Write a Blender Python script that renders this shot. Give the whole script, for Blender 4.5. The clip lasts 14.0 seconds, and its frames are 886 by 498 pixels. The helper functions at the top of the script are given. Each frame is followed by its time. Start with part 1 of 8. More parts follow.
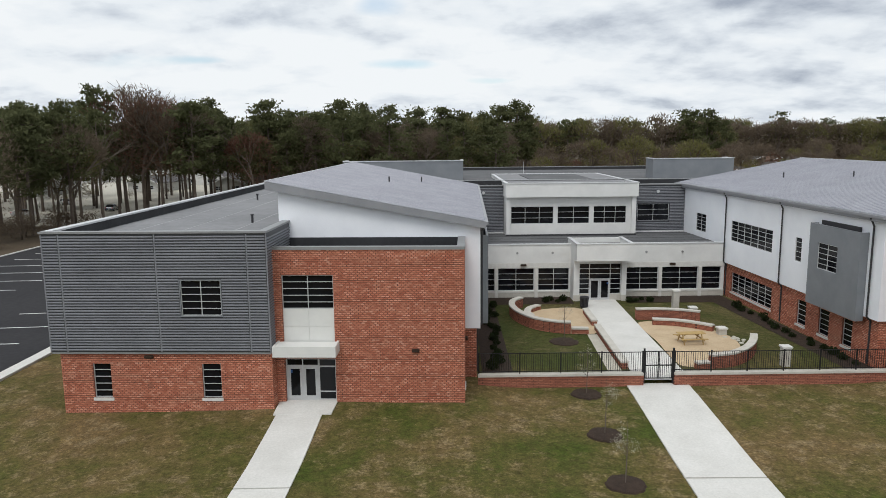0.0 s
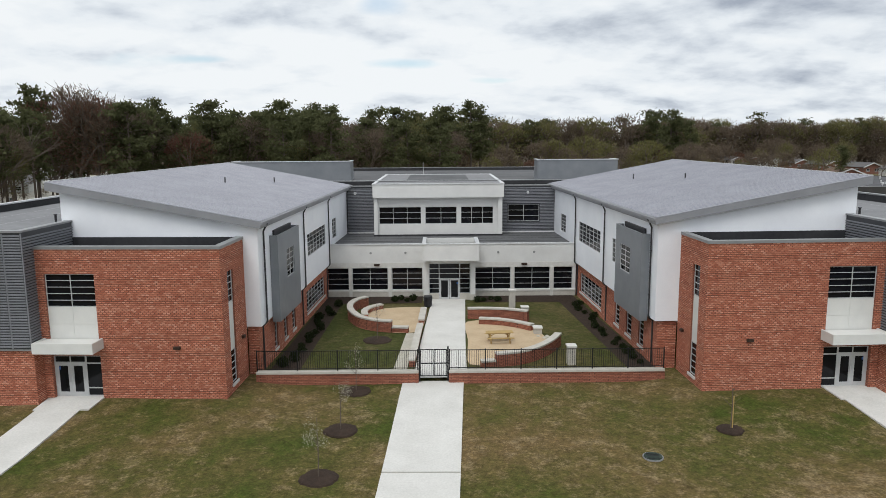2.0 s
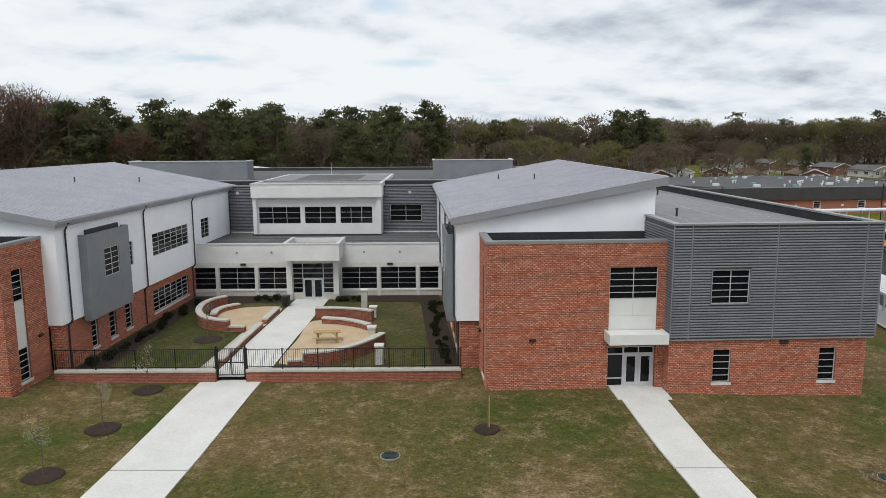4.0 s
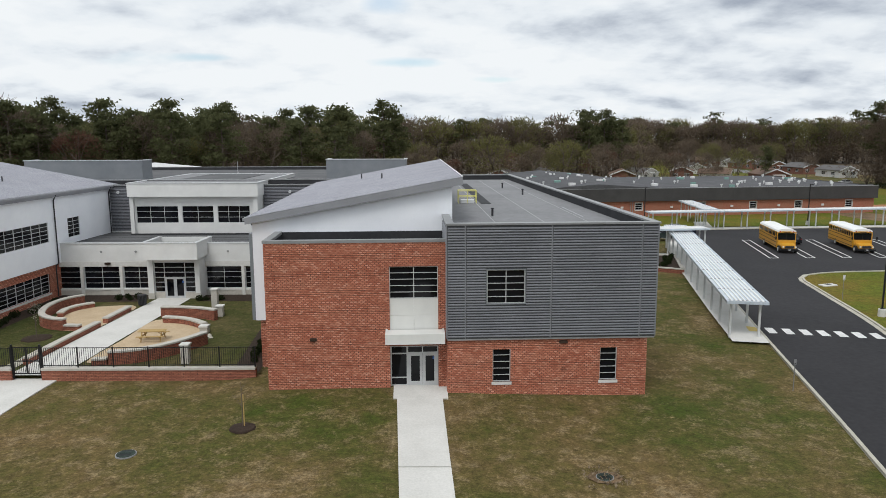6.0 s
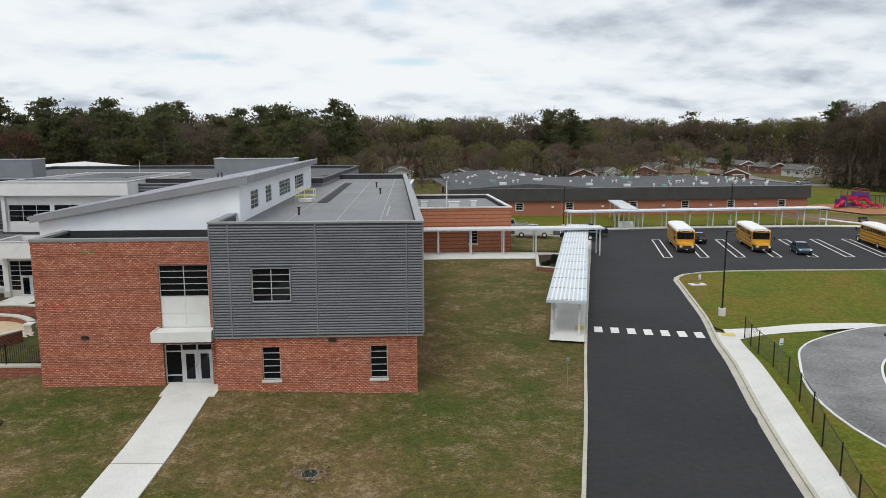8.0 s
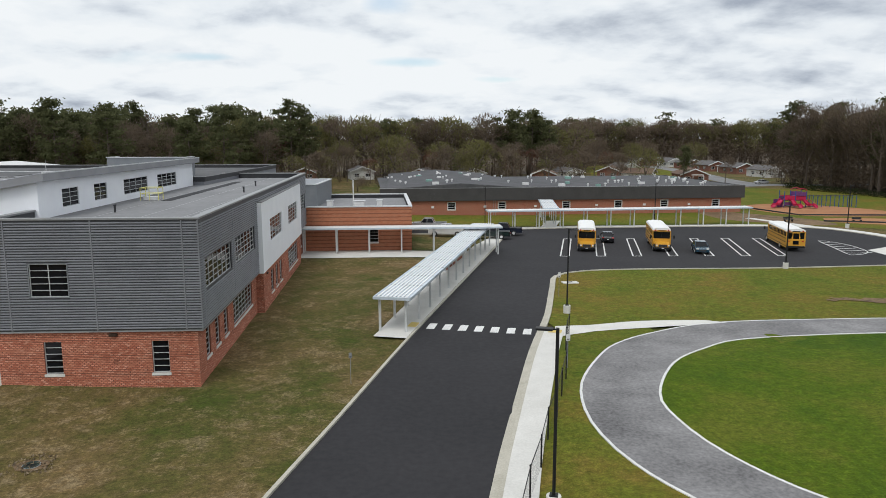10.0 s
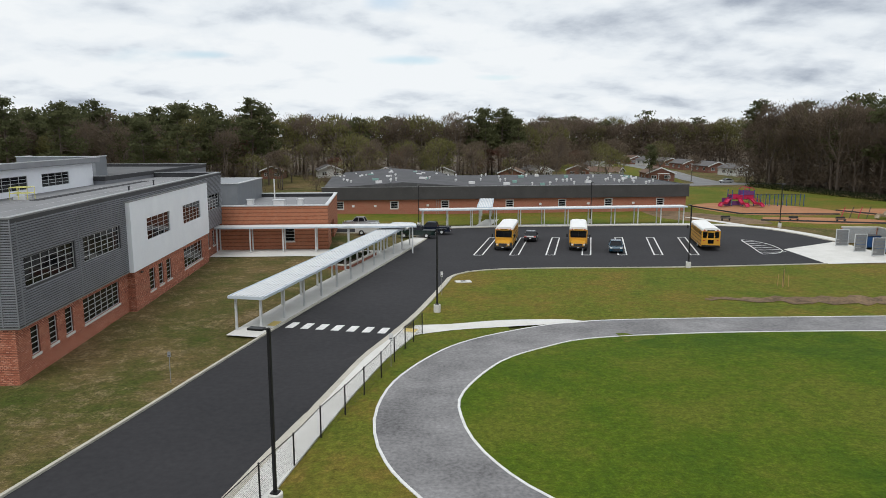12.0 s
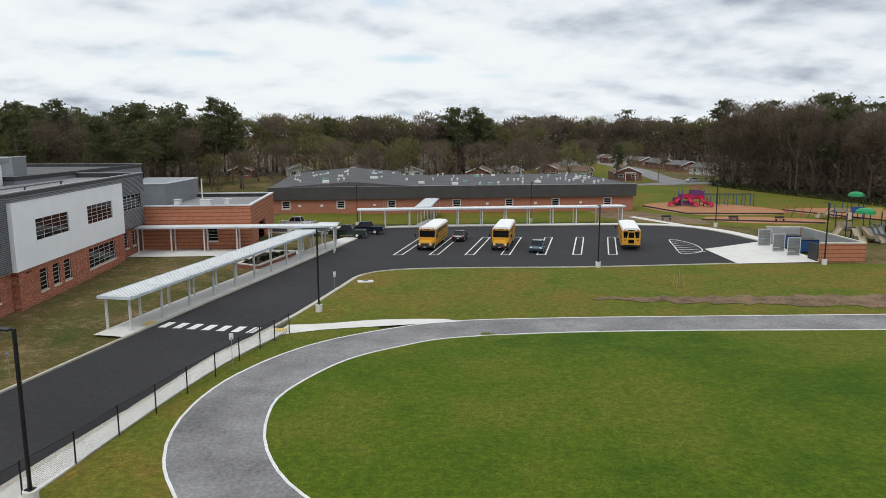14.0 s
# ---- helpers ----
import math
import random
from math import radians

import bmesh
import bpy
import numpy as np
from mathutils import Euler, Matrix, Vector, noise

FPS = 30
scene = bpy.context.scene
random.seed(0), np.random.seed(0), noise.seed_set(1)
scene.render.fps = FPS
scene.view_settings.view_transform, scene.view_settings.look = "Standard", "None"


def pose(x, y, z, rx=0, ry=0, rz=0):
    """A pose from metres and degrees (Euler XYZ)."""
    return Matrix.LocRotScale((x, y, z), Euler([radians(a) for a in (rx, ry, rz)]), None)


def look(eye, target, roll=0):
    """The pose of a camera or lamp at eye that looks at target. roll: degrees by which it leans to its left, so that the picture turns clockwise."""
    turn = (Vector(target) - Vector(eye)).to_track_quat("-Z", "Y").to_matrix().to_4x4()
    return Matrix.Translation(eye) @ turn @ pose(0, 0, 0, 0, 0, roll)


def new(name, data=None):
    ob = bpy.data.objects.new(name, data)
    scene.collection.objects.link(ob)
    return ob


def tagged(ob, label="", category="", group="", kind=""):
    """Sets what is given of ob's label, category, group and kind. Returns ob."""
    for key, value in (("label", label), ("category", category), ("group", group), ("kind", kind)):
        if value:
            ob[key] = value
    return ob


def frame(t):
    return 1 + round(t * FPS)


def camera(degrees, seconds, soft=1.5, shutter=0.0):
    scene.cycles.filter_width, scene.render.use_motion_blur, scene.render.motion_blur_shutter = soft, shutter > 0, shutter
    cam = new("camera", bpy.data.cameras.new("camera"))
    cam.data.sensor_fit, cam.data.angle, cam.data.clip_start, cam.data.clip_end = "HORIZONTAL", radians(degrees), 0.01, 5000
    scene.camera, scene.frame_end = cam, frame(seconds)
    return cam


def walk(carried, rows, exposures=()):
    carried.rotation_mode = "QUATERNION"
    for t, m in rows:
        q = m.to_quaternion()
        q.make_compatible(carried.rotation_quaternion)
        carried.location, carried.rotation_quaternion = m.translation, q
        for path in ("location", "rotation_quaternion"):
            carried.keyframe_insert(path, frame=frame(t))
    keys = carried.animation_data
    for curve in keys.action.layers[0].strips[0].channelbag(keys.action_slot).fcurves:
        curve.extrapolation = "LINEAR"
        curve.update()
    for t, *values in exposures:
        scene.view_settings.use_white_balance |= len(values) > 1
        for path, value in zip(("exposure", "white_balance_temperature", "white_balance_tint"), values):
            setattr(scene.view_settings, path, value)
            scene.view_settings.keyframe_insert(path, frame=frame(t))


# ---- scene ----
cam = camera(64.0, 14.0, soft=0.8)
ROWS = [
    (0.0, 0.613, 0.028, 14.965, -0.474, -8.905, -0.521),
    (0.5, 4.091, -0.315, 14.986, -0.43, -8.912, -0.49),
    (1.0, 7.656, -0.59, 15.002, -0.389, -8.918, -0.46),
    (1.5, 11.179, -0.804, 15.014, -0.35, -8.926, -0.432),
    (2.0, 14.603, -0.966, 15.021, -0.312, -8.934, -0.405),
    (2.5, 17.922, -1.085, 15.024, -0.277, -8.942, -0.379),
    (3.0, 21.157, -1.171, 15.024, -0.244, -8.951, -0.354),
    (3.5, 24.341, -1.232, 15.021, -0.213, -8.961, -0.33),
    (4.0, 27.514, -1.277, 15.016, -0.183, -8.971, -0.308),
    (4.5, 30.709, -1.312, 15.008, -0.156, -8.981, -0.286),
    (5.0, 33.951, -1.345, 15.0, -0.131, -8.992, -0.266),
    (5.5, 37.254, -1.381, 14.99, -0.108, -9.004, -0.247),
    (6.0, 40.619, -1.425, 14.98, -0.086, -9.016, -0.229),
    (6.5, 44.04, -1.478, 14.97, -0.067, -9.029, -0.212),
    (7.0, 47.496, -1.545, 14.96, -0.05, -9.042, -0.197),
    (7.5, 50.966, -1.627, 14.951, -0.034, -9.056, -0.182),
    (8.0, 54.419, -1.723, 14.943, -0.021, -9.07, -0.169),
    (8.5, 57.856, -1.84, 14.932, -0.011, -9.079, -0.157),
    (9.0, 61.259, -1.991, 14.875, -0.005, -9.064, -0.146),
    (9.5, 64.595, -2.163, 14.812, -0.003, -9.042, -0.136),
    (10.0, 67.807, -2.339, 14.76, -0.0, -9.029, -0.127),
    (10.5, 70.866, -2.448, 14.768, 0.01, -9.053, -0.119),
    (11.0, 73.776, -2.496, 14.816, 0.026, -9.1, -0.113),
    (11.5, 76.551, -2.578, 14.864, 0.033, -9.143, -0.108),
    (12.0, 79.212, -2.691, 14.91, 0.032, -9.181, -0.104),
    (12.5, 81.798, -2.828, 14.967, 0.022, -9.215, -0.101),
    (13.0, 84.361, -2.986, 15.024, 0.003, -9.244, -0.099),
    (13.5, 86.957, -3.16, 15.091, -0.025, -9.269, -0.098),
    (14.0, 89.648, -3.343, 15.15, -0.06, -9.289, -0.099),
]
walk(cam, [(t, pose(x, y, z, 90 + pitch, 0, yaw) @ pose(0, 0, 0, 0, 0, roll)) for t, x, y, z, yaw, pitch, roll in ROWS])

# ---- world, sun, exposure ----
scene.view_settings.exposure = 0.0
world = bpy.data.worlds.new("overcast_sky")
scene.world = world
world.use_nodes = True
wt = world.node_tree
wt.nodes.clear()


def wn(kind, **kw):
    n = wt.nodes.new(kind)
    for k, v in kw.items():
        n.inputs[k].default_value = v
    return n


def wmath(op, a, b=0.0):
    n = wt.nodes.new("ShaderNodeMath")
    n.operation = op
    for i, v in enumerate((a, b)):
        if isinstance(v, (int, float)):
            n.inputs[i].default_value = v
        else:
            wt.links.new(v, n.inputs[i])
    return n.outputs[0]


sky = wt.nodes.new("ShaderNodeTexSky")
sky.sky_type = "NISHITA"
sky.sun_disc = False
sky.sun_elevation, sky.sun_rotation = radians(48), radians(200)
co = wt.nodes.new("ShaderNodeTexCoord")
sep = wt.nodes.new("ShaderNodeSeparateXYZ")
wt.links.new(co.outputs["Generated"], sep.inputs[0])
sx, sy, sz = sep.outputs[0], sep.outputs[1], sep.outputs[2]


def cloud_noise(lift, scale, detail, rough, shift=(0.0, 0.0)):
    """Noise on a cloud layer seen in perspective; lift looks a little higher up the cloud."""
    den = wmath("ADD", wmath("MAXIMUM", sz, 0.0), 0.25 + lift)
    at = wt.nodes.new("ShaderNodeCombineXYZ")
    wt.links.new(wmath("ADD", wmath("DIVIDE", sx, den), shift[0]), at.inputs[0])
    wt.links.new(wmath("ADD", wmath("DIVIDE", sy, den), shift[1]), at.inputs[1])
    n = wn("ShaderNodeTexNoise", Scale=scale, Detail=detail, Roughness=rough, Distortion=0.12)
    wt.links.new(at.outputs[0], n.inputs["Vector"])
    return n.outputs[0]


def patch(u0, w0, ru, rw):
    """A soft cloud mass: 1 at its middle, towards direction u0 right and w0 up of straight ahead."""
    ahead = wmath("MAXIMUM", sy, 0.02)
    du = wmath("DIVIDE", wmath("SUBTRACT", wmath("DIVIDE", sx, ahead), u0), ru)
    dw = wmath("DIVIDE", wmath("SUBTRACT", wmath("DIVIDE", sz, ahead), w0), rw)
    q = wmath("ADD", wmath("MULTIPLY", du, du), wmath("MULTIPLY", dw, dw))
    return wmath("POWER", 2.718, wmath("MULTIPLY", q, -1.0))


body = cloud_noise(0.0, 3.0, 9.0, 0.54)
above = cloud_noise(0.018, 3.0, 8.0, 0.52)
wide = cloud_noise(0.0, 1.0, 3.0, 0.5, (3.1, 1.7))
relief = wmath("MULTIPLY", wmath("SUBTRACT", body, above), 0.6)
tone = wmath("ADD", wmath("ADD", wmath("MULTIPLY", body, 0.33), wmath("MULTIPLY", wide, 0.67)), relief)
for u0, w0, ru, rw, amount in ((0.20, 0.140, 0.22, 0.028, -0.15), (0.36, 0.175, 0.34, 0.050, -0.10), (0.52, 0.19, 0.25, 0.035, -0.06), (0.62, 0.10, 0.25, 0.03, -0.04), (-0.55, 0.09, 0.12, 0.02, -0.07), (-0.15, 0.10, 0.30, 0.05, 0.09), (-0.45, 0.16, 0.25, 0.05, 0.05), (-0.12, 0.185, 0.1, 0.02, 0.03)):
    tone = wmath("ADD", tone, wmath("MULTIPLY", patch(u0, w0, ru, rw), amount))
ramp = wt.nodes.new("ShaderNodeValToRGB")
ramp.color_ramp.elements[0].position, ramp.color_ramp.elements[0].color = 0.20, (0.37, 0.42, 0.50, 1)
ramp.color_ramp.elements[1].position, ramp.color_ramp.elements[1].color = 0.60, (0.885, 0.92, 0.945, 1)
for at_, c_ in ((0.36, (0.645, 0.70, 0.765, 1)), (0.47, (0.80, 0.85, 0.895, 1))):
    ramp.color_ramp.elements.new(at_).color = c_
wt.links.new(tone, ramp.inputs[0])
hole = wmath("ADD", wmath("ADD", patch(-0.04, 0.10, 0.07, 0.009), patch(0.077, 0.077, 0.045, 0.007)), wmath("ADD", patch(-0.08, 0.178, 0.05, 0.02), patch(-0.32, 0.108, 0.05, 0.008)))
gapn = cloud_noise(0.0, 1.6, 5.0, 0.5, (7.0, 2.0))
gap = wt.nodes.new("ShaderNodeMapRange")
for i, v in ((1, 0.70), (2, 1.0), (3, 0.0), (4, 0.7)):
    gap.inputs[i].default_value = v
wt.links.new(wmath("ADD", wmath("MULTIPLY", hole, 0.44), wmath("MULTIPLY", gapn, 1.05)), gap.inputs[0])
blue = wt.nodes.new("ShaderNodeMix")
blue.data_type = "RGBA"
wt.links.new(gap.outputs[0], blue.inputs[0])
wt.links.new(ramp.outputs[0], blue.inputs[6])
skyscale = wt.nodes.new("ShaderNodeMix")
skyscale.data_type, skyscale.blend_type = "RGBA", "MULTIPLY"
skyscale.inputs[0].default_value = 1.0
wt.links.new(sky.outputs[0], skyscale.inputs[6])
skyscale.inputs[7].default_value = (0.105, 0.122, 0.130, 1)
wt.links.new(skyscale.outputs[2], blue.inputs[7])
bg = wn("ShaderNodeBackground", Strength=1.0)
wt.links.new(blue.outputs[2], bg.inputs[0])
wo = wt.nodes.new("ShaderNodeOutputWorld")
wt.links.new(bg.outputs[0], wo.inputs[0])

sun = new("sun", bpy.data.lights.new("sun", "SUN"))
sun.data.energy, sun.data.angle, sun.data.color = 1.6, radians(24), (1.0, 0.985, 0.955)
sun.matrix_world = look((0, 0, 60), (14, 34, 0))

# ---- materials ----


def ramp_stops(r, stops):
    e = r.color_ramp.elements
    while len(e) < len(stops):
        e.new(0.5)
    for k, (p, c) in enumerate(stops):
        e[k].position, e[k].color = p, (*c, 1)


class Mat:
    """A node material with helpers."""

    def __init__(self, name, rough=0.8, metal=0.0, spec=0.3):
        self.m = bpy.data.materials.new(name)
        self.m.use_nodes = True
        self.t = self.m.node_tree
        self.b = self.t.nodes["Principled BSDF"]
        self.set("Roughness", rough), self.set("Metallic", metal), self.set("Specular IOR Level", spec)
        self.co = self.t.nodes.new("ShaderNodeTexCoord").outputs["Object"]

    def set(self, k, v):
        self.b.inputs[k].default_value = v

    def n(self, kind, **kw):
        x = self.t.nodes.new(kind)
        for k, v in kw.items():
            x.inputs[k].default_value = v
        return x

    def link(self, a, b):
        self.t.links.new(a, b)

    def noise(self, scale, detail=4.0, rough=0.55, vec=None, stretch=None):
        x = self.n("ShaderNodeTexNoise", Scale=scale, Detail=detail, Roughness=rough)
        v = vec or self.co
        if stretch:
            mp = self.n("ShaderNodeMapping", Scale=stretch)
            self.link(v, mp.inputs[0])
            v = mp.outputs[0]
        self.link(v, x.inputs["Vector"])
        return x.outputs[0]

    def ramp(self, fac, *stops):
        r = self.n("ShaderNodeValToRGB")
        ramp_stops(r, stops)
        self.link(fac, r.inputs[0])
        return r.outputs[0]

    def mix(self, fac, a, b, mode="MIX"):
        x = self.n("ShaderNodeMix")
        x.data_type, x.blend_type = "RGBA", mode
        for v, s in ((fac, x.inputs[0]), (a, x.inputs[6]), (b, x.inputs[7])):
            if isinstance(v, (int, float)):
                s.default_value = v
            elif isinstance(v, tuple):
                s.default_value = (*v, 1)
            else:
                self.link(v, s)
        return x.outputs[2]

    def math(self, op, a, b=0.0):
        x = self.n("ShaderNodeMath")
        x.operation = op
        for i, v in enumerate((a, b)):
            if isinstance(v, (int, float)):
                x.inputs[i].default_value = v
            else:
                self.link(v, x.inputs[i])
        return x.outputs[0]

    def bump(self, h, strength=0.3, dist=0.02):
        x = self.n("ShaderNodeBump", Strength=strength, Distance=dist)
        self.link(h, x.inputs["Height"])
        self.link(x.outputs[0], self.b.inputs["Normal"])

    def col(self, c):
        if isinstance(c, tuple):
            self.set("Base Color", (*c, 1))
        else:
            self.link(c, self.b.inputs["Base Color"])
        return self.m


def varied(name, a, b, scale=1.5, fine=14.0, rough=0.8, metal=0.0, spec=0.3, bump=0.15, tint=0.25, stretch=None):
    """Two tones mixed by a broad and a fine noise, with a fine relief."""
    m = Mat(name, rough, metal, spec)
    base = m.ramp(m.noise(scale, 5, 0.6, stretch=stretch), (0.3, a), (0.7, b))
    f = m.noise(fine, 3, 0.6, stretch=stretch)
    m.bump(f, bump)
    return m.col(m.mix(tint, base, m.ramp(f, (0.3, tuple(0.5 * v for v in a)), (0.7, tuple(min(1, 1.25 * v) for v in b)))))


def brick_material(name, reds, mortar, width=0.3, row=0.1, bands=False):
    m = Mat(name, 0.88)
    sp = m.n("ShaderNodeSeparateXYZ")
    m.link(m.co, sp.inputs[0])
    cb = m.n("ShaderNodeCombineXYZ")
    m.link(m.math("ADD", sp.outputs[0], sp.outputs[1]), cb.inputs[0])
    m.link(sp.outputs[2], cb.inputs[1])
    t = m.n("ShaderNodeTexBrick", Scale=1.0)
    t.inputs["Brick Width"].default_value, t.inputs["Row Height"].default_value = width, row
    t.inputs["Mortar Size"].default_value, t.inputs["Mortar Smooth"].default_value = 0.009, 0.2
    t.inputs["Color1"].default_value, t.inputs["Color2"].default_value = (0, 0, 0, 1), (1, 1, 1, 1)
    t.inputs["Mortar"].default_value = (0.5, 0.5, 0.5, 1)
    m.link(cb.outputs[0], t.inputs["Vector"])
    tone = m.ramp(t.outputs["Color"], (0.0, reds[0]), (0.5, reds[1]), (1.0, reds[2]))
    broad = m.noise(0.25, 4, 0.6)
    tone = m.mix(0.2, tone, m.ramp(broad, (0.3, reds[0]), (0.7, reds[2])))
    streak = m.noise(0.9, 4, 0.6, stretch=(0.35, 0.35, 1.6))
    tone = m.mix(m.math("MULTIPLY", streak, 0.3), tone, (reds[1][0] * 1.2, reds[1][1] * 1.5, reds[1][2] * 1.6))
    if bands:
        saw = m.math("FRACT", m.math("MULTIPLY", sp.outputs[2], 1 / 0.5))
        band = m.math("LESS_THAN", saw, 0.3)
        tone = m.mix(m.math("MULTIPLY", band, 0.8), tone, (0.15, 0.045, 0.024))
    c = m.mix(t.outputs["Fac"], tone, mortar)
    m.bump(m.math("SUBTRACT", 1.0, t.outputs["Fac"]), 0.4, 0.01)
    return m.col(c)


BRICK = brick_material("red_brick", ((0.225, 0.076, 0.05), (0.29, 0.10, 0.062), (0.37, 0.15, 0.095)), (0.042, 0.022, 0.018))


def brick_piece_material():
    """Single bricks: each one its own tone, from dark red to tan."""
    m = Mat("mixed_red_brick", 0.88)
    geo = m.n("ShaderNodeNewGeometry")
    oi = m.n("ShaderNodeObjectInfo")
    pick = m.math("FRACT", m.math("ADD", geo.outputs["Random Per Island"], oi.outputs["Random"]))
    tone = m.ramp(pick, (0.0, (0.36, 0.108, 0.064)), (0.4, (0.50, 0.180, 0.110)), (0.8, (0.58, 0.245, 0.160)), (1.0, (0.68, 0.36, 0.26)))
    broad = m.noise(0.22, 5, 0.62)
    tone = m.mix(0.5, tone, m.ramp(broad, (0.3, (0.72, 0.70, 0.68)), (0.7, (1.2, 1.2, 1.2))), "MULTIPLY")
    bloom = m.noise(0.8, 5, 0.65, stretch=(0.22, 0.22, 1.7))
    tone = m.mix(m.ramp(bloom, (0.50, (0, 0, 0)), (0.72, (0.36, 0.36, 0.36))), tone, (0.42, 0.27, 0.19))
    grit = m.noise(26.0, 3, 0.6)
    m.bump(grit, 0.25, 0.006)
    return m.col(m.mix(0.25, tone, m.ramp(grit, (0.3, (0.6, 0.6, 0.6)), (0.7, (1.3, 1.3, 1.3))), "MULTIPLY"))


BRICK_PIECE = brick_piece_material()
BRICK_BANDED = brick_material("banded_orange_brick", ((0.33, 0.10, 0.05), (0.40, 0.14, 0.07), (0.44, 0.17, 0.09)), (0.38, 0.2, 0.13), bands=True)
BRICK_OLD = brick_material("old_brick", ((0.27, 0.082, 0.050), (0.33, 0.108, 0.068), (0.38, 0.14, 0.095)), (0.32, 0.18, 0.12), 0.2, 0.067)
WHITE = varied("white_panel", (0.80, 0.82, 0.87), (0.87, 0.89, 0.93), 0.5, 30, 0.5, bump=0.03, tint=0.06)
STUCCO = varied("grey_white_render", (0.61, 0.61, 0.60), (0.71, 0.71, 0.695), 0.6, 40, 0.85, bump=0.05, tint=0.08)
PANEL = varied("pale_cladding", (0.62, 0.62, 0.60), (0.70, 0.70, 0.67), 0.8, 20, 0.55, bump=0.02, tint=0.05)
# one siding metal in two tones: lighter ribs, and groove shade painted behind them
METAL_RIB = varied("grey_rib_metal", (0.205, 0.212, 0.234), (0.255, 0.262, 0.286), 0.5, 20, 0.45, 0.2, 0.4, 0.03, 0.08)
GROOVE_SHADE = varied("groove_shade_metal", (0.05, 0.052, 0.058), (0.07, 0.073, 0.08), 0.5, 20, 0.45, 0.25, 0.4, 0.03, 0.08)
METAL_FLAT = varied("grey_flat_metal", (0.20, 0.215, 0.235), (0.25, 0.265, 0.285), 0.7, 20, 0.4, 0.2, 0.4, 0.02, 0.05)
CAP = varied("grey_metal_cap", (0.24, 0.245, 0.25), (0.30, 0.305, 0.31), 1.0, 20, 0.4, 0.3, 0.4, 0.02, 0.05)
CAP_LIGHT = varied("pale_metal_cap", (0.55, 0.56, 0.57), (0.66, 0.67, 0.68), 1.0, 20, 0.4, 0.2, 0.4, 0.02, 0.05)
ROOF_METAL = varied("grey_standing_seam", (0.275, 0.28, 0.315), (0.355, 0.36, 0.40), 0.5, 12, 0.5, 0.2, 0.4, 0.05, 0.3)
FASCIA = varied("grey_fascia", (0.24, 0.245, 0.262), (0.31, 0.315, 0.335), 0.6, 12, 0.45, 0.2, 0.4, 0.02, 0.06)
DECK = varied("grey_roof_membrane", (0.17, 0.172, 0.18), (0.25, 0.252, 0.26), 0.12, 2.5, 0.85, bump=0.05, tint=0.2)
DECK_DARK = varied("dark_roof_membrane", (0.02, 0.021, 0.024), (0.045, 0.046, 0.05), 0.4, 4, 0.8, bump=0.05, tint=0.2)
DECK_MID = varied("slate_roof_membrane", (0.075, 0.077, 0.081), (0.125, 0.126, 0.13), 0.25, 3, 0.85, bump=0.05, tint=0.2)
FRAME = varied("silver_window_frame", (0.46, 0.47, 0.48), (0.55, 0.56, 0.57), 2, 20, 0.4, 0.2, 0.4, 0.0, 0.05)
SILL = varied("pale_stone_sill", (0.56, 0.55, 0.52), (0.66, 0.65, 0.62), 3, 30, 0.8, bump=0.1, tint=0.15)
CONCRETE = varied("pale_concrete", (0.55, 0.54, 0.51), (0.65, 0.64, 0.61), 0.5, 9, 0.9, bump=0.1, tint=0.15)
KERB = varied("kerb_concrete", (0.38, 0.36, 0.30), (0.50, 0.475, 0.41), 0.8, 10, 0.9, bump=0.1, tint=0.25)
STONE = varied("pale_cast_stone", (0.43, 0.405, 0.36), (0.55, 0.525, 0.475), 1.5, 14, 0.85, bump=0.1, tint=0.2)
ASPHALT = varied("dark_asphalt", (0.022, 0.022, 0.0245), (0.035, 0.034, 0.037), 0.10, 2.5, 0.9, 0.0, 0.25, 0.1, 0.3)
LINE = varied("white_road_paint", (0.55, 0.55, 0.54), (0.72, 0.72, 0.71), 1.5, 12, 0.8, bump=0.05, tint=0.2)
YELLOW_PAD = varied("yellow_paving", (0.55, 0.42, 0.12), (0.65, 0.50, 0.18), 2, 20, 0.85, bump=0.1, tint=0.2)
BLACK = varied("black_metal", (0.010, 0.010, 0.011), (0.02, 0.02, 0.021), 2, 20, 0.5, 0.4, 0.4, 0.02, 0.2)
# real dark trim; also the painted shade of inner walls, lobbies and porch
DARK_TRIM_AND_SHADE = varied("dark_trim_and_shade", (0.03, 0.03, 0.033), (0.05, 0.05, 0.055), 2, 20, 0.5, 0.2, 0.4, 0.02, 0.2)
BRONZE = varied("dark_bronze", (0.035, 0.02, 0.014), (0.05, 0.03, 0.02), 2, 20, 0.5, 0.2, 0.4, 0.02, 0.2)
STEEL = varied("pale_painted_steel", (0.50, 0.51, 0.51), (0.62, 0.63, 0.63), 1.5, 14, 0.45, 0.2, 0.4, 0.02, 0.1)
CANOPY = varied("white_canopy_metal", (0.44, 0.50, 0.56), (0.60, 0.66, 0.72), 0.6, 8, 0.35, 0.1, 0.4, 0.02, 0.15)
SAND = varied("tan_paving", (0.44, 0.33, 0.21), (0.54, 0.42, 0.28), 0.8, 12, 0.9, bump=0.1, tint=0.25)
MULCH = varied("dark_mulch", (0.018, 0.012, 0.009), (0.05, 0.032, 0.022), 3, 25, 0.95, bump=0.6, tint=0.4)
CHIPS = varied("orange_wood_chips", (0.27, 0.115, 0.050), (0.40, 0.20, 0.10), 0.25, 4, 0.95, bump=0.5, tint=0.3)
SANDY = varied("bare_sandy_soil", (0.12, 0.09, 0.058), (0.27, 0.21, 0.14), 1.2, 6, 0.95, bump=0.6, tint=0.4)
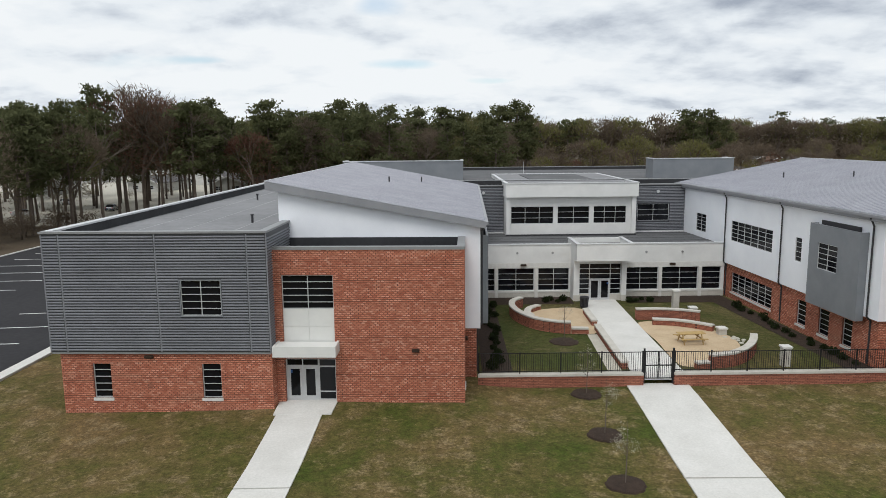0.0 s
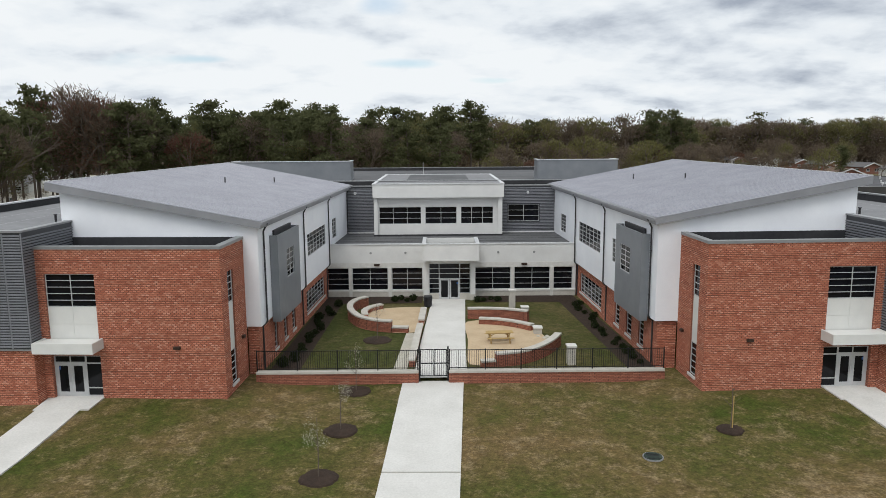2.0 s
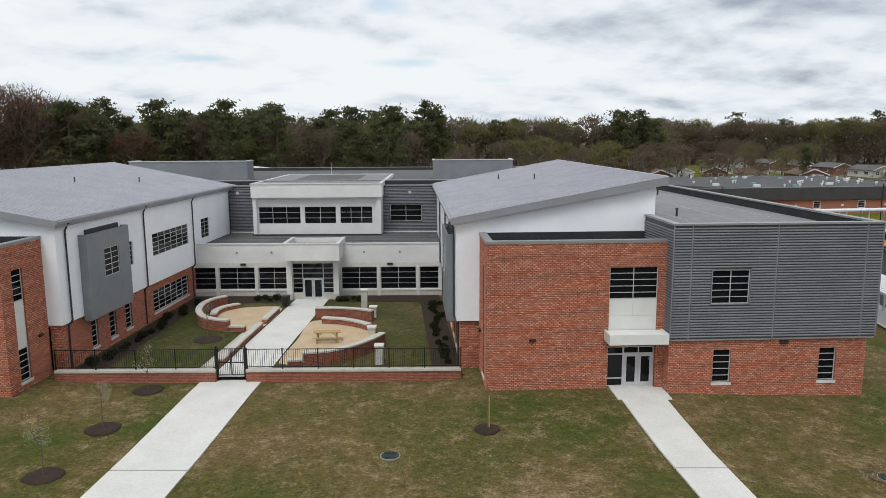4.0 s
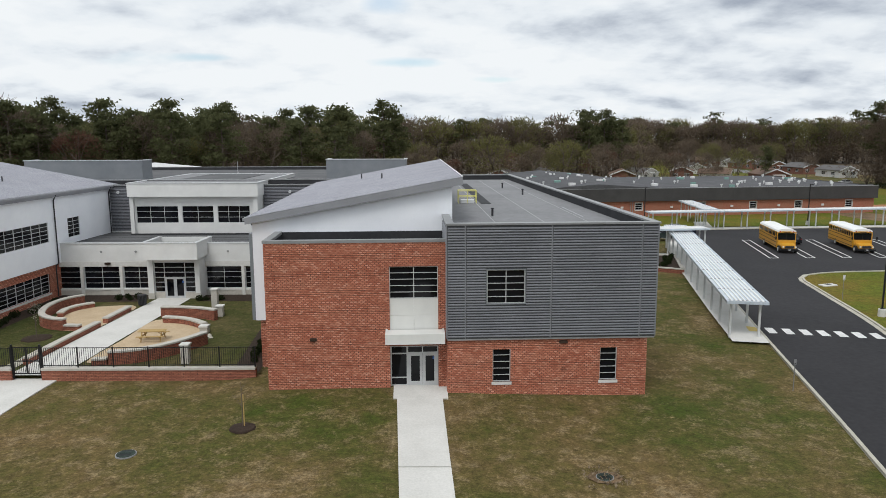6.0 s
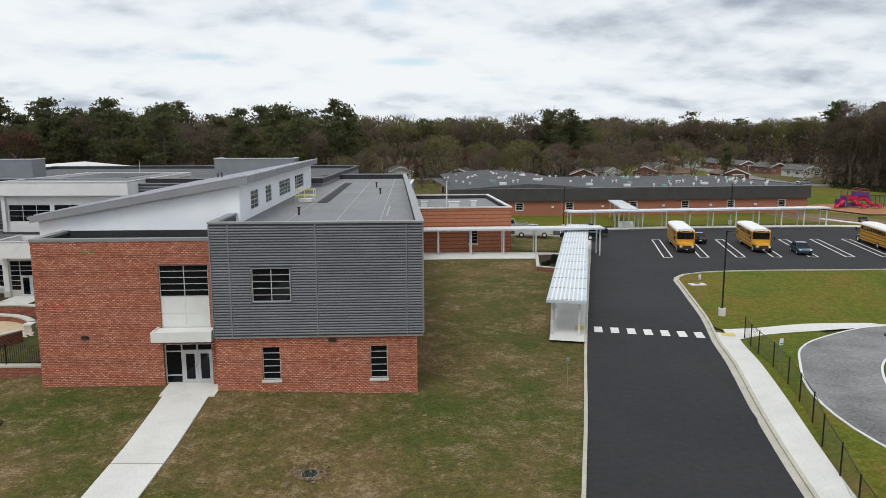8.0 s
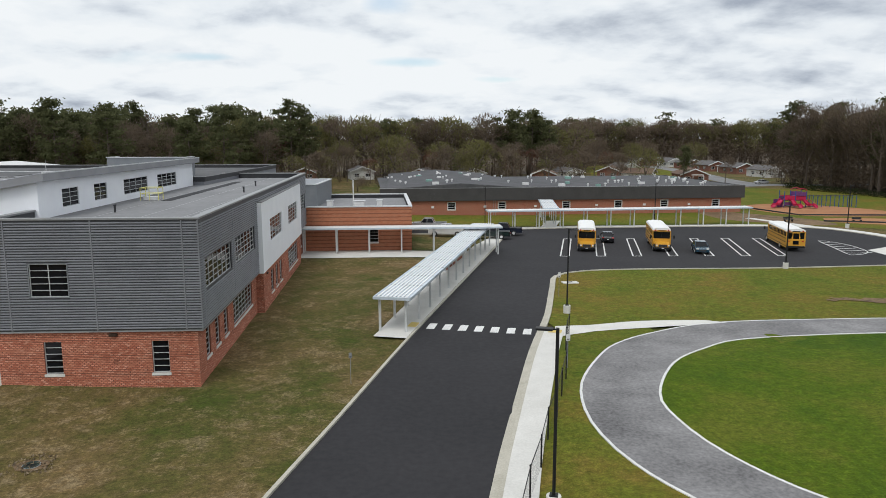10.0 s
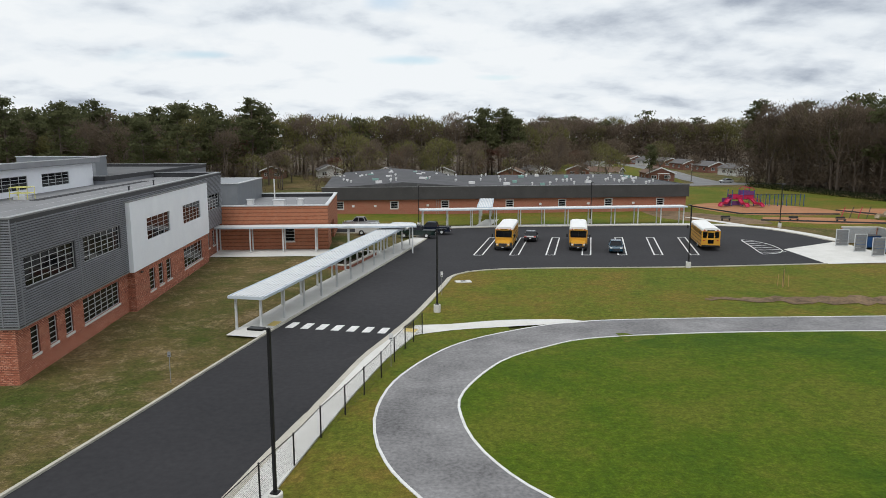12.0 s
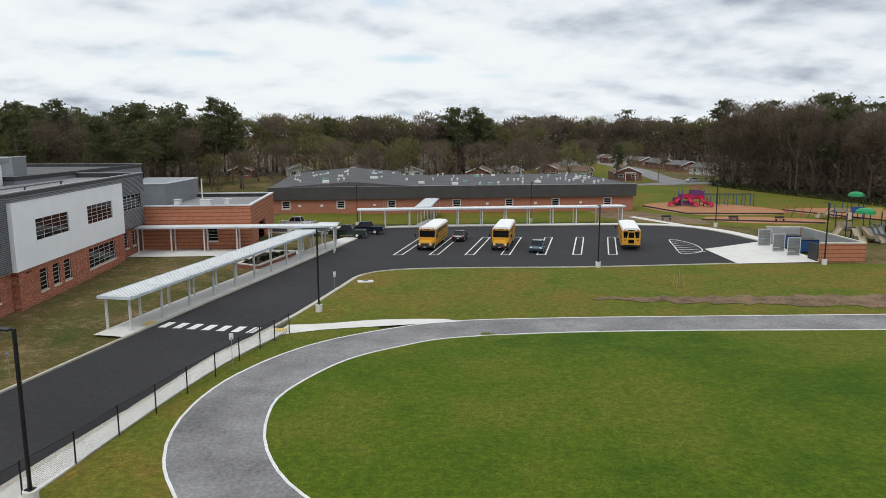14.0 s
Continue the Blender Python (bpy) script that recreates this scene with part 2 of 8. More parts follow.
DIRT = varied("stony_dirt", (0.030, 0.022, 0.011), (0.25, 0.165, 0.095), 0.45, 4, 0.95, bump=0.8, tint=0.4)
WOOD = varied("tan_timber", (0.36, 0.24, 0.09), (0.46, 0.32, 0.13), 3, 20, 0.7, bump=0.2, tint=0.2)
RUBBER = varied("black_rubber", (0.012, 0.012, 0.012), (0.022, 0.022, 0.022), 3, 20, 0.8, bump=0.1, tint=0.2)
BUS_YELLOW = varied("school_bus_yellow", (0.54, 0.27, 0.022), (0.61, 0.31, 0.032), 1, 10, 0.35, 0.0, 0.5, 0.0, 0.06)
BUS_WHITE = varied("white_bus_roof", (0.74, 0.74, 0.73), (0.82, 0.82, 0.81), 1, 10, 0.4, 0.0, 0.5, 0.0, 0.06)
LAMP_RED = varied("red_lens", (0.35, 0.02, 0.015), (0.45, 0.03, 0.02), 3, 20, 0.3, bump=0.0)
LAMP_CLEAR = varied("clear_lens", (0.7, 0.7, 0.68), (0.8, 0.8, 0.78), 3, 20, 0.2, bump=0.0)
PLATE = varied("pale_plate", (0.6, 0.6, 0.6), (0.7, 0.7, 0.7), 3, 20, 0.5, bump=0.0)
YELLOW_RAIL = varied("yellow_rail_paint", (0.62, 0.58, 0.16), (0.70, 0.66, 0.24), 2, 20, 0.5, bump=0.0)
BARK = varied("grey_brown_bark", (0.085, 0.066, 0.053), (0.155, 0.125, 0.103), 1.0, 6, 0.95, bump=0.6, tint=0.3)
TRACK = varied("worn_grey_track", (0.09, 0.088, 0.091), (0.29, 0.285, 0.288), 0.2, 5.0, 0.95, bump=0.2, tint=0.28)


def glass_material():
    m = Mat("dark_window_glass", 0.04, 0.0, 0.28)
    m.set("IOR", 1.45)
    return m.col(m.ramp(m.noise(0.35, 2), (0.35, (0.003, 0.0035, 0.005)), (0.7, (0.010, 0.011, 0.014))))


GLASS = glass_material()


def car_paint(name, c):
    m = Mat(name, 0.25, 0.3, 0.5)
    m.set("Coat Weight", 0.6)
    return m.col(m.mix(0.1, c, m.ramp(m.noise(2.0), (0.3, tuple(0.6 * v for v in c)), (0.7, c))))


def grass_material(name, a, b, c, straw, amount, dry):
    """Lawn: three turf tones in broad patches, straw-coloured tufts in drifts, blade grain."""
    m = Mat(name, 0.95, 0.0, 0.1)
    patch_ = m.noise(0.07, 6, 0.62)
    drift = m.noise(0.23, 5, 0.65)
    clump = m.noise(1.1, 6, 0.72)
    blade = m.noise(6.5, 4, 0.8)
    speck = m.noise(16.0, 3, 0.75)
    field = m.math("ADD", m.math("MULTIPLY", patch_, 0.5), m.math("ADD", m.math("MULTIPLY", drift, 0.32), m.math("MULTIPLY", clump, 0.18)))
    base = m.ramp(field, (0.40, a), (0.49, b), (0.58, c))
    tuft = m.ramp(m.math("ADD", m.math("MULTIPLY", clump, 0.5), m.math("ADD", m.math("MULTIPLY", drift, 0.25), m.math("MULTIPLY", blade, 0.25))), (dry, (0, 0, 0)), (dry + 0.09, (1, 1, 1)))
    base = m.mix(m.math("MULTIPLY", tuft, amount), base, straw)
    tussock = m.noise(2.4, 6, 0.75)
    shade = m.ramp(m.math("ADD", m.math("MULTIPLY", tussock, 0.42), m.math("ADD", m.math("MULTIPLY", blade, 0.36), m.math("MULTIPLY", speck, 0.22))), (0.31, (0.22, 0.22, 0.22)), (0.5, (0.95, 0.95, 0.95)), (0.70, (2.05, 1.98, 1.85)))
    base = m.mix(1.0, base, shade, "MULTIPLY")
    dots = m.ramp(speck, (0.66, (0, 0, 0)), (0.74, (1, 1, 1)))
    base = m.mix(m.math("MULTIPLY", dots, amount * 0.6), base, straw)
    m.bump(m.math("ADD", blade, clump), 0.6, 0.06)
    return m.col(base)


TURF = grass_material("worn_lawn_turf", (0.053, 0.070, 0.014), (0.093, 0.080, 0.027), (0.142, 0.097, 0.044), (0.27, 0.215, 0.13), 0.5, 0.512)
TURF_GREEN = grass_material("green_lawn_turf", (0.040, 0.080, 0.006), (0.066, 0.104, 0.007), (0.094, 0.112, 0.013), (0.15, 0.14, 0.03), 0.14, 0.54)
TURF_MIXED = grass_material("yellow_green_turf", (0.074, 0.106, 0.012), (0.108, 0.118, 0.016), (0.146, 0.114, 0.022), (0.20, 0.13, 0.045), 0.24, 0.53)
TURF_COURT = grass_material("dull_court_turf", (0.042, 0.056, 0.016), (0.060, 0.064, 0.020), (0.095, 0.082, 0.034), (0.18, 0.15, 0.085), 0.4, 0.53)


def leaf_material(name, a, b):
    m = Mat(name, 0.9, 0.0, 0.15)
    geo = m.n("ShaderNodeNewGeometry")
    c = m.ramp(geo.outputs["Random Per Island"], (0.0, a), (1.0, b))
    oi = m.n("ShaderNodeObjectInfo")
    c = m.mix(m.math("MULTIPLY", oi.outputs["Random"], 0.35), c, tuple(0.55 * v for v in a))
    broad = m.noise(0.11, 2)
    c = m.mix(m.math("MULTIPLY", broad, 0.5), c, tuple(0.8 * p + 0.35 * q for p, q in zip(a, b)))
    m.col(c)
    thin = m.n("ShaderNodeBsdfTranslucent")
    m.link(c, thin.inputs["Color"])
    both = m.n("ShaderNodeMixShader", Fac=0.45)
    m.link(m.b.outputs[0], both.inputs[1])
    m.link(thin.outputs[0], both.inputs[2])
    m.link(both.outputs[0], m.t.nodes["Material Output"].inputs["Surface"])
    return m.m


PINE = leaf_material("pine_needles", (0.076, 0.086, 0.040), (0.145, 0.150, 0.072))
TWIGS = leaf_material("bare_brown_twigs", (0.125, 0.094, 0.068), (0.205, 0.160, 0.118))
BUDS = leaf_material("yellow_green_buds", (0.125, 0.118, 0.048), (0.215, 0.200, 0.080))
REDBUDS = leaf_material("reddish_buds", (0.11, 0.055, 0.04), (0.20, 0.105, 0.075))
SHRUB = leaf_material("dark_shrub_leaves", (0.014, 0.022, 0.008), (0.038, 0.052, 0.018))
BLOSSOM = leaf_material("pale_blossom", (0.35, 0.33, 0.26), (0.6, 0.58, 0.5))

# ---- building helpers ----


def box(bm, x0, x1, y0, y1, z0, z1):
    x0, x1 = min(x0, x1), max(x0, x1)
    y0, y1 = min(y0, y1), max(y0, y1)
    z0, z1 = min(z0, z1), max(z0, z1)
    v = [bm.verts.new(p) for p in ((x0, y0, z0), (x1, y0, z0), (x1, y1, z0), (x0, y1, z0), (x0, y0, z1), (x1, y0, z1), (x1, y1, z1), (x0, y1, z1))]
    for f in ((3, 2, 1, 0), (4, 5, 6, 7), (0, 1, 5, 4), (1, 2, 6, 5), (2, 3, 7, 6), (3, 0, 4, 7)):
        bm.faces.new([v[i] for i in f])
    return v


def boxes(*rows):
    bm = bmesh.new()
    for r in rows:
        box(bm, *r)
    return bm


def bevelled(bm, w, seg=2):
    bmesh.ops.bevel(bm, geom=bm.edges[:], offset=w, segments=seg, affect="EDGES", clamp_overlap=True)
    return bm


def tube(bm, a, b, r0, r1=None, n=8):
    """A tapered round bar from a to b."""
    a, b = Vector(a), Vector(b)
    r1 = r0 if r1 is None else r1
    q = (b - a).to_track_quat("Z", "Y").to_matrix()
    rings = []
    for p, r in ((a, r0), (b, r1)):
        rings.append([bm.verts.new(p + q @ Vector((r * math.cos(t), r * math.sin(t), 0))) for t in (2 * math.pi * k / n for k in range(n))])
    for k in range(n):
        bm.faces.new((rings[0][k], rings[0][(k + 1) % n], rings[1][(k + 1) % n], rings[1][k]))
    bm.faces.new(rings[0][::-1]), bm.faces.new(rings[1])


def tubes(*rows):
    bm = bmesh.new()
    for r in rows:
        tube(bm, *r)
    return bm


def prism(bm, pts, z0, z1):
    """An upright prism on a plan polygon given counter-clockwise."""
    lo = [bm.verts.new((x, y, z0)) for x, y in pts]
    hi = [bm.verts.new((x, y, z1)) for x, y in pts]
    bm.faces.new(lo[::-1]), bm.faces.new(hi)
    for k in range(len(pts)):
        j = (k + 1) % len(pts)
        bm.faces.new((lo[k], lo[j], hi[j], hi[k]))


def mesh_of(bm, name, material):
    bmesh.ops.recalc_face_normals(bm, faces=bm.faces[:])
    me = bpy.data.meshes.new(name)
    bm.to_mesh(me)
    bm.free()
    me.materials.append(material)
    return me


def part(name, bm, material, parent, label=""):
    ob = new(name, mesh_of(bm, name, material))
    ob.parent = parent
    if label:
        ob["label"] = label
    return ob


def thing(name, label, category, at=(0, 0, 0), turn=0.0, group="", kind=""):
    ob = new(name)
    ob.empty_display_size = 0.3
    ob.matrix_world = pose(*at, 0, 0, turn)
    return tagged(ob, label, category, group, kind)


def single(name, bm, material, label, category, group="", kind="", at=None):
    ob = new(name, mesh_of(bm, name, material))
    if at:
        ob.matrix_world = at
    return tagged(ob, label, category, group, kind)


def wall(bm, plane, c, thick, a0, a1, z0, z1, holes=()):
    """A wall of real thickness with openings. plane 'y': outer face at y=c, spanning x; 'x': outer face at x=c, spanning y.
    thick is signed, from the outer face inwards."""
    a0, a1 = min(a0, a1), max(a0, a1)
    hs = [(min(h[0], h[1]), max(h[0], h[1]), h[2], h[3]) for h in holes]
    us = sorted({a0, a1, *(min(max(v, a0), a1) for h in hs for v in h[:2])})
    vs = sorted({z0, z1, *(min(max(v, z0), z1) for h in hs for v in h[2:])})

    def solid(i, j):
        if not (0 <= i < len(us) - 1 and 0 <= j < len(vs) - 1):
            return False
        u, v = (us[i] + us[i + 1]) / 2, (vs[j] + vs[j + 1]) / 2
        return not any(h[0] < u < h[1] and h[2] < v < h[3] for h in hs)

    def p(u, v, d):
        return bm.verts.new((u, c + d, v) if plane == "y" else (c + d, u, v))

    for i in range(len(us) - 1):
        for j in range(len(vs) - 1):
            if not solid(i, j):
                continue
            u0, u1, v0, v1 = us[i], us[i + 1], vs[j], vs[j + 1]
            for d in (0, thick):
                bm.faces.new((p(u0, v0, d), p(u1, v0, d), p(u1, v1, d), p(u0, v1, d)))
            for (di, dj), (ua, va, ub, vb) in (((-1, 0), (u0, v0, u0, v1)), ((1, 0), (u1, v0, u1, v1)), ((0, -1), (u0, v0, u1, v0)), ((0, 1), (u0, v1, u1, v1))):
                if not solid(i + di, j + dj):
                    bm.faces.new((p(ua, va, 0), p(ub, vb, 0), p(ub, vb, thick), p(ua, va, thick)))


def ribs(bm, plane, c, out, a0, a1, z0, z1, holes=(), pitch=0.16, depth=0.06, lip=0.08):
    """Horizontal trapezoid ribs of metal siding in front of a wall plane; out is the signed way outwards."""
    a0, a1 = min(a0, a1), max(a0, a1)
    hs = [(min(h[0], h[1]) - lip, max(h[0], h[1]) + lip, h[2] - lip, h[3] + lip) for h in holes]
    for k in range(int((z1 - z0) / pitch)):
        lo = z0 + k * pitch
        m = lo + pitch / 2
        cuts = [a0]
        for h in sorted(hs):
            if h[2] < m < h[3] and h[0] < a1 and h[1] > a0:
                cuts += [max(h[0], a0), min(h[1], a1)]
        cuts.append(a1)
        for u0, u1 in zip(cuts[::2], cuts[1::2]):
            if u1 - u0 < 0.02:
                continue
            prof = ((lo + 0.01, 0.002), (lo + 0.035, depth), (lo + pitch * 0.52, depth), (lo + pitch * 0.52 + 0.03, 0.002))
            rows = []
            for u in (u0, u1):
                rows.append([bm.verts.new((u, c + out * d, z) if plane == "y" else (c + out * d, u, z)) for z, d in prof])
            for q in range(3):
                bm.faces.new((rows[0][q], rows[1][q], rows[1][q + 1], rows[0][q + 1]))
            bm.faces.new(rows[0]), bm.faces.new(rows[1])


PANES = {}


def pane_mesh(plane, w, h):
    key = (plane, round(w, 2), round(h, 2))
    if key not in PANES:
        t = 0.012
        b = boxes((-w / 2, w / 2, -t, t, -h / 2, h / 2)) if plane == "y" else boxes((-t, t, -w / 2, w / 2, -h / 2, h / 2))
        PANES[key] = mesh_of(b, "pane", GLASS)
    return PANES[key]


def window(parent, plane, c, inward, a0, a1, z0, z1, cols, rows, sill=False, bar=0.045, back=0.10, strong=0, name="window"):
    """A glazed window set back in its opening: bars, panes of their own and, if wanted, a stone sill. inward: signed way into the building."""
    a0, a1 = min(a0, a1), max(a0, a1)
    y0 = c + inward * back
    y1 = c + inward * (back + 0.07)

    def b3(u0, u1, v0, v1, d0=0.0, d1=0.0):
        p, q = sorted((y0 - inward * d0, y1 + inward * d1))
        return (u0, u1, p, q, v0, v1) if plane == "y" else (p, q, u0, u1, v0, v1)

    bars = [b3(a0, a0 + bar, z0, z1, 0.01), b3(a1 - bar, a1, z0, z1, 0.01), b3(a0 + bar, a1 - bar, z0, z0 + bar, 0.01), b3(a0 + bar, a1 - bar, z1 - bar, z1, 0.01)]
    cw, rh = (a1 - a0) / cols, (z1 - z0) / rows
    ob = part(name, boxes(*bars), FRAME, parent)
    for k in range(1, cols):
        w = bar * (0.75 if strong and k % strong == 0 else 0.5)
        part("mullion", boxes(b3(a0 + k * cw - w, a0 + k * cw + w, z0 + bar, z1 - bar, 0.006)), FRAME, ob)
    for k in range(1, rows):
        part("glazing_bar", boxes(b3(a0 + bar, a1 - bar, z0 + k * rh - bar * 0.42, z0 + k * rh + bar * 0.42, 0.0, -0.004)), FRAME, ob)
    me = pane_mesh(plane, cw - bar * 0.6, rh - bar * 0.6)
    ym = (y0 + y1) / 2 + inward * 0.012
    for i in range(cols):
        for k in range(rows):
            g = new("pane", me)
            g.parent = ob
            u, v = a0 + (i + 0.5) * cw, z0 + (k + 0.5) * rh
            g.location = (u, ym, v) if plane == "y" else (ym, u, v)
            r = random.uniform(-0.004, 0.004)
            g.rotation_euler = (random.uniform(-0.004, 0.004), r, 0) if plane == "y" else (r, random.uniform(-0.004, 0.004), 0)
    if sill:
        p, q = sorted((c - inward * 0.07, c + inward * (back - 0.015)))
        s0, s1 = a0 - 0.06, a1 + 0.06
        bm = boxes((s0, s1, p, q, z0 - 0.17, z0 - 0.004) if plane == "y" else (p, q, s0, s1, z0 - 0.17, z0 - 0.004))
        part("sill", bm, SILL, ob, "pale stone sill")
    return ob


# ---- ground ----


def smooth(v):
    v = max(0.0, min(1.0, v))
    return v * v * (3 - 2 * v)


def gz(x, y):
    """The height of the ground."""
    d = -0.45 * smooth((x - 36) / 17) - 0.38 * smooth((-4 - x) / 17)
    d -= 0.35 * smooth((x - 58) / 22) * smooth((y - 38) / 42)
    d += 0.4 * smooth((x - 71.5) / 3) * (1 - smooth((y - 42) / 9))
    slope = smooth((40.5 - y) / 9)
    front = smooth((x + 30) / 8) * (1 - smooth((x - 48) / 8))
    d -= 0.48 * front * slope * (1 - 0.3 * smooth((x - 36) / 17))
    d -= 0.28 * smooth((x - 2) / 4) * smooth((30 - x) / 4) * smooth(43.5 - y) * (1 - slope)
    far = smooth((math.hypot(x - 40, y - 60) - 260) / 500)
    return d - 1.0 * far


def ground_sheet():
    """The one ground, to the horizon."""
    def lines(lo, hi, a, b, step, grow):
        out = []
        v = a
        while v < b:
            out.append(v)
            v += step
        w, v = step, b
        while v < hi:
            out.append(v)
            w *= grow
            v += w
        out.append(hi)
        w, v = step, a
        while v > lo:
            w *= grow
            v -= w
            out.append(max(v, lo))
        return sorted(set(out))

    xs = lines(-2500, 2500, -60, 190, 1.5, 1.25)
    ys = lines(-600, 3500, 0, 180, 1.5, 1.25)
    verts = [(x, y, gz(x, y) - (0.07 if 70 < x < 182 and 6 < y < 60 else 0.02) + 0.03 * noise.noise((x * 0.3, y * 0.3, 0))) for y in ys for x in xs]
    n = len(xs)
    faces = [(j * n + i, j * n + i + 1, (j + 1) * n + i + 1, (j + 1) * n + i) for j in range(len(ys) - 1) for i in range(n - 1)]
    me = bpy.data.meshes.new("ground")
    me.from_pydata(verts, [], faces)
    me.materials.append(TURF)
    return tagged(new("ground", me), "patchy brown and green winter lawn", "ground", kind="structure")


ground_sheet()


def sheet(name, pts, h, material, label, category="", thick=0.0, holes=(), step=4.0, kind="structure", zfun=gz, parent=None):
    """A flat surface on the ground following its slope: a plan polygon cut into cells and lifted by h."""
    bm = bmesh.new()
    bm.faces.new([bm.verts.new((x, y, 0)) for x, y in pts])
    xs, ys = [p[0] for p in pts], [p[1] for p in pts]
    v = math.floor(min(xs) / step) * step + step
    while v < max(xs):
        bmesh.ops.bisect_plane(bm, geom=bm.verts[:] + bm.edges[:] + bm.faces[:], plane_co=(v, 0, 0), plane_no=(1, 0, 0))
        v += step
    v = math.floor(min(ys) / step) * step + step
    while v < max(ys):
        bmesh.ops.bisect_plane(bm, geom=bm.verts[:] + bm.edges[:] + bm.faces[:], plane_co=(0, v, 0), plane_no=(0, 1, 0))
        v += step
    bmesh.ops.triangulate(bm, faces=bm.faces[:])
    if thick:
        ret = bmesh.ops.extrude_face_region(bm, geom=bm.faces[:])
        low = {g for g in ret["geom"] if isinstance(g, bmesh.types.BMVert)}
        for q in bm.verts:
            q.co.z = zfun(q.co.x, q.co.y) + h - (thick if q in low else 0)
    else:
        for q in bm.verts:
            q.co.z = zfun(q.co.x, q.co.y) + h
    me = mesh_of(bm, name, material)
    if me.polygons and sum(p.normal.z * p.area for p in me.polygons) < 0 and not thick:
        me.flip_normals()
    ob = new(name, me)
    if parent:
        ob.parent = parent
        return ob
    return tagged(ob, label, category or name, kind=kind)


def dense(pts, step=1.5, closed=False):
    """A smooth polyline through the points (Catmull-Rom), resampled."""
    pts = [Vector((*p, 0)) for p in pts]
    out = []
    n = len(pts)
    for k in range(n if closed else n - 1):
        if closed:
            a, b, c, d = (pts[(k + q) % n] for q in (-1, 0, 1, 2))
        else:
            b, c = pts[k], pts[k + 1]
            a = pts[k - 1] if k else b * 2 - c
            d = pts[k + 2] if k + 2 < n else c * 2 - b
        m = max(1, int((c - b).length / step))
        for i in range(m):
            t = i / m
            p = 0.5 * ((2 * b) + (c - a) * t + (2 * a - 5 * b + 4 * c - d) * t * t + (3 * b - a - 3 * c + d) * t ** 3)
            out.append((p.x, p.y))
    if not closed:
        out.append((pts[-1].x, pts[-1].y))
    return out


def offset(pts, d):
    """The polyline shifted by d to its left."""
    out = []
    for k in range(len(pts)):
        a, b = pts[max(k - 1, 0)], pts[min(k + 1, len(pts) - 1)]
        t = Vector((b[0] - a[0], b[1] - a[1])).normalized()
        out.append((pts[k][0] - t.y * d, pts[k][1] + t.x * d))
    return out


def ribbon(bm, pts, d0, d1, h0, h1, zfun=gz):
    """A bar of rectangular section that follows a line on the ground, from d0 to d1 to its left."""
    a, b = offset(pts, d0), offset(pts, d1)
    prev = None
    for (xa, ya), (xb, yb) in zip(a, b):
        za, zb = zfun(xa, ya), zfun(xb, yb)
        q = [bm.verts.new(p) for p in ((xa, ya, za + h0), (xb, yb, zb + h0), (xb, yb, zb + h1), (xa, ya, za + h1))]
        if prev:
            for k in range(4):
                bm.faces.new((prev[k], prev[(k + 1) % 4], q[(k + 1) % 4], q[k]))
        else:
            bm.faces.new(q[::-1])
        prev = q
    bm.faces.new(prev)


ROAD_L = dense([(52.1, -14), (60.2, 25.0), (62.3, 35.0), (65.2, 49.5), (70.3, 73.5), (76.0, 100.0), (76.6, 104.5), (74.9, 107.5), (71.0, 109.0), (60.0, 108.5)], 2.0)
ROAD_R = dense([(63.2, -14), (66.55, 5.0), (70.08, 25.5), (71.5, 33.0), (73.28, 41.5), (75.12, 50.0), (76.95, 57.5), (79.2, 69.5), (80.6, 75.8), (84.2, 78.7), (92.0, 79.8), (107.5, 80.3), (126.0, 82.4)], 2.0)
LOT_FAR = dense([(136.6, 100.5), (134.8, 109.5), (130.8, 116.6), (122.0, 119.3), (104.0, 118.6), (89.5, 117.6), (76.7, 115.3), (60.0, 112.8)], 2.0)
road = sheet("road", ROAD_R + [(126.0, 93.6), (136.6, 100.3)] + LOT_FAR[1:] + ROAD_L[::-1], 0.03, ASPHALT, "smooth dark new asphalt drive and bus lot", "road")


def kerb(name, pts, d0, d1, label):
    bm = bmesh.new()
    ribbon(bm, pts, d0, d1, -0.2, 0.15)
    return single(name, bm, KERB, label, "kerb", kind="structure")


kerb("kerb", ROAD_L, 0.0, 0.2, "pale concrete kerb along the lawn")
kerb("kerb", ROAD_R, -0.2, 0.0, "pale concrete kerb along the footpath")
kerb("kerb", LOT_FAR, -0.25, 0.0, "pale concrete kerb at the far edge of the bus lot")
gut = bmesh.new()
ribbon(gut, ROAD_R, 0.0, 0.38, -0.1, 0.045)
single("gutter", gut, KERB, "pale concrete gutter along the drive", "gutter", kind="structure")

# footpath beside the drive, with its joints
path_line = [p for p in ROAD_R if p[1] < 54.5]
walk_r = bmesh.new()
ribbon(walk_r, path_line, -1.72, -0.2, -0.1, 0.14)
single("pavement", walk_r, CONCRETE, "pale concrete footpath beside the drive", "pavement", kind="structure")
sheet("pavement", dense([(76.2, 50.0), (79.8, 51.9), (85.3, 53.2), (91.3, 54.6), (89.8, 55.4), (84.3, 55.2), (79.8, 53.9), (76.9, 53.5)], 1.5), 0.085, CONCRETE, "concrete link path to the running track", "pavement")
far_walk = bmesh.new()
ribbon(far_walk, LOT_FAR, -2.3, -0.25, -0.1, 0.13)
single("pavement", far_walk, CONCRETE, "pale concrete footpath behind the bus lot", "pavement", kind="structure")
sheet("yellow_pad", [(76.0, 51.3), (77.0, 51.1), (77.2, 52.0), (76.2, 52.2)], 0.165, YELLOW_PAD, "yellow tactile paving at the crossing", "tactile paving")
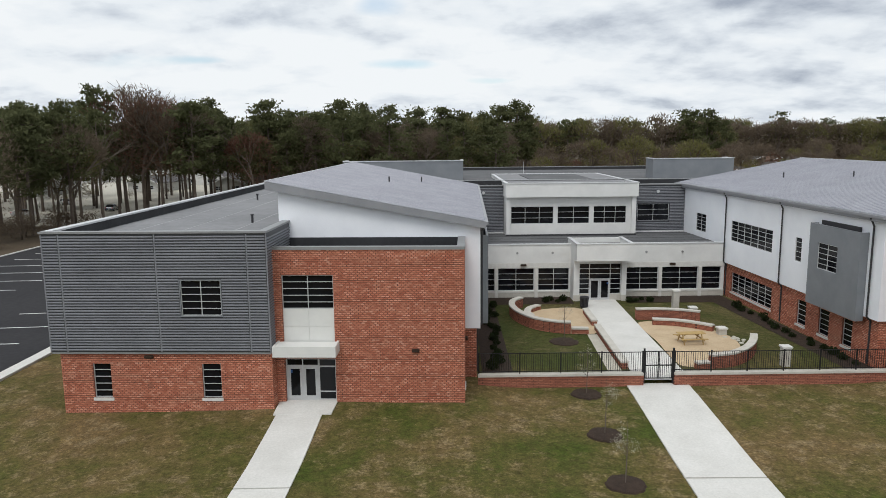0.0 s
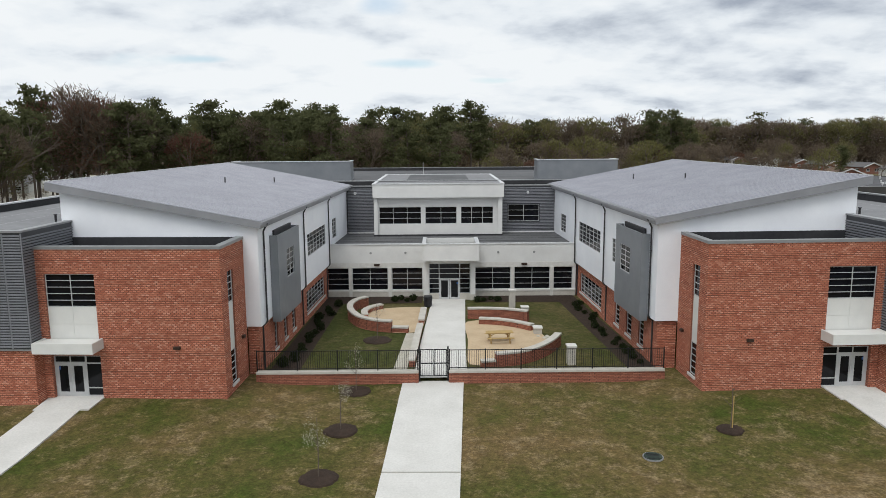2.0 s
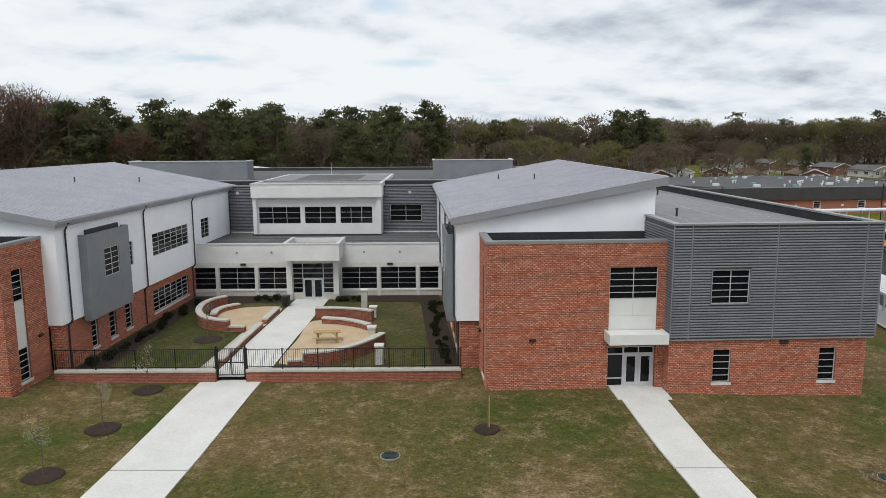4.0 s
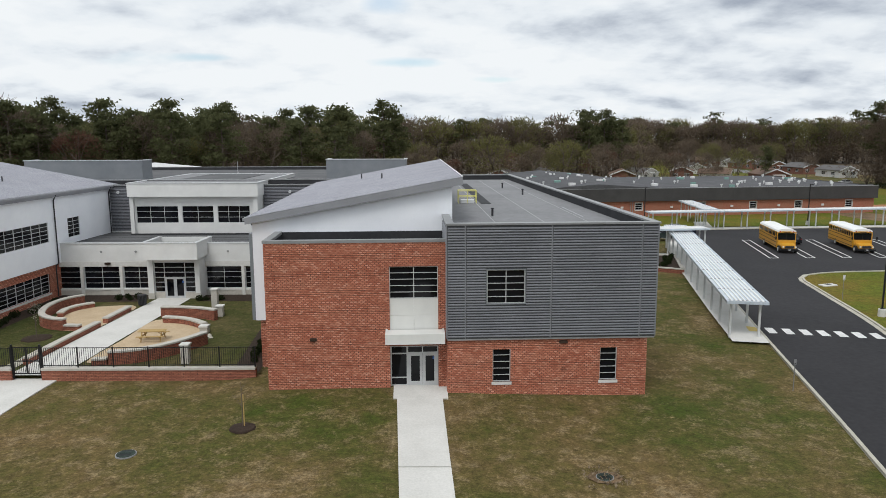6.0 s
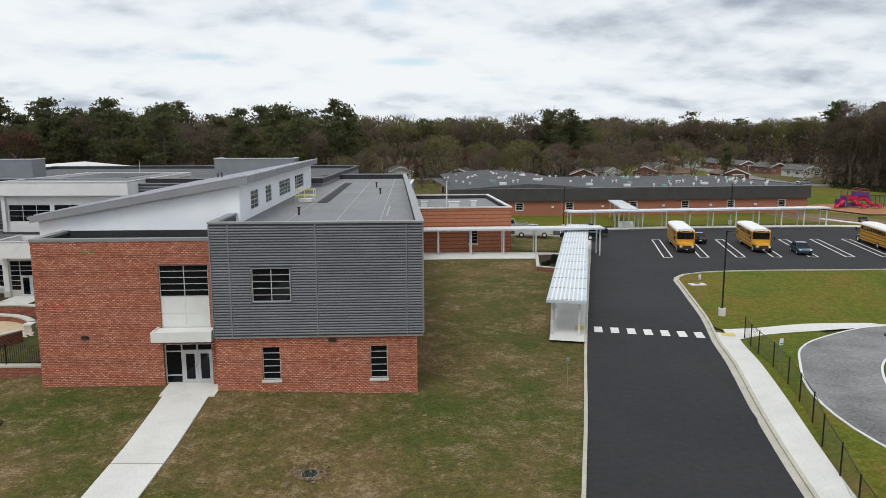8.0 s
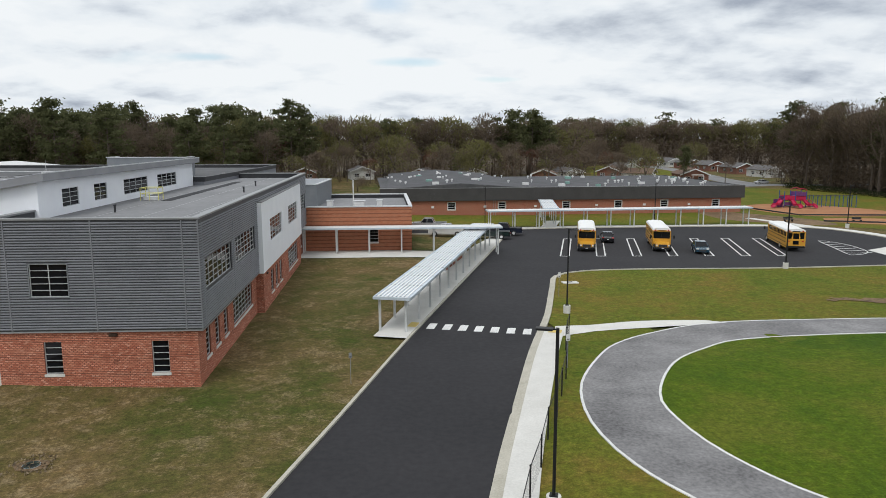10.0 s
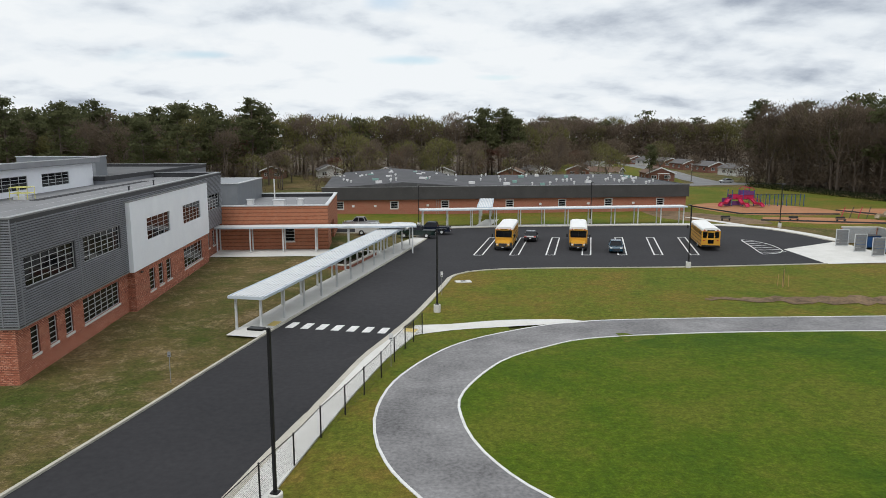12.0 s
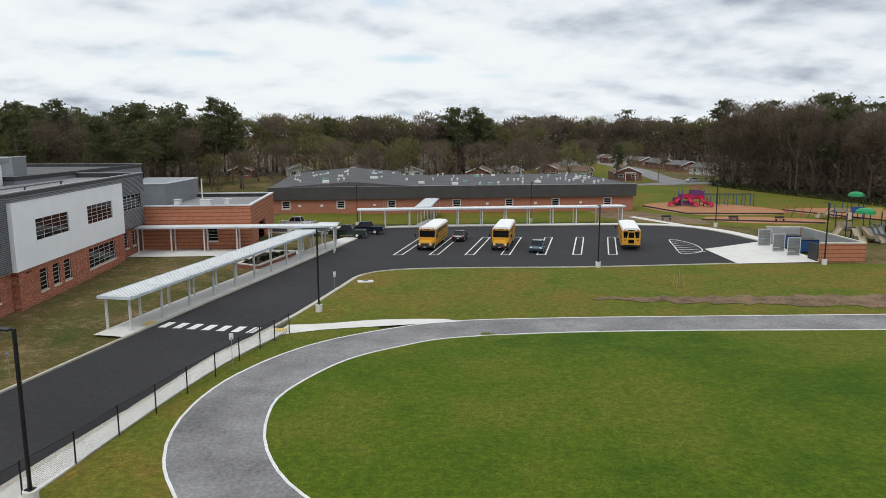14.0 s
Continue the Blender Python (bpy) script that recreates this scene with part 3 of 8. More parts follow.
sheet("yellow_pad", [(64.9, 52.9), (65.6, 52.7), (65.9, 54.1), (65.2, 54.3)], 0.175, YELLOW_PAD, "yellow tactile paving at the crossing", "tactile paving")

# track and fields
TRACK_OUT = dense([(140.2, 8.3), (110.2, 8.8), (92.19, 12.05), (82.77, 17.97), (78.2, 24.76), (76.54, 27.98), (75.72, 31.19), (75.55, 34.6), (76.2, 38.8), (78.15, 43.6), (80.45, 47.95), (83.8, 51.2), (90.4, 54.6), (100.2, 55.7), (109.8, 56.1), (128.0, 56.7), (180.2, 58.3)], 1.2)
TRACK_IN = dense([(139.69, 14.12), (111.93, 14.58), (97.05, 16.41), (88.72, 20.47), (83.7, 24.66), (81.15, 28.95), (80.15, 33.33), (80.4, 37.04), (83.0, 42.61), (86.63, 46.7), (90.3, 49.4), (98.2, 50.9), (108.2, 51.5), (124.8, 51.7), (180.2, 52.5)], 1.2)
sheet("running_track", TRACK_OUT + TRACK_IN[::-1], 0.08, TRACK, "weathered grey asphalt running track", "track", step=1.5)
sheet("infield", TRACK_IN + [(180.0, 14.0)], 0.06, TURF_GREEN, "bright green infield turf", "lawn", step=1.5)
for edge, d in ((TRACK_OUT, 0.0), (TRACK_IN, 0.0)):
    bm = bmesh.new()
    ribbon(bm, edge, d - 0.075, d + 0.075, -0.05, 0.10)
    single("track_edge", bm, LINE, "worn white concrete edging of the track", "edging", kind="structure")
lawn_line = [p for p in ROAD_R if p[1] > 54.0]
sheet("lawn_strip", offset(lawn_line, -0.22) + [(126.5, 82.0), (143.0, 82.0), (175.0, 80.0), (180.0, 57.3)] + [p for p in TRACK_OUT[::-1] if p[0] > 92.5] + [(90.5, 55.0), (84.4, 54.3), (79.8, 53.0), (77.0, 52.4)], 0.055, TURF_MIXED, "yellow-green lawn between track and bus lot", "lawn")
sheet("lawn_verge", [p for p in offset(path_line, -1.7)[10:] if p[1] < 49.4] + [(76.4, 50.9), (79.6, 52.7), (84.2, 54.0)] + [p for p in TRACK_OUT[::-1] if 18 < p[1] < 51.9 and p[0] < 86], 0.05, TURF_MIXED, "brown-green grass verge between fence and track", "lawn", step=1.5)
ragged = random.Random(31)
sheet("dirt_swale", [(x + ragged.uniform(-0.5, 0.5), y + ragged.uniform(-0.75, 0.75)) for x, y in dense([(104.5, 63.4), (111.0, 61.6), (120.0, 60.4), (131.0, 59.4), (150.0, 60.0), (150.0, 65.4), (136.0, 64.8), (119.0, 64.2)], 0.9, True)], 0.10, DIRT, "bare stony dirt in a shallow swale", "dirt")

# concrete pad of the refuse enclosure
sheet("pavement", [(126.0, 82.4), (137.5, 83.6), (137.2, 99.6), (136.6, 100.3), (126.0, 93.6)], 0.04, CONCRETE, "pale concrete pad of the refuse enclosure", "pavement")

# painted lines
for k in range(7):
    xb, xt = 83.75 + 4.75 * k, 86.85 + 4.82 * k
    w = 0.56
    bm = bmesh.new()
    loop = [(xb - w, 89.2), (xb + w, 89.2), (xt + w, 105.1), (xt - w, 105.1), (xb - w, 89.2)]
    for a, b in zip(loop, loop[1:]):
        ribbon(bm, [a, ((a[0] + b[0]) / 2, (a[1] + b[1]) / 2), b], -0.09, 0.09, 0.02, 0.042)
    single("bay_marking", bm, LINE, "white painted divider between bus bays", "road marking", "bay markings", "structure")
bm = bmesh.new()
isl = dense([(124.0, 102.6), (122.6, 96.0), (121.5, 89.6), (123.4, 90.2), (125.3, 92.4), (126.0, 97.0), (125.5, 100.5)], 1.0, True)
ribbon(bm, isl + [isl[0]], -0.08, 0.08, 0.02, 0.042)
for k in range(6):
    y = 91.0 + 1.9 * k
    ribbon(bm, [(121.9 + 0.3 * k, y + 0.3), (123.4, y + 0.1), (125.4, y + 0.6)], -0.08, 0.08, 0.02, 0.04)
single("hatched_marking", bm, LINE, "white hatched no-parking island", "road marking", kind="structure")
for k in range(7):
    x, y = 66.75 + 1.26 * k, 52.7 - 0.26 * k
    sheet("crossing_bar", [(x - 0.33, y + 0.0), (x + 0.33, y - 0.05), (x + 0.62, y + 1.62), (x - 0.02, y + 1.67)], 0.042, LINE, "white painted crossing bar", "road marking")

# footpaths on the front lawn
def footpath(name, pts, joints, label):
    """Concrete path of slabs; each slab a piece of its own with a gap for the joint."""
    th = thing(name, label, "pavement", kind="structure")
    (l0, r0), (l1, r1) = pts
    for k in range(joints):
        a, b = k / joints, (k + 1) / joints - 0.0035
        q = []
        for t, (p, s) in ((a, (l0, l1)), (a, (r0, r1)), (b, (r0, r1)), (b, (l0, l1))):
            q.append((p[0] + (s[0] - p[0]) * t, p[1] + (s[1] - p[1]) * t))
        sheet("slab", q, 0.05, CONCRETE, "", thick=0.12, parent=th)
    return th


footpath("front_path", [((10.95, 6.0), (14.4, 6.0)), ((12.25, 42.4), (16.1, 42.3))], 3, "wide pale concrete path to the courtyard gate")
footpath("front_path", [((-9.4, 6.0), (-6.85, 6.0)), ((-8.42, 37.9), (-5.85, 37.8))], 4, "pale concrete path to a wing door")
footpath("front_path", [((40.2, 6.0), (42.2, 6.0)), ((37.95, 38.2), (40.62, 38.3))], 4, "pale concrete path to a wing door")
sheet("door_landing", [(-8.6, 37.6), (-5.35, 37.5), (-5.2, 39.6), (-8.6, 39.8)], 0.06, CONCRETE, "concrete landing before a wing door", "pavement", thick=0.1)
sheet("door_landing", [(37.75, 38.0), (40.95, 38.1), (40.9, 40.2), (37.65, 40.0)], 0.06, CONCRETE, "concrete landing before a wing door", "pavement", thick=0.1)

# the side car park
sheet("road", [(-29.0, 20.0), (-28.6, 60.0), (-33.0, 112.0), (-57.0, 115.0), (-58.2, 96.0), (-60.0, 20.0)], 0.03, ASPHALT, "dark asphalt side car park", "car park")
sideline = [(-29.0, 20.0), (-28.8, 40.0), (-28.6, 60.0), (-30.8, 86.0), (-33.0, 112.0)]
bm = bmesh.new()
ribbon(bm, dense(sideline, 3.0), -0.9, 0.0, -0.2, 0.15)
single("kerb", bm, CONCRETE, "wide pale concrete kerb beside the car park", "kerb", kind="structure")
bm = bmesh.new()
ribbon(bm, dense([(-60.0, 20.0), (-59.2, 60.0), (-58.2, 96.0), (-57.0, 115.0)], 3.0), -0.12, 0.18, -0.2, 0.15)
single("kerb", bm, CONCRETE, "pale concrete kerb between car park and wood", "kerb", kind="structure")
for k in range(11):
    y = 48.0 + 5.0 * k
    for x0, x1 in ((-37.0, -31.6), (-55.0, -43.5)):
        bm = bmesh.new()
        ribbon(bm, [(x0, y - 0.5), ((x0 + x1) / 2, y - 0.2), (x1, y)], -0.07, 0.07, 0.02, 0.045)
        single("bay_marking", bm, LINE, "white painted parking bay line", "road marking", "car park lines", "structure")

SIGN_BLUE = varied("blue_sign", (0.03, 0.10, 0.30), (0.05, 0.14, 0.38), 3, 20, 0.4, bump=0.0)

BRICK_FACES = []
# ---- the school: two wings, mirror images that splay apart ----
T = 0.3


def wing(side, s, at, turn):
    """One wing. s is +1 or -1: the wing's outward way along its own x axis. Local y runs away from the front lawn."""
    th = thing("school_wing", "two-storey school wing in red brick, grey ribbed metal and white panels", "building", at, turn, "school wings")

    wide, shift = (1.0, 0.0) if s > 0 else (1.011, 0.28)
    F, LF = 0.4, -0.45
    # the court side: white wall, brick storey below it, bay box, and its openings
    CU, LU, BU = (-1.5, -1.25, -2.05) if s > 0 else (-0.95, -0.7, -1.5)
    bay_v = (6.0, 11.8) if s > 0 else (7.1, 13.0)

    def X(u):
        return s * u * wide

    # the outer side wall stands a little askew to the front
    skew = 1.5 if s > 0 else 0.0
    askew = Matrix.Translation((23.05 * s, -0.6, 0)) @ Matrix.Rotation(radians(skew), 4, "Z") @ Matrix.Translation((-23.05 * s, 0.6, 0))
    VE = 52.0
    lean = math.tan(radians(skew))

    def outer(ob):
        ob.matrix_basis = askew @ ob.matrix_basis
        return ob

    def bx(*rows):
        return boxes(*((X(r[0]), X(r[1]), *r[2:]) for r in rows))

    def bd(*rows):
        return bx(*((r[0] - 0.14, r[1] - 0.14, *r[2:]) for r in rows))

    # the entrance block stands a little behind the lower wall beside it
    set_back = Matrix.Translation((0, F, 0))

    def blk(ob):
        ob.matrix_basis = set_back @ ob.matrix_basis
        return ob

    # -- brick entrance block: u 0..10.7, v 0..4.15
    door_hole = (7.31, 10.21, -0.2, 2.55)
    win_hole = (7.31, 10.21, 3.4, 7.40)
    bm = bmesh.new()
    wall(bm, "y", 0, T, X(0), X(10.7), -1.2, 8.85, [(X(a), X(b), c, d) for a, b, c, d in (door_hole, win_hole)])
    blk(part("front_wall", bm, BRICK, th))
    bm = bmesh.new()
    wall(bm, "x", X(0), s * T, T, 4.15, -1.2, 8.85, [(1.02, 2.05, 0.5, 7.38)])
    blk(part("side_wall", bm, BRICK, th))
    blk(part("parapet_cap", bx((-0.05, 10.7, -0.05, 0.40, 8.85, 9.02), (-0.05, 0.40, 0.40, 4.15, 8.85, 9.02)), CAP, th, "grey metal parapet cap"))
    blk(part("entrance_roof", bx((T, 10.7, T, 4.15, 8.0, 8.2)), DECK_DARK, th, "dark membrane roof behind the parapet"))
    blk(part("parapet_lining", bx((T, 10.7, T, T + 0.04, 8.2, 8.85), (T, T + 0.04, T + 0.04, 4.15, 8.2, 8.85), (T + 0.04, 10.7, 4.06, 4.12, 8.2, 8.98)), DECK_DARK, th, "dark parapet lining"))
    # entrance bay: glazing, white panel, canopy, door
    blk(window(th, "y", 0, 1, X(7.31), X(10.21), 5.46, 7.40, 2, 5))
    pan = bd((7.45, 8.895, 0.10, 0.22, 3.4, 4.42), (8.905, 10.35, 0.10, 0.22, 3.4, 4.42), (7.45, 8.895, 0.10, 0.22, 4.43, 5.455), (8.905, 10.35, 0.10, 0.22, 4.43, 5.455))
    blk(part("spandrel_panel", pan, PANEL, th, "pale smooth panels over the door"))
    can = blk(part("door_canopy", bevelled(bd((7.2, 10.7, -1.25, 0.0, 3.0, 3.12), (7.2, 10.7, -1.25, -1.13, 3.12, 3.62), (7.2, 7.32, -1.13, 0.0, 3.12, 3.62), (10.58, 10.7, -1.13, 0.0, 3.12, 3.62)), 0.008, 1), PANEL, th, "pale box-edged door canopy"))
    part("canopy_top", bd((7.32, 10.58, -1.13, 0.0, 3.5, 3.56)), PANEL, can)
    bm = bd((7.45, 10.35, 0.22, 0.28, 2.44, 2.55), (7.45, 7.53, 0.22, 0.30, 0, 2.44), (8.42, 8.52, 0.22, 0.30, 0, 2.44), (10.27, 10.35, 0.22, 0.30, 0, 2.44), (7.53, 8.42, 0.22, 0.28, 1.98, 2.06), (8.52, 10.27, 0.22, 0.28, 2.02, 2.10), (7.53, 8.42, 0.22, 0.28, 0.48, 0.55), (7.53, 8.42, 0.22, 0.28, 0.0, 0.07), (9.36, 9.43, 0.22, 0.28, 2.10, 2.44))
    ent = blk(part("door_frame", bm, FRAME, th, "silver aluminium door frame"))
    for u0, u1, z0, z1 in ((7.53, 8.42, 0.07, 0.48), (7.53, 8.42, 0.55, 1.98), (7.53, 8.42, 2.06, 2.44), (8.52, 9.36, 2.10, 2.44), (9.43, 10.27, 2.10, 2.44)):
        part("pane", bd((u0, u1, 0.245, 0.262, z0, z1)), GLASS, ent)
    for u0, u1 in ((8.52, 9.39), (9.40, 10.27)):
        st = 0.17
        d = blk(part("door", bd((u0, u0 + st, 0.225, 0.275, 0, 2.02), (u1 - st, u1, 0.225, 0.275, 0, 2.02), (u0 + st, u1 - st, 0.225, 0.275, 1.86, 2.02), (u0 + st, u1 - st, 0.225, 0.275, 0, 0.26)), FRAME, th, "silver aluminium glazed door leaf"))
        part("pane", bd((u0 + st, u1 - st, 0.24, 0.26, 0.26, 1.86)), GLASS, d)
        hu = u1 - 0.1 if u0 < 9 else u0 + 0.1
        part("handle", bd((hu - 0.02, hu + 0.02, 0.16, 0.225, 0.85, 1.25)), STEEL, d, "steel pull handle")
    blk(part("door_sign", bd((10.0, 10.17, 0.232, 0.238, 1.62, 1.80)), SIGN_BLUE, th, "small blue notice on the door glass"))
    # lobby walls in near-black: the indoor shade is put into their colour
    blk(part("door_reveal", bd((7.3, 7.45, 0.3, 1.6, -0.2, 2.6), (10.35, 10.5, 0.3, 1.6, -0.2, 2.6), (7.3, 10.5, 1.5, 1.6, -0.2, 2.6)), DARK_TRIM_AND_SHADE, th, "lobby walls coloured dark as shade behind the door"))
    # slit windows on the court side of the block
    blk(window(th, "x", X(0), s, 1.02, 2.05, 5.42, 7.38, 1, 5))
    blk(part("spandrel_panel", bx((0.1, 0.2, 1.02, 2.05, 2.52, 5.40)), PANEL, th, "pale panel between slit windows"))
    blk(window(th, "x", X(0), s, 1.02, 2.05, 0.5, 2.50, 1, 5, sill=True))
    for u, v, z in ((2.55, 0.0, 3.05),):
        blk(part("wall_light", bevelled(bx((u, u + 0.42, -0.16, 0.0, z - 0.09, z + 0.09)), 0.03), BRONZE, th, "dark bronze wall light"))
    blk(part("wall_light", bevelled(bx((-0.18, 0.0, 3.0, 3.4, 2.75, 2.93)), 0.03), BRONZE, th, "dark bronze wall light"))

    # -- metal-clad outer block: u 10.7..23.05, v -0.6..46
    fw = (13.02 + shift, 15.25 + shift, 5.33, 7.33)
    sw1, sw2, sw3 = (0.55, 7.65, 5.5, 7.38), (9.1, 16.2, 5.55, 7.42), (44.5, 50.4, 5.55, 7.42)
    outer_holes = (sw1, sw2, sw3) if s > 0 else ()
    # wall behind the ribs is darkened so its gaps read as shaded grooves
    bm = bmesh.new()
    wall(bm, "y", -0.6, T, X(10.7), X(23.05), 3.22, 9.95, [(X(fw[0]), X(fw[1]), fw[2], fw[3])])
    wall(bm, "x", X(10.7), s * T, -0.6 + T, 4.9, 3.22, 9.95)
    part("upper_wall", bm, GROOVE_SHADE, th, "metal-clad upper wall, darkened as shade in the siding grooves")
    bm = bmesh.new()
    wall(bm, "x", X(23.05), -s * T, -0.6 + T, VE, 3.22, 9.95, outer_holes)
    outer(part("upper_wall", bm, GROOVE_SHADE, th, "metal-clad upper wall, darkened as shade in the siding grooves"))
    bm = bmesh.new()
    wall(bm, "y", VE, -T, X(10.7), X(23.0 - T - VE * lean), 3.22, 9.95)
    part("upper_wall", bm, GROOVE_SHADE, th, "metal-clad upper wall, darkened as shade in the siding grooves")
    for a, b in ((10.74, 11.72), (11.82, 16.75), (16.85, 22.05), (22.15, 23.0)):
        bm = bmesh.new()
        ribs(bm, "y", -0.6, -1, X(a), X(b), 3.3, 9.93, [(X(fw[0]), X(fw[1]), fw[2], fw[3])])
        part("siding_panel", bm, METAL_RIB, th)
    for u in (10.64, 11.72, 16.75, 22.05, 23.0):
        part("siding_trim", bx((u, u + 0.07, -0.65, -0.602, 3.25, 9.9)), METAL_RIB, th, "flat grey siding joint")
    bm = bmesh.new()
    ribs(bm, "x", X(10.7), -s, -0.55, 4.85, 3.3, 9.72)
    part("siding_panel", bm, METAL_RIB, th)
    if s > 0:
        for a, b in ((-0.55, -0.05), (0.05, 8.3), (8.4, 17.65), (43.4, 51.9)):
            bm = bmesh.new()
            ribs(bm, "x", X(23.05), s, a, b, 3.3, 9.72, outer_holes)
            outer(part("siding_panel", bm, METAL_RIB, th))
        bm = bmesh.new()
        ribs(bm, "x", X(23.05), s, 17.65, 43.4, 9.32, 9.72)
        outer(part("siding_panel", bm, METAL_RIB, th))
        for v in (-0.05, 8.3):
            outer(part("siding_trim", bx((23.055, 23.11, v, v + 0.1, 3.3, 9.72)), METAL_FLAT, th, "flat grey siding joint"))
        outer(window(th, "x", X(23.05), -s, *sw1, 6, 5, strong=2))
        outer(window(th, "x", X(23.05), -s, *sw2, 6, 5, strong=2))
        outer(window(th, "x", X(23.05), -s, *sw3, 4, 5, strong=2))
    window(th, "y", -0.6, 1, X(fw[0]), X(fw[1]), fw[2], fw[3], 2, 5, back=0.04)
    e = 0.05
    fl = [(fw[0] - e, fw[0] - 0.002, -0.66, -0.61, fw[2] - e, fw[3] + e), (fw[1] + 0.002, fw[1] + e, -0.66, -0.61, fw[2] - e, fw[3] + e), (fw[0], fw[1], -0.66, -0.61, fw[3] + 0.002, fw[3] + e), (fw[0], fw[1], -0.68, -0.61, fw[2] - e, fw[2] - 0.002)]
    part("window_surround", bx(*fl), METAL_FLAT, th, "grey window surround")
    cap = CAP if s > 0 else CAP_LIGHT
    part("parapet_cap", bx((10.62, 23.13, -0.70, -0.22, 9.95, 10.06), (10.62, 11.1, -0.22, 4.95, 9.95, 10.06)), CAP, th, "metal parapet cap")
    outer(part("parapet_cap", bx((22.65, 23.13, -0.21, VE + 0.05, 9.952, 10.062)), cap, th, "metal parapet cap"))
    part("parapet_cap", bx((10.62, 22.6 - VE * lean, VE - 0.4, VE + 0.05, 9.95, 10.06)), cap, th, "metal parapet cap")
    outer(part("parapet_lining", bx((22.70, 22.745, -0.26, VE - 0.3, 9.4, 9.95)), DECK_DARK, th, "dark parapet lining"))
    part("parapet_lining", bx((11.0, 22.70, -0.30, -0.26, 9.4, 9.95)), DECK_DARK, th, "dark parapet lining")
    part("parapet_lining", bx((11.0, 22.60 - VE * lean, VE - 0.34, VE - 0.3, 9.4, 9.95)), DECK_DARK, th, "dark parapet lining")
    bm = bmesh.new()
    plan = [(10.75, -0.3), (22.76, -0.3), (22.76 - VE * lean, VE - 0.3), (10.75, VE - 0.3)]
    prism(bm, [(X(u), v) for u, v in (plan if s > 0 else plan[::-1])], 9.2, 9.4)
    part("flat_roof", bm, DECK, th, "grey membrane flat roof with seams")
    for u in (14.15, 17.4, 20.3):
        part("roof_seam", bx((u - 0.03, u + 0.03, 0.0, VE - 0.5, 9.4, 9.404)), CAP, th, "welded roof seam")
    if s > 0:
        part("roof_channel", bx((14.5, 15.35, 18.0, 43.5, 9.4, 9.43)), DECK_DARK, th, "dark drainage strip on the roof")
        part("roof_scar", bx((20.6, 20.72, 8.0, 15.0, 9.4, 9.406)), FASCIA, th, "pale patched streak on the roof")
    part("soffit", bx((10.7, 23.03, -0.6, F, 3.12, 3.22)), CAP, th, "grey metal soffit")
    outer(part("soffit", bx((22.66, 23.05, 0.41, 17.7, 3.122, 3.222)), CAP, th, "grey metal soffit"))
    # lower brick storey
    lw1, lw2 = (13.4 + shift * 0.7, 14.47 + shift * 0.7, 0.5, 2.53), (19.84, 20.87, 0.5, 2.53)
    slits = [(1.35, 2.45, 0.85, 2.7), (3.8, 4.95, 0.85, 2.7), (6.2, 7.4, 0.85, 2.7), (9.2, 16.2, 0.82, 2.7)] if s > 0 else []
    bm = bmesh.new()
    wall(bm, "y", LF, T, X(10.7), X(22.65), -1.2, 3.12, [(X(h[0]), X(h[1]), h[2], h[3]) for h in (lw1, lw2)])
    wall(bm, "x", X(10.7), s * T, LF + T, F, -1.2, 3.12)
    part("lower_wall", bm, BRICK, th)
    bm = bmesh.new()
    wall(bm, "x", X(22.65), -s * T, LF + T, 18.2, -1.2, 3.12, slits)
    outer(part("lower_wall", bm, BRICK, th))
    bm = bmesh.new()
    wall(bm, "x", X(22.65), -s * T, 43.1, VE, -1.2, 3.12, [(45.1, 46.3, 0.8, 2.7), (47.8, 48.9, 0.8, 2.7)] if s > 0 else [])
    outer(part("lower_wall", bm, BRICK, th))
    window(th, "y", LF, 1, X(lw1[0]), X(lw1[1]), lw1[2], lw1[3], 1, 5, sill=True)
    window(th, "y", LF, 1, X(lw2[0]), X(lw2[1]), lw2[2], lw2[3], 1, 5, sill=True)
    if s > 0:
        for k, h in enumerate(slits):
            outer(window(th, "x", X(22.65), -s, *h, 6 if k == 3 else 1, 5, sill=True, strong=2))
        for h in ((45.1, 46.3, 0.8, 2.7), (47.8, 48.9, 0.8, 2.7)):
            outer(window(th, "x", X(22.65), -s, *h, 1, 5, sill=True))
    part("wall_light", bevelled(bx((17.35, 17.85, LF - 0.15, LF, 2.84, 3.02)), 0.03), BRONZE, th, "dark bronze wall light")
    bm = bmesh.new()
    tube(bm, (X(17.65), LF, 1.2), (X(17.65), LF - 0.03, 1.2), 0.2, 0.17, 16)
    part("wall_vent", bm, BRICK, th, "round brick-coloured wall vent")
    # white oriel panel over the lower brick on the outer side
    p1, p2 = (21.7, 28.5, 5.35, 7.38), (33.0, 39.9, 5.4, 7.42)
    holes = (p1, p2) if s > 0 else ()
    bm = bmesh.new()
    wall(bm, "x", X(23.45), -s * 0.4, 17.75, 43.3, 3.1, 9.22, holes)
    outer(part("white_panel", bm, WHITE, th, "smooth white panel wall"))
    outer(part("panel_cap", bx((23.1, 23.5, 17.7, 43.35, 9.22, 9.3)), CAP, th))
    low2 = [(21.9, 23.4, 0.55, 2.6), (24.5, 25.9, 0.55, 2.6), (26.9, 28.4, 0.55, 2.6), (32.9, 40.2, 0.55, 2.7)] if s > 0 else []
    bm = bmesh.new()
    wall(bm, "x", X(23.3), -s * T, 18.2, 43.1, -1.2, 3.1, low2)
    outer(part("lower_wall", bm, BRICK, th))
    bm = bmesh.new()
    wall(bm, "y", 18.2, T, X(22.35), X(23.3 - T), -1.2, 3.1)
    outer(part("return_wall", bm, BRICK, th))
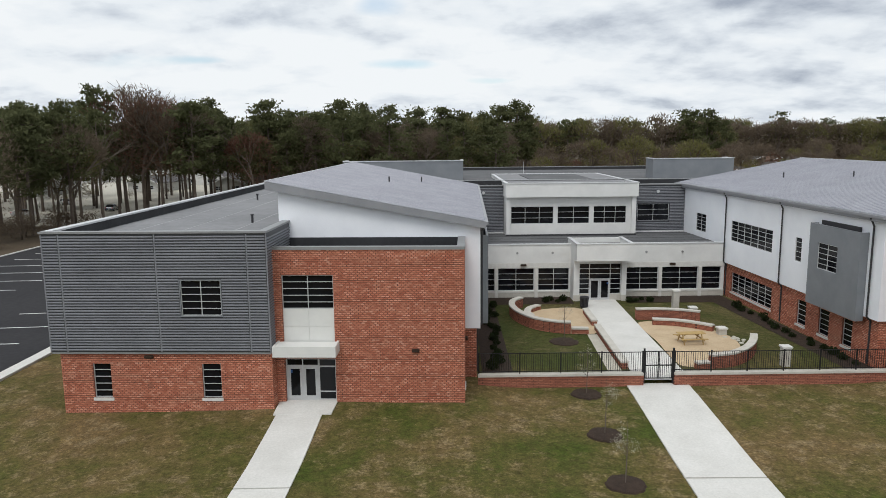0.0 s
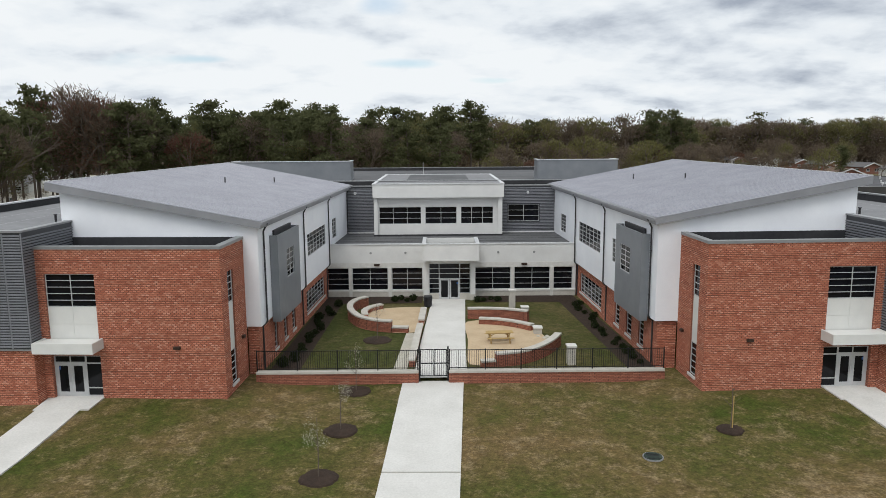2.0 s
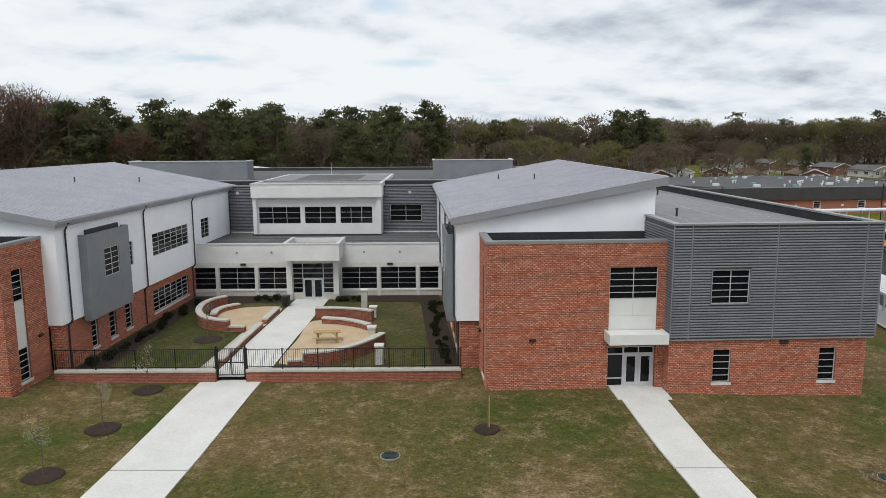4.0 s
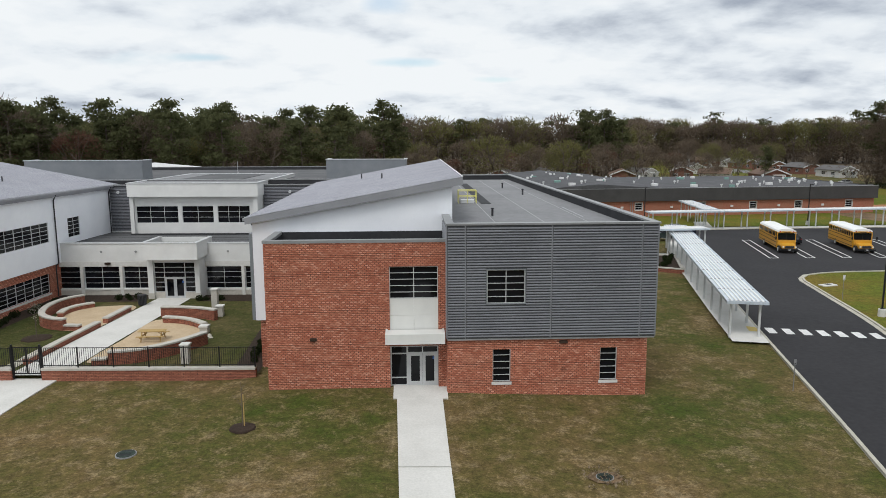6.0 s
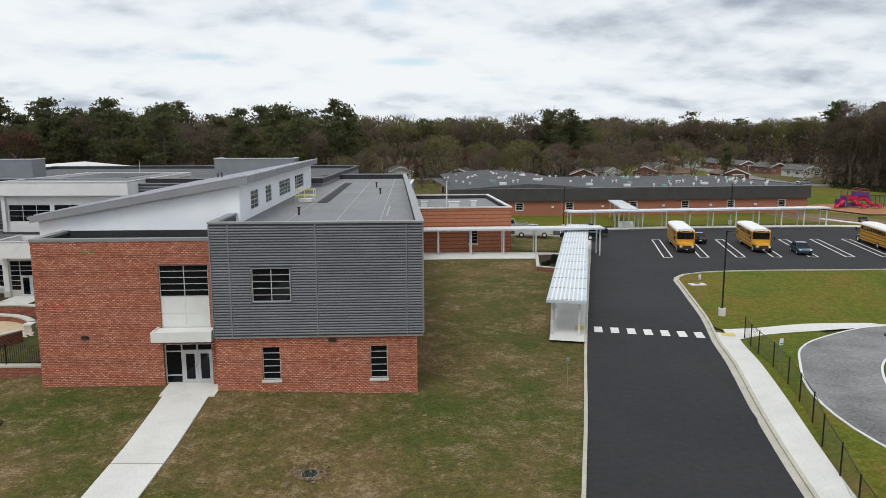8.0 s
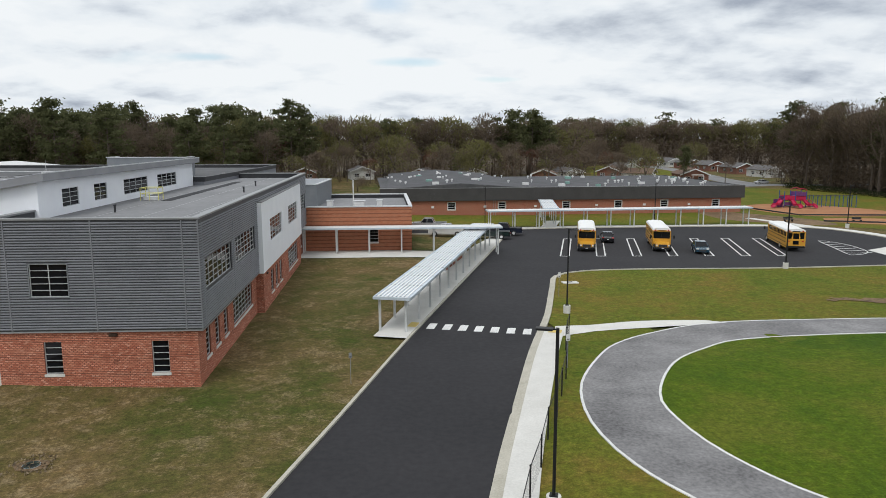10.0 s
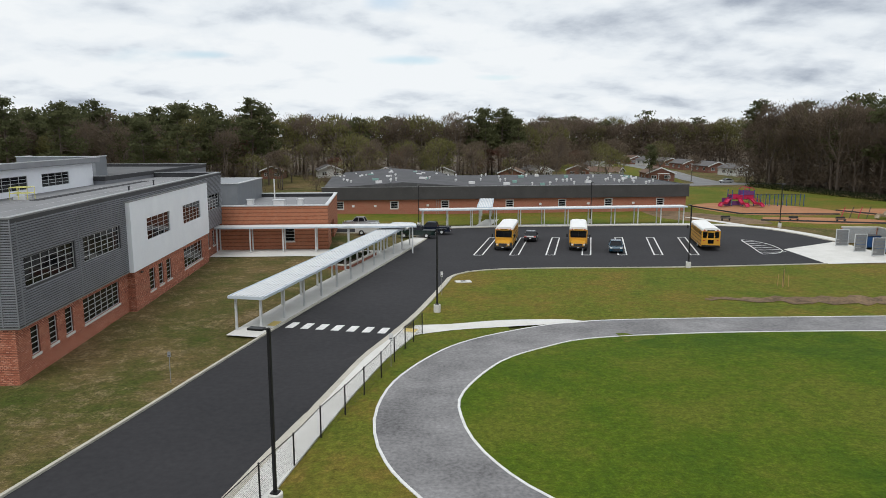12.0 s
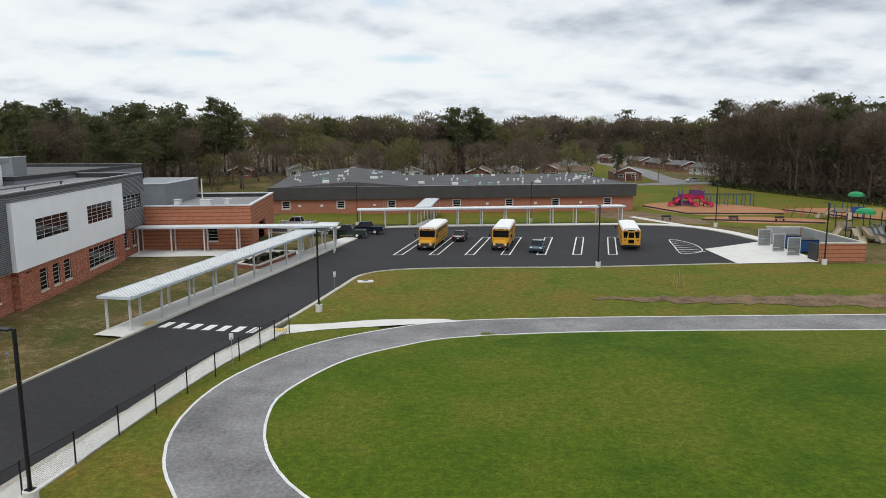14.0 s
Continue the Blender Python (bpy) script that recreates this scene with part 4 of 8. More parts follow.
    if s > 0:
        outer(window(th, "x", X(23.45), -s, *p1, 4, 5))
        outer(window(th, "x", X(23.45), -s, *p2, 5, 5))
        for k, h in enumerate(low2):
            outer(window(th, "x", X(23.3), -s, *h, 5 if k == 3 else 1, 5, sill=True))
        outer(part("wall_light", bevelled(bx((23.3, 23.46, 19.6, 20.0, 2.7, 2.86)), 0.03), BRONZE, th, "dark bronze wall light"))

    # -- white classroom volume with the mono-pitch roof: u CU..11.3, v 4.55..37.8
    def zr(u):
        return 9.95 + (u - CU + 0.35) * (2.5 / (12.3 + CU * -1.0)) if s > 0 else 9.95 + (u - CU + 0.35) * 0.189

    cw = [(30.9, 33.3, 5.4, 7.2) if s > 0 else (28.6, 30.7, 5.4, 7.3), (18.0, 25.4, 5.42, 7.28), (13.7, 14.6, 5.4, 7.25), (8.4, 10.7, 5.55, 7.42) if s > 0 else (9.3, 11.35, 5.45, 7.45)]
    bm = bmesh.new()
    wall(bm, "x", X(CU), s * T, 4.85, 37.8, 3.2, 9.85, cw)
    part("court_wall", bm, WHITE, th, "white panel wall above the courtyard")
    # gable ends
    for v0, v1 in ((4.55, 4.85), (37.5, 37.8)):
        bm = bmesh.new()
        a = [(CU, 3.2), (11.3, 3.2), (11.3, zr(11.3) - 0.05), (CU, zr(CU) - 0.05)]
        lo = [bm.verts.new((X(u), v0, z)) for u, z in a]
        hi = [bm.verts.new((X(u), v1, z)) for u, z in a]
        bm.faces.new(lo), bm.faces.new(hi[::-1])
        for k in range(4):
            bm.faces.new((lo[k], lo[(k + 1) % 4], hi[(k + 1) % 4], hi[k]))
        part("gable_wall", bm, WHITE, th, "white panel gable wall under the sloping roof")
    cl = [(7.8, 10.3, 9.9, 11.2), (12.9, 15.2, 9.9, 11.2), (18.6, 24.1, 9.9, 11.2), (26.7, 32.2, 9.9, 11.2)]
    bm = bmesh.new()
    wall(bm, "x", X(11.3), -s * T, 4.85, 37.5, 9.0, 12.05, cl if s > 0 else ())
    part("clerestory_wall", bm, WHITE, th, "white clerestory wall over the flat roof")
    if s > 0:
        for h, c in zip(cl, (2, 2, 4, 4)):
            window(th, "x", X(11.3), -s, *h, c, 4, back=0.05)
    for h, c in zip(cw, (2, 6, 1, 2)):
        if h is cw[3]:
            continue
        window(th, "x", X(CU), s, *h, c, 5, strong=2, back=0.06)
    # roof slab with standing seams and deep fascia
    u0, u1, v0, v1 = CU - 0.35, 11.95, 4.1, 38.4
    bm = bmesh.new()
    ring = [(u0, zr(u0)), (u1, zr(u1)), (u1, zr(u1) - 0.5), (u0, zr(u0) - 0.42)]
    lo = [bm.verts.new((X(u), v0, z)) for u, z in ring]
    hi = [bm.verts.new((X(u), v1, z)) for u, z in ring]
    bm.faces.new(lo), bm.faces.new(hi[::-1])
    for k in range(4):
        bm.faces.new((lo[k], lo[(k + 1) % 4], hi[(k + 1) % 4], hi[k]))
    part("sloping_roof", bm, FASCIA, th, "grey metal fascia and roof edge")
    bm = bmesh.new()
    q = [(u0 + 0.06, v0 + 0.06), (u1 - 0.06, v0 + 0.06), (u1 - 0.06, v1 - 0.06), (u0 + 0.06, v1 - 0.06)]
    bm.faces.new([bm.verts.new((X(u), v, zr(u) + 0.02)) for u, v in q])
    n = int((v1 - v0) / 0.45)
    for k in range(1, n):
        v = v0 + k * (v1 - v0) / n
        c = [bm.verts.new((X(u), v + d, zr(u) + h)) for u in (u0 + 0.06, u1 - 0.06) for d, h in ((-0.02, 0.02), (0.0, 0.07), (0.02, 0.02))]
        bm.faces.new((c[0], c[1], c[4], c[3])), bm.faces.new((c[1], c[2], c[5], c[4]))
    part("seam_roofing", bm, ROOF_METAL, th, "grey standing-seam roof sheets")
    part("roof_edge_trim", bx((u1 - 0.08, u1 + 0.02, v0, v1, zr(u1) - 0.02, zr(u1) + 0.06)), CAP_LIGHT, th, "pale metal roof edge")
    gut_bm = bx((u0 - 0.13, u0, v0, v1, zr(u0) - 0.2, zr(u0) - 0.02))
    part("gutter", gut_bm, FASCIA, th, "grey eaves gutter")
    for v in (5.5, 16.5, 26.4, 36.6):
        bm = tubes(((X(u0 - 0.06), v, zr(u0) - 0.15), (X(CU - 0.11), v, zr(u0) - 0.75), 0.06), ((X(CU - 0.11), v, zr(u0) - 0.75), (X(CU - 0.11), v, 3.3), 0.06), ((X(CU - 0.11), v, 3.3), (X(LU - 0.07), v, 3.0), 0.06), ((X(LU - 0.07), v, 3.0), (X(LU - 0.07), v, 0.1), 0.06))
        part("downpipe", bm, DARK_TRIM_AND_SHADE, th, "dark grey downpipe")
    for u, v in ((6.2, 20.0), (4.0, 27.0)):
        bm = tubes(((X(u), v, zr(u)), (X(u), v, zr(u) + 0.5), 0.06))
        part("roof_vent", bm, DARK_TRIM_AND_SHADE, th, "small dark vent pipe")
    # grey bay box
    bm = bmesh.new()
    wall(bm, "x", X(BU), s * 0.12, *bay_v, 2.95, 8.7, [cw[3]])
    wall(bm, "y", bay_v[0], 0.12, X(BU + 0.12), X(CU - 0.01), 2.95, 8.7)
    wall(bm, "y", bay_v[1], -0.12, X(BU + 0.12), X(CU - 0.01), 2.95, 8.7)
    box(bm, X(BU), X(CU - 0.01), *bay_v, 2.85, 2.95)
    bay = part("bay_box", bm, METAL_FLAT, th, "flat grey metal bay window box")
    part("bay_top", bx((BU + 0.1, CU - 0.01, bay_v[0] + 0.1, bay_v[1] - 0.1, 8.4, 8.48)), DECK_DARK, bay)
    part("bay_rail", bx((CU - 0.15, CU - 0.01, bay_v[0] + 0.8, bay_v[1] - 0.7, 8.48, 8.95)), DARK_TRIM_AND_SHADE, bay, "dark louvre above the bay")
    window(th, "x", X(BU), s, *cw[3], 2, 5, back=0.05)
    # brick storey under the white wall
    low = [(18.05, 25.35, 0.66, 2.5), *((a, b, 0.58, 2.5) for a, b in (((12.95, 14.2), (10.0, 11.3), (7.35, 8.45)) if s > 0 else ((13.2, 14.2), (10.8, 11.75), (8.3, 9.15))))]
    bm = bmesh.new()
    wall(bm, "x", X(LU), s * T, 5.05, 27.5, -1.2, 3.2, low)
    part("lower_wall", bm, BRICK, th)
    bm = bmesh.new()
    wall(bm, "y", 4.75, T, X(LU), X(0.0), -1.2, 3.2)
    part("return_wall", bm, BRICK, th)
    for h, c in zip(low, (6, 1, 1, 1)):
        window(th, "x", X(LU), s, *h, c, 5, sill=True, strong=2)
    # faces to be bricked at the end of the file: plane, outer face, way out, span, height, openings
    f2 = lambda hs: [(X(h[0]), X(h[1]), h[2], h[3]) for h in hs]
    BRICK_FACES.append((th, "y", 0.0, -1, X(0), X(10.7), -0.6, 8.85, f2((door_hole, win_hole)), set_back))
    BRICK_FACES.append((th, "y", LF, -1, X(10.7), X(22.65), -0.9, 3.12, f2((lw1, lw2))))
    BRICK_FACES.append((th, "x", X(10.7), -s, LF, F, -0.9, 3.12, []))
    BRICK_FACES.append((th, "x", X(0), -s, 0.0, 4.15, -0.6, 8.85, [(1.02, 2.05, 0.5, 7.38)], set_back))
    BRICK_FACES.append((th, "x", X(LU), -s, 4.75, 27.5, -0.3, 3.2, low))
    BRICK_FACES.append((th, "y", 4.75, -1, X(LU), X(0.0), -0.4, 3.2, []))
    if s > 0:
        BRICK_FACES.append((th, "x", X(22.65), s, LF, 18.2, -0.9, 3.12, slits, askew))
        BRICK_FACES.append((th, "x", X(23.3), s, 18.2, 43.1, -0.9, 3.1, low2, askew))
        BRICK_FACES.append((th, "y", 18.2, -1, X(22.65), X(23.3), -0.9, 3.1, [], askew))
    # inside, unseen: added floors, with walls and ceiling coloured dark as room shade
    part("floor_slab", bx((0.4, 22.2, 0.8, 4.9, 3.0, 3.1), (CU + 0.7, 21.4, 4.95, 37.0, 3.0, 3.1), (10.0, 21.0, 37.0, VE - 0.4, 3.0, 3.1)), CAP, th, "grey inner floor slab")
    part("core_wall", bx((4.5, 4.7, 4.9, 37.2, -0.5, 9.0), (17.0, 17.2, 0.5, VE - 1, -0.5, 9.0)), DARK_TRIM_AND_SHADE, th, "added inner wall, coloured dark as room shade")
    part("ceiling_panel", bx((CU + 0.35, 10.6, 4.9, 37.2, 9.0, 9.1)), DARK_TRIM_AND_SHADE, th, "added ceiling, coloured dark as room shade")
    return th


wing_r = wing("R", 1, (30.2, 39.0, 0), 2.5)
wing_l = wing("L", -1, (2.1, 38.45, 0), -2.5)

# roof access rail and pipes on the flat roofs
rail = thing("roof_hatch_rail", "yellow guard rail round a roof hatch", "guard rail", (42.05, 58.0, 9.42), 2.5)
bars = []
for x, y in ((0, 0), (1.5, 0), (1.5, 1.2), (0, 1.2), (0.75, 0)):
    bars.append(((x, y, 0), (x, y, 1.05), 0.03))
for z in (0.55, 1.05):
    bars += [((0, 0, z), (1.5, 0, z), 0.03), ((1.5, 0, z), (1.5, 1.2, z), 0.03), ((1.5, 1.2, z), (0, 1.2, z), 0.03), ((0, 1.2, z), (0, 0, z), 0.03)]
part("rail", tubes(*bars), YELLOW_RAIL, rail)
part("hatch", boxes((0.2, 1.3, 0.1, 1.1, 0, 0.28)), CAP_LIGHT, rail, "pale metal roof hatch")
for u, v in ((14.4, 8.9), (19.4, 27.0), (18.6, 36.0)):
    c, s_ = math.cos(radians(2.5)), math.sin(radians(2.5))
    for sx, ox, oy in ((1, 30.2, 39.0), (-1, 2.1, 38.45)):
        single("vent_pipe", tubes(((0, 0, 0), (0, 0, 0.5), 0.08), ((0, 0, 0.5), (0, 0, 0.58), 0.12)), DARK_TRIM_AND_SHADE, "short dark vent pipe on the flat roof", "vent pipe", "roof vents", at=pose(ox + sx * (u * c - 0 * s_) - sx * v * s_, oy + u * s_ + v * c, 9.4))

# ---- the link building round the court ----
link = thing("school_link", "pale rendered two-storey link between the wings with long window bands", "building")
XL, XR, YF = 3.3, 27.6, 65.4
ws = [(3.9, 5.98, 1), (6.3, 9.7, 2), (10.08, 13.0, 2), (18.0, 21.4, 2), (21.75, 25.15, 2), (25.5, 27.3, 1)]
bm = bmesh.new()
wall(bm, "y", YF, T, XL, XR, -0.5, 5.0, [(a, b, 0.66, 2.8) for a, b, _ in ws] + [(13.1, 17.95, -0.5, 4.6)])
part("front_wall", bm, STUCCO, link)
for a, b in ((XL, 13.1), (17.95, XR)):
    part("coping", boxes((a, b, YF - 0.05, YF + 0.4, 5.0, 5.1)), CAP_LIGHT, link, "pale parapet coping")
    part("plinth", boxes((a, b, YF - 0.05, YF - 0.004, -0.4, 0.50)), STONE, link, "pale grey stone plinth")
    part("plinth_sill", boxes((a, b, YF - 0.09, YF - 0.004, 0.503, 0.64)), SILL, link, "pale sill course")
    part("lintel_band", boxes((a, b, YF - 0.03, YF - 0.004, 2.82, 3.30)), SILL, link, "paler smooth band over the windows")
for a, b, n in ws:
    window(link, "y", YF, 1, a, b, 0.66, 2.8, n, 4, back=0.14)
for x in (6.14, 9.89, 21.57, 25.32):
    part("pier", boxes((x - 0.15, x + 0.15, YF - 0.12, YF - 0.002, -0.3, 2.82)), SILL, link, "pale window pier")
for x in (8.1, 11.4, 20.2, 23.6):
    bm = bmesh.new()
    tube(bm, (x, YF, 4.25), (x, YF - 0.05, 4.25), 0.11, 0.11, 14)
    part("overflow_outlet", bm, CAP, link, "small round grey overflow outlet")
part("low_roof", boxes((XL, XR, YF + T, 76.0, 4.62, 4.82)), DECK_MID, link, "slate grey membrane roof over the ground floor")
for k in range(5):
    part("roof_seam", boxes((XL, XR, 67.2 + 1.8 * k, 67.25 + 1.8 * k, 4.82, 4.835)), DECK_DARK, link, "dark lapped roof seam")
# entrance portal: a box canopy carried in front of two columns, the glazed screen set between them
PY, CY = 62.5, 63.7
bm = bmesh.new()
wall(bm, "y", PY, 0.25, 13.1, 18.25, 3.92, 5.45)
wall(bm, "x", 13.1, 0.25, PY + 0.25, YF + 1.5, 3.92, 5.45)
wall(bm, "x", 18.25, -0.25, PY + 0.25, YF + 1.5, 3.92, 5.45)
wall(bm, "y", YF + 1.5, -0.2, 13.35, 18.0, 4.82, 5.45)
box(bm, 13.35, 18.0, PY + 0.25, YF + 1.3, 3.95, 4.05)
part("portal_canopy", bm, STUCCO, link, "deep pale box canopy over the entrance")
part("portal_coping", boxes((13.05, 18.3, PY - 0.05, PY + 0.3, 5.452, 5.52), (13.05, 13.4, PY + 0.3, YF + 1.5, 5.452, 5.52), (17.95, 18.3, PY + 0.3, YF + 1.5, 5.452, 5.52)), CAP_LIGHT, link, "pale coping")
part("portal_roof", boxes((13.35, 18.0, PY + 0.25, YF + 1.3, 4.9, 4.98)), DECK_MID, link)
for x0, x1 in ((13.1, 13.62), (17.5, 17.95)):
    part("portal_column", boxes((x0, x1, CY, YF + 0.3, -0.4, 3.92)), STUCCO, link, "pale entrance column")
    part("column_plinth", boxes((x0 - 0.03, x1 + 0.03, CY - 0.05, CY - 0.003, -0.4, 0.55)), STONE, link, "grey stone column plinth")
GY = 63.95
for x0, x1 in ((13.62, 14.56), (16.5, 17.5)):
    part("screen_plinth", boxes((x0, x1, GY - 0.05, GY + 0.2, -0.4, 0.62)), STONE, link, "grey stone base under the sidelight")
bars = [(13.62, 17.5, GY, GY + 0.07, z, z + 0.06) for z in (2.0, 2.48, 2.95, 3.42)] + [(x - 0.035, x + 0.035, GY - 0.005, GY + 0.075, 0.0 if 14 < x < 17 else 0.62, 3.48) for x in (13.66, 14.58, 16.5, 17.46)] + [(x0, x1, GY, GY + 0.07, z, z + 0.05) for x0, x1 in ((13.69, 14.55), (16.54, 17.43)) for z in (0.62, 1.08, 1.54)]
port_frame = part("door_frame", boxes(*bars), FRAME, link, "silver glazed entrance screen")
part("screen_head", boxes((13.62, 17.5, GY - 0.02, GY + 0.2, 3.48, 3.95)), STUCCO, link, "pale panel over the entrance screen")
for x0, x1, z0 in ((13.69, 14.55, 0.66), (16.54, 17.43, 0.66), (14.61, 16.47, 2.06)):
    part("pane", boxes((x0, x1, GY + 0.03, GY + 0.045, z0, 3.42)), GLASS, port_frame)
# dark colour stands for the shade of the lobby
part("lobby_wall", boxes((13.62, 17.5, GY + 1.6, GY + 1.7, -0.4, 3.9)), DARK_TRIM_AND_SHADE, link, "lobby wall coloured dark as shade behind the entrance")
for a, b in ((14.62, 15.53), (15.55, 16.46)):
    d = part("door", boxes((a, a + 0.14, GY, GY + 0.06, 0.0, 2.0), (b - 0.14, b, GY, GY + 0.06, 0.0, 2.0), (a + 0.14, b - 0.14, GY, GY + 0.06, 1.85, 2.0), (a + 0.14, b - 0.14, GY, GY + 0.06, 0.0, 0.25)), FRAME, link, "silver aluminium glazed door leaf")
    part("pane", boxes((a + 0.14, b - 0.14, GY + 0.02, GY + 0.035, 0.25, 1.85)), GLASS, d)
    hx = b - 0.1 if a < 15 else a + 0.1
    part("handle", boxes((hx - 0.02, hx + 0.02, GY - 0.06, GY, 0.85, 1.25)), STEEL, d, "steel pull handle")
part("door_sign", boxes((16.2, 16.36, GY - 0.006, GY - 0.001, 1.5, 1.68)), SIGN_BLUE, link, "small blue notice on the door")
part("wall_light", bevelled(boxes((8.4, 8.95, YF - 0.2, YF - 0.031, 3.02, 3.22)), 0.03), BRONZE, link, "dark bronze wall light")
part("wall_light", bevelled(boxes((22.4, 22.95, YF - 0.2, YF - 0.031, 3.02, 3.22)), 0.03), BRONZE, link, "dark bronze wall light")
part("door_light", bevelled(boxes((15.25, 15.85, GY - 0.15, GY - 0.021, 3.72, 3.84)), 0.03), BRONZE, link, "dark bronze light over the door")
# upper box, its roof band carried out over the recessed wall
UY = 72.7
uw = [(8.32, 12.74, 3), (13.16, 16.48, 2), (16.91, 20.32, 3)]
bm = bmesh.new()
wall(bm, "y", UY + 0.6, T, 8.2, 20.8, 4.6, 8.85, [(a, b, 6.04, 7.84) for a, b, _ in uw])
wall(bm, "x", 7.8, T, UY + 0.6, 92.0, 4.6, 8.85)
wall(bm, "x", 21.25, -T, UY + 0.6, 92.0, 4.6, 8.85)
part("upper_wall", bm, STUCCO, link)
part("upper_roof_band", boxes((7.72, 21.38, UY, 92.0, 8.85, 10.24)), STUCCO, link, "deep pale roof band")
for x0, x1 in ((7.8, 8.2), (20.8, 21.25)):
    part("upper_cheek", boxes((x0, x1, UY + 0.25, UY + 0.6, 4.7, 8.85)), STUCCO, link, "pale pier beside the windows")
part("base_flashing", boxes((7.75, 21.3, UY + 0.2, UY + 0.24, 4.82, 4.98)), DARK_TRIM_AND_SHADE, link, "dark base flashing")
part("upper_coping", boxes((7.66, 21.44, UY - 0.06, UY + 0.3, 10.24, 10.33), (7.66, 8.0, UY + 0.3, 92.0, 10.24, 10.33), (21.1, 21.44, UY + 0.3, 92.0, 10.24, 10.33), (8.0, 21.1, 91.7, 92.0, 10.24, 10.33)), CAP_LIGHT, link, "pale parapet coping")
part("upper_deck", boxes((8.0, 21.1, UY + 0.3, 91.7, 10.24, 10.27)), DECK, link, "grey membrane roof")
part("upper_hip", boxes((11.0, 18.0, UY + 5, 90.0, 10.27, 10.33)), DECK_MID, link)
for a, b, n in uw:
    window(link, "y", UY + 0.6, 1, a, b, 6.04, 7.84, n, 3, back=0.08)
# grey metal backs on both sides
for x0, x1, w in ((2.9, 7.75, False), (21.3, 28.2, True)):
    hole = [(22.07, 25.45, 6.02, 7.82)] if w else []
    # backing wall carries the groove shade in its colour
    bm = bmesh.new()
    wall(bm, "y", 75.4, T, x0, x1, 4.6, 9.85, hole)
    part("back_wall", bm, GROOVE_SHADE, link, "metal-clad wall, darkened as shade in the siding grooves")
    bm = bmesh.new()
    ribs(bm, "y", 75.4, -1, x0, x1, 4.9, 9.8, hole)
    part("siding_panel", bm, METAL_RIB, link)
    if w:
        window(link, "y", 75.4, 1, *hole[0], 2, 3, back=0.05)
    part("back_cap", boxes((x0, x1, 75.3, 75.8, 9.85, 9.95)), CAP, link)
    part("base_flashing", boxes((x0, x1, 75.24, 75.28, 4.82, 4.95)), PLATE, link, "pale base flashing")
    bm = bmesh.new()
    lx = 5.6 if not w else 24.2
    tube(bm, (lx, 75.36, 9.15), (lx, 75.2, 9.15), 0.16, 0.14, 12)
    part("wall_lamp", bm, CAP_LIGHT, link, "small round pale lamp")
# spine behind
part("spine_block", boxes((-7.5, 41.0, 77.5, 112.0, -0.5, 9.8)), METAL_RIB, link, "grey metal-clad spine")
part("spine_parapet", boxes((-7.6, 41.1, 77.4, 77.8, 9.8, 10.3), (-7.6, -7.2, 77.8, 112.0, 9.8, 10.3), (40.7, 41.1, 77.8, 112.0, 9.8, 10.3), (-7.2, 40.7, 111.6, 112.0, 9.8, 10.3)), DARK_TRIM_AND_SHADE, link, "dark parapet")
for y in (77.35, 111.55):
    part("spine_cap", boxes((-7.65, 41.15, y, y + 0.5, 10.3, 10.38)), CAP, link)
part("spine_deck", boxes((-7.2, 40.7, 77.8, 111.6, 9.8, 9.9)), DECK_MID, link)
for x0, x1, y0, y1, h in ((26.6, 36.3, 85.3, 88.3, 12.25), (-10.6, 3.85, 86.2, 89.2, 12.2)):
    ph = part("roof_screen", boxes((x0, x1, y0, y1, 9.9, h)), METAL_FLAT, link, "grey metal rooftop plant screen")
    part("screen_cap", boxes((x0 - 0.08, x1 + 0.08, y0 - 0.08, y0 + 0.3, h, h + 0.09), (x0 - 0.08, x0 + 0.3, y0 + 0.3, y1, h, h + 0.09), (x1 - 0.3, x1 + 0.08, y0 + 0.3, y1, h, h + 0.09)), CAP_LIGHT, ph)
single("roof_mast", tubes(((0, 0, 0), (0, 0, 1.8), 0.04, 0.02)), CAP_LIGHT, "slim pale mast on the school roof", "mast", at=pose(12.5, 97.0, 9.9))

# ---- annex and the low old school ----
annex = thing("school_annex", "single-storey annex in banded orange brick with a flat roof", "building", (8.91, -5.14, 0), 5.0)
bm = bmesh.new()
wall(bm, "y", 92.6, T, 47.5, 63.0, -1.0, 5.45, [(57.2, 58.5, 0.7, 2.5)])
wall(bm, "x", 63.0, -T, 92.6 + T, 113.5, -1.0, 5.45, [(98.5, 104.5, -1.0, 2.4)])
wall(bm, "y", 113.5, -T, 47.5, 63.0 - T, -1.0, 5.45)
part("wall", bm, BRICK_BANDED, annex)
window(annex, "y", 92.6, 1, 57.2, 58.5, 0.7, 2.5, 1, 4, sill=True)
# porch back wall, with the shade of the recess as its colour
part("porch_shade", boxes((61.5, 61.7, 98.5, 104.5, -1.0, 2.4)), DARK_TRIM_AND_SHADE, annex, "porch back wall, coloured dark as shade in the recess")
part("coping", boxes((47.5, 63.1, 92.5, 93.0, 5.45, 5.6), (62.6, 63.1, 93.0, 113.6, 5.45, 5.6), (47.5, 62.6, 113.2, 113.6, 5.45, 5.6)), CAP_LIGHT, annex, "pale metal coping")
part("parapet_lining", boxes((47.8, 62.7, 113.1, 113.2, 4.9, 5.45), (62.6, 62.7, 93.0, 113.1, 4.9, 5.45)), DECK_DARK, annex)
part("flat_roof", boxes((47.8, 62.7, 92.9, 113.2, 4.8, 4.92)), DECK, annex, "grey membrane roof")
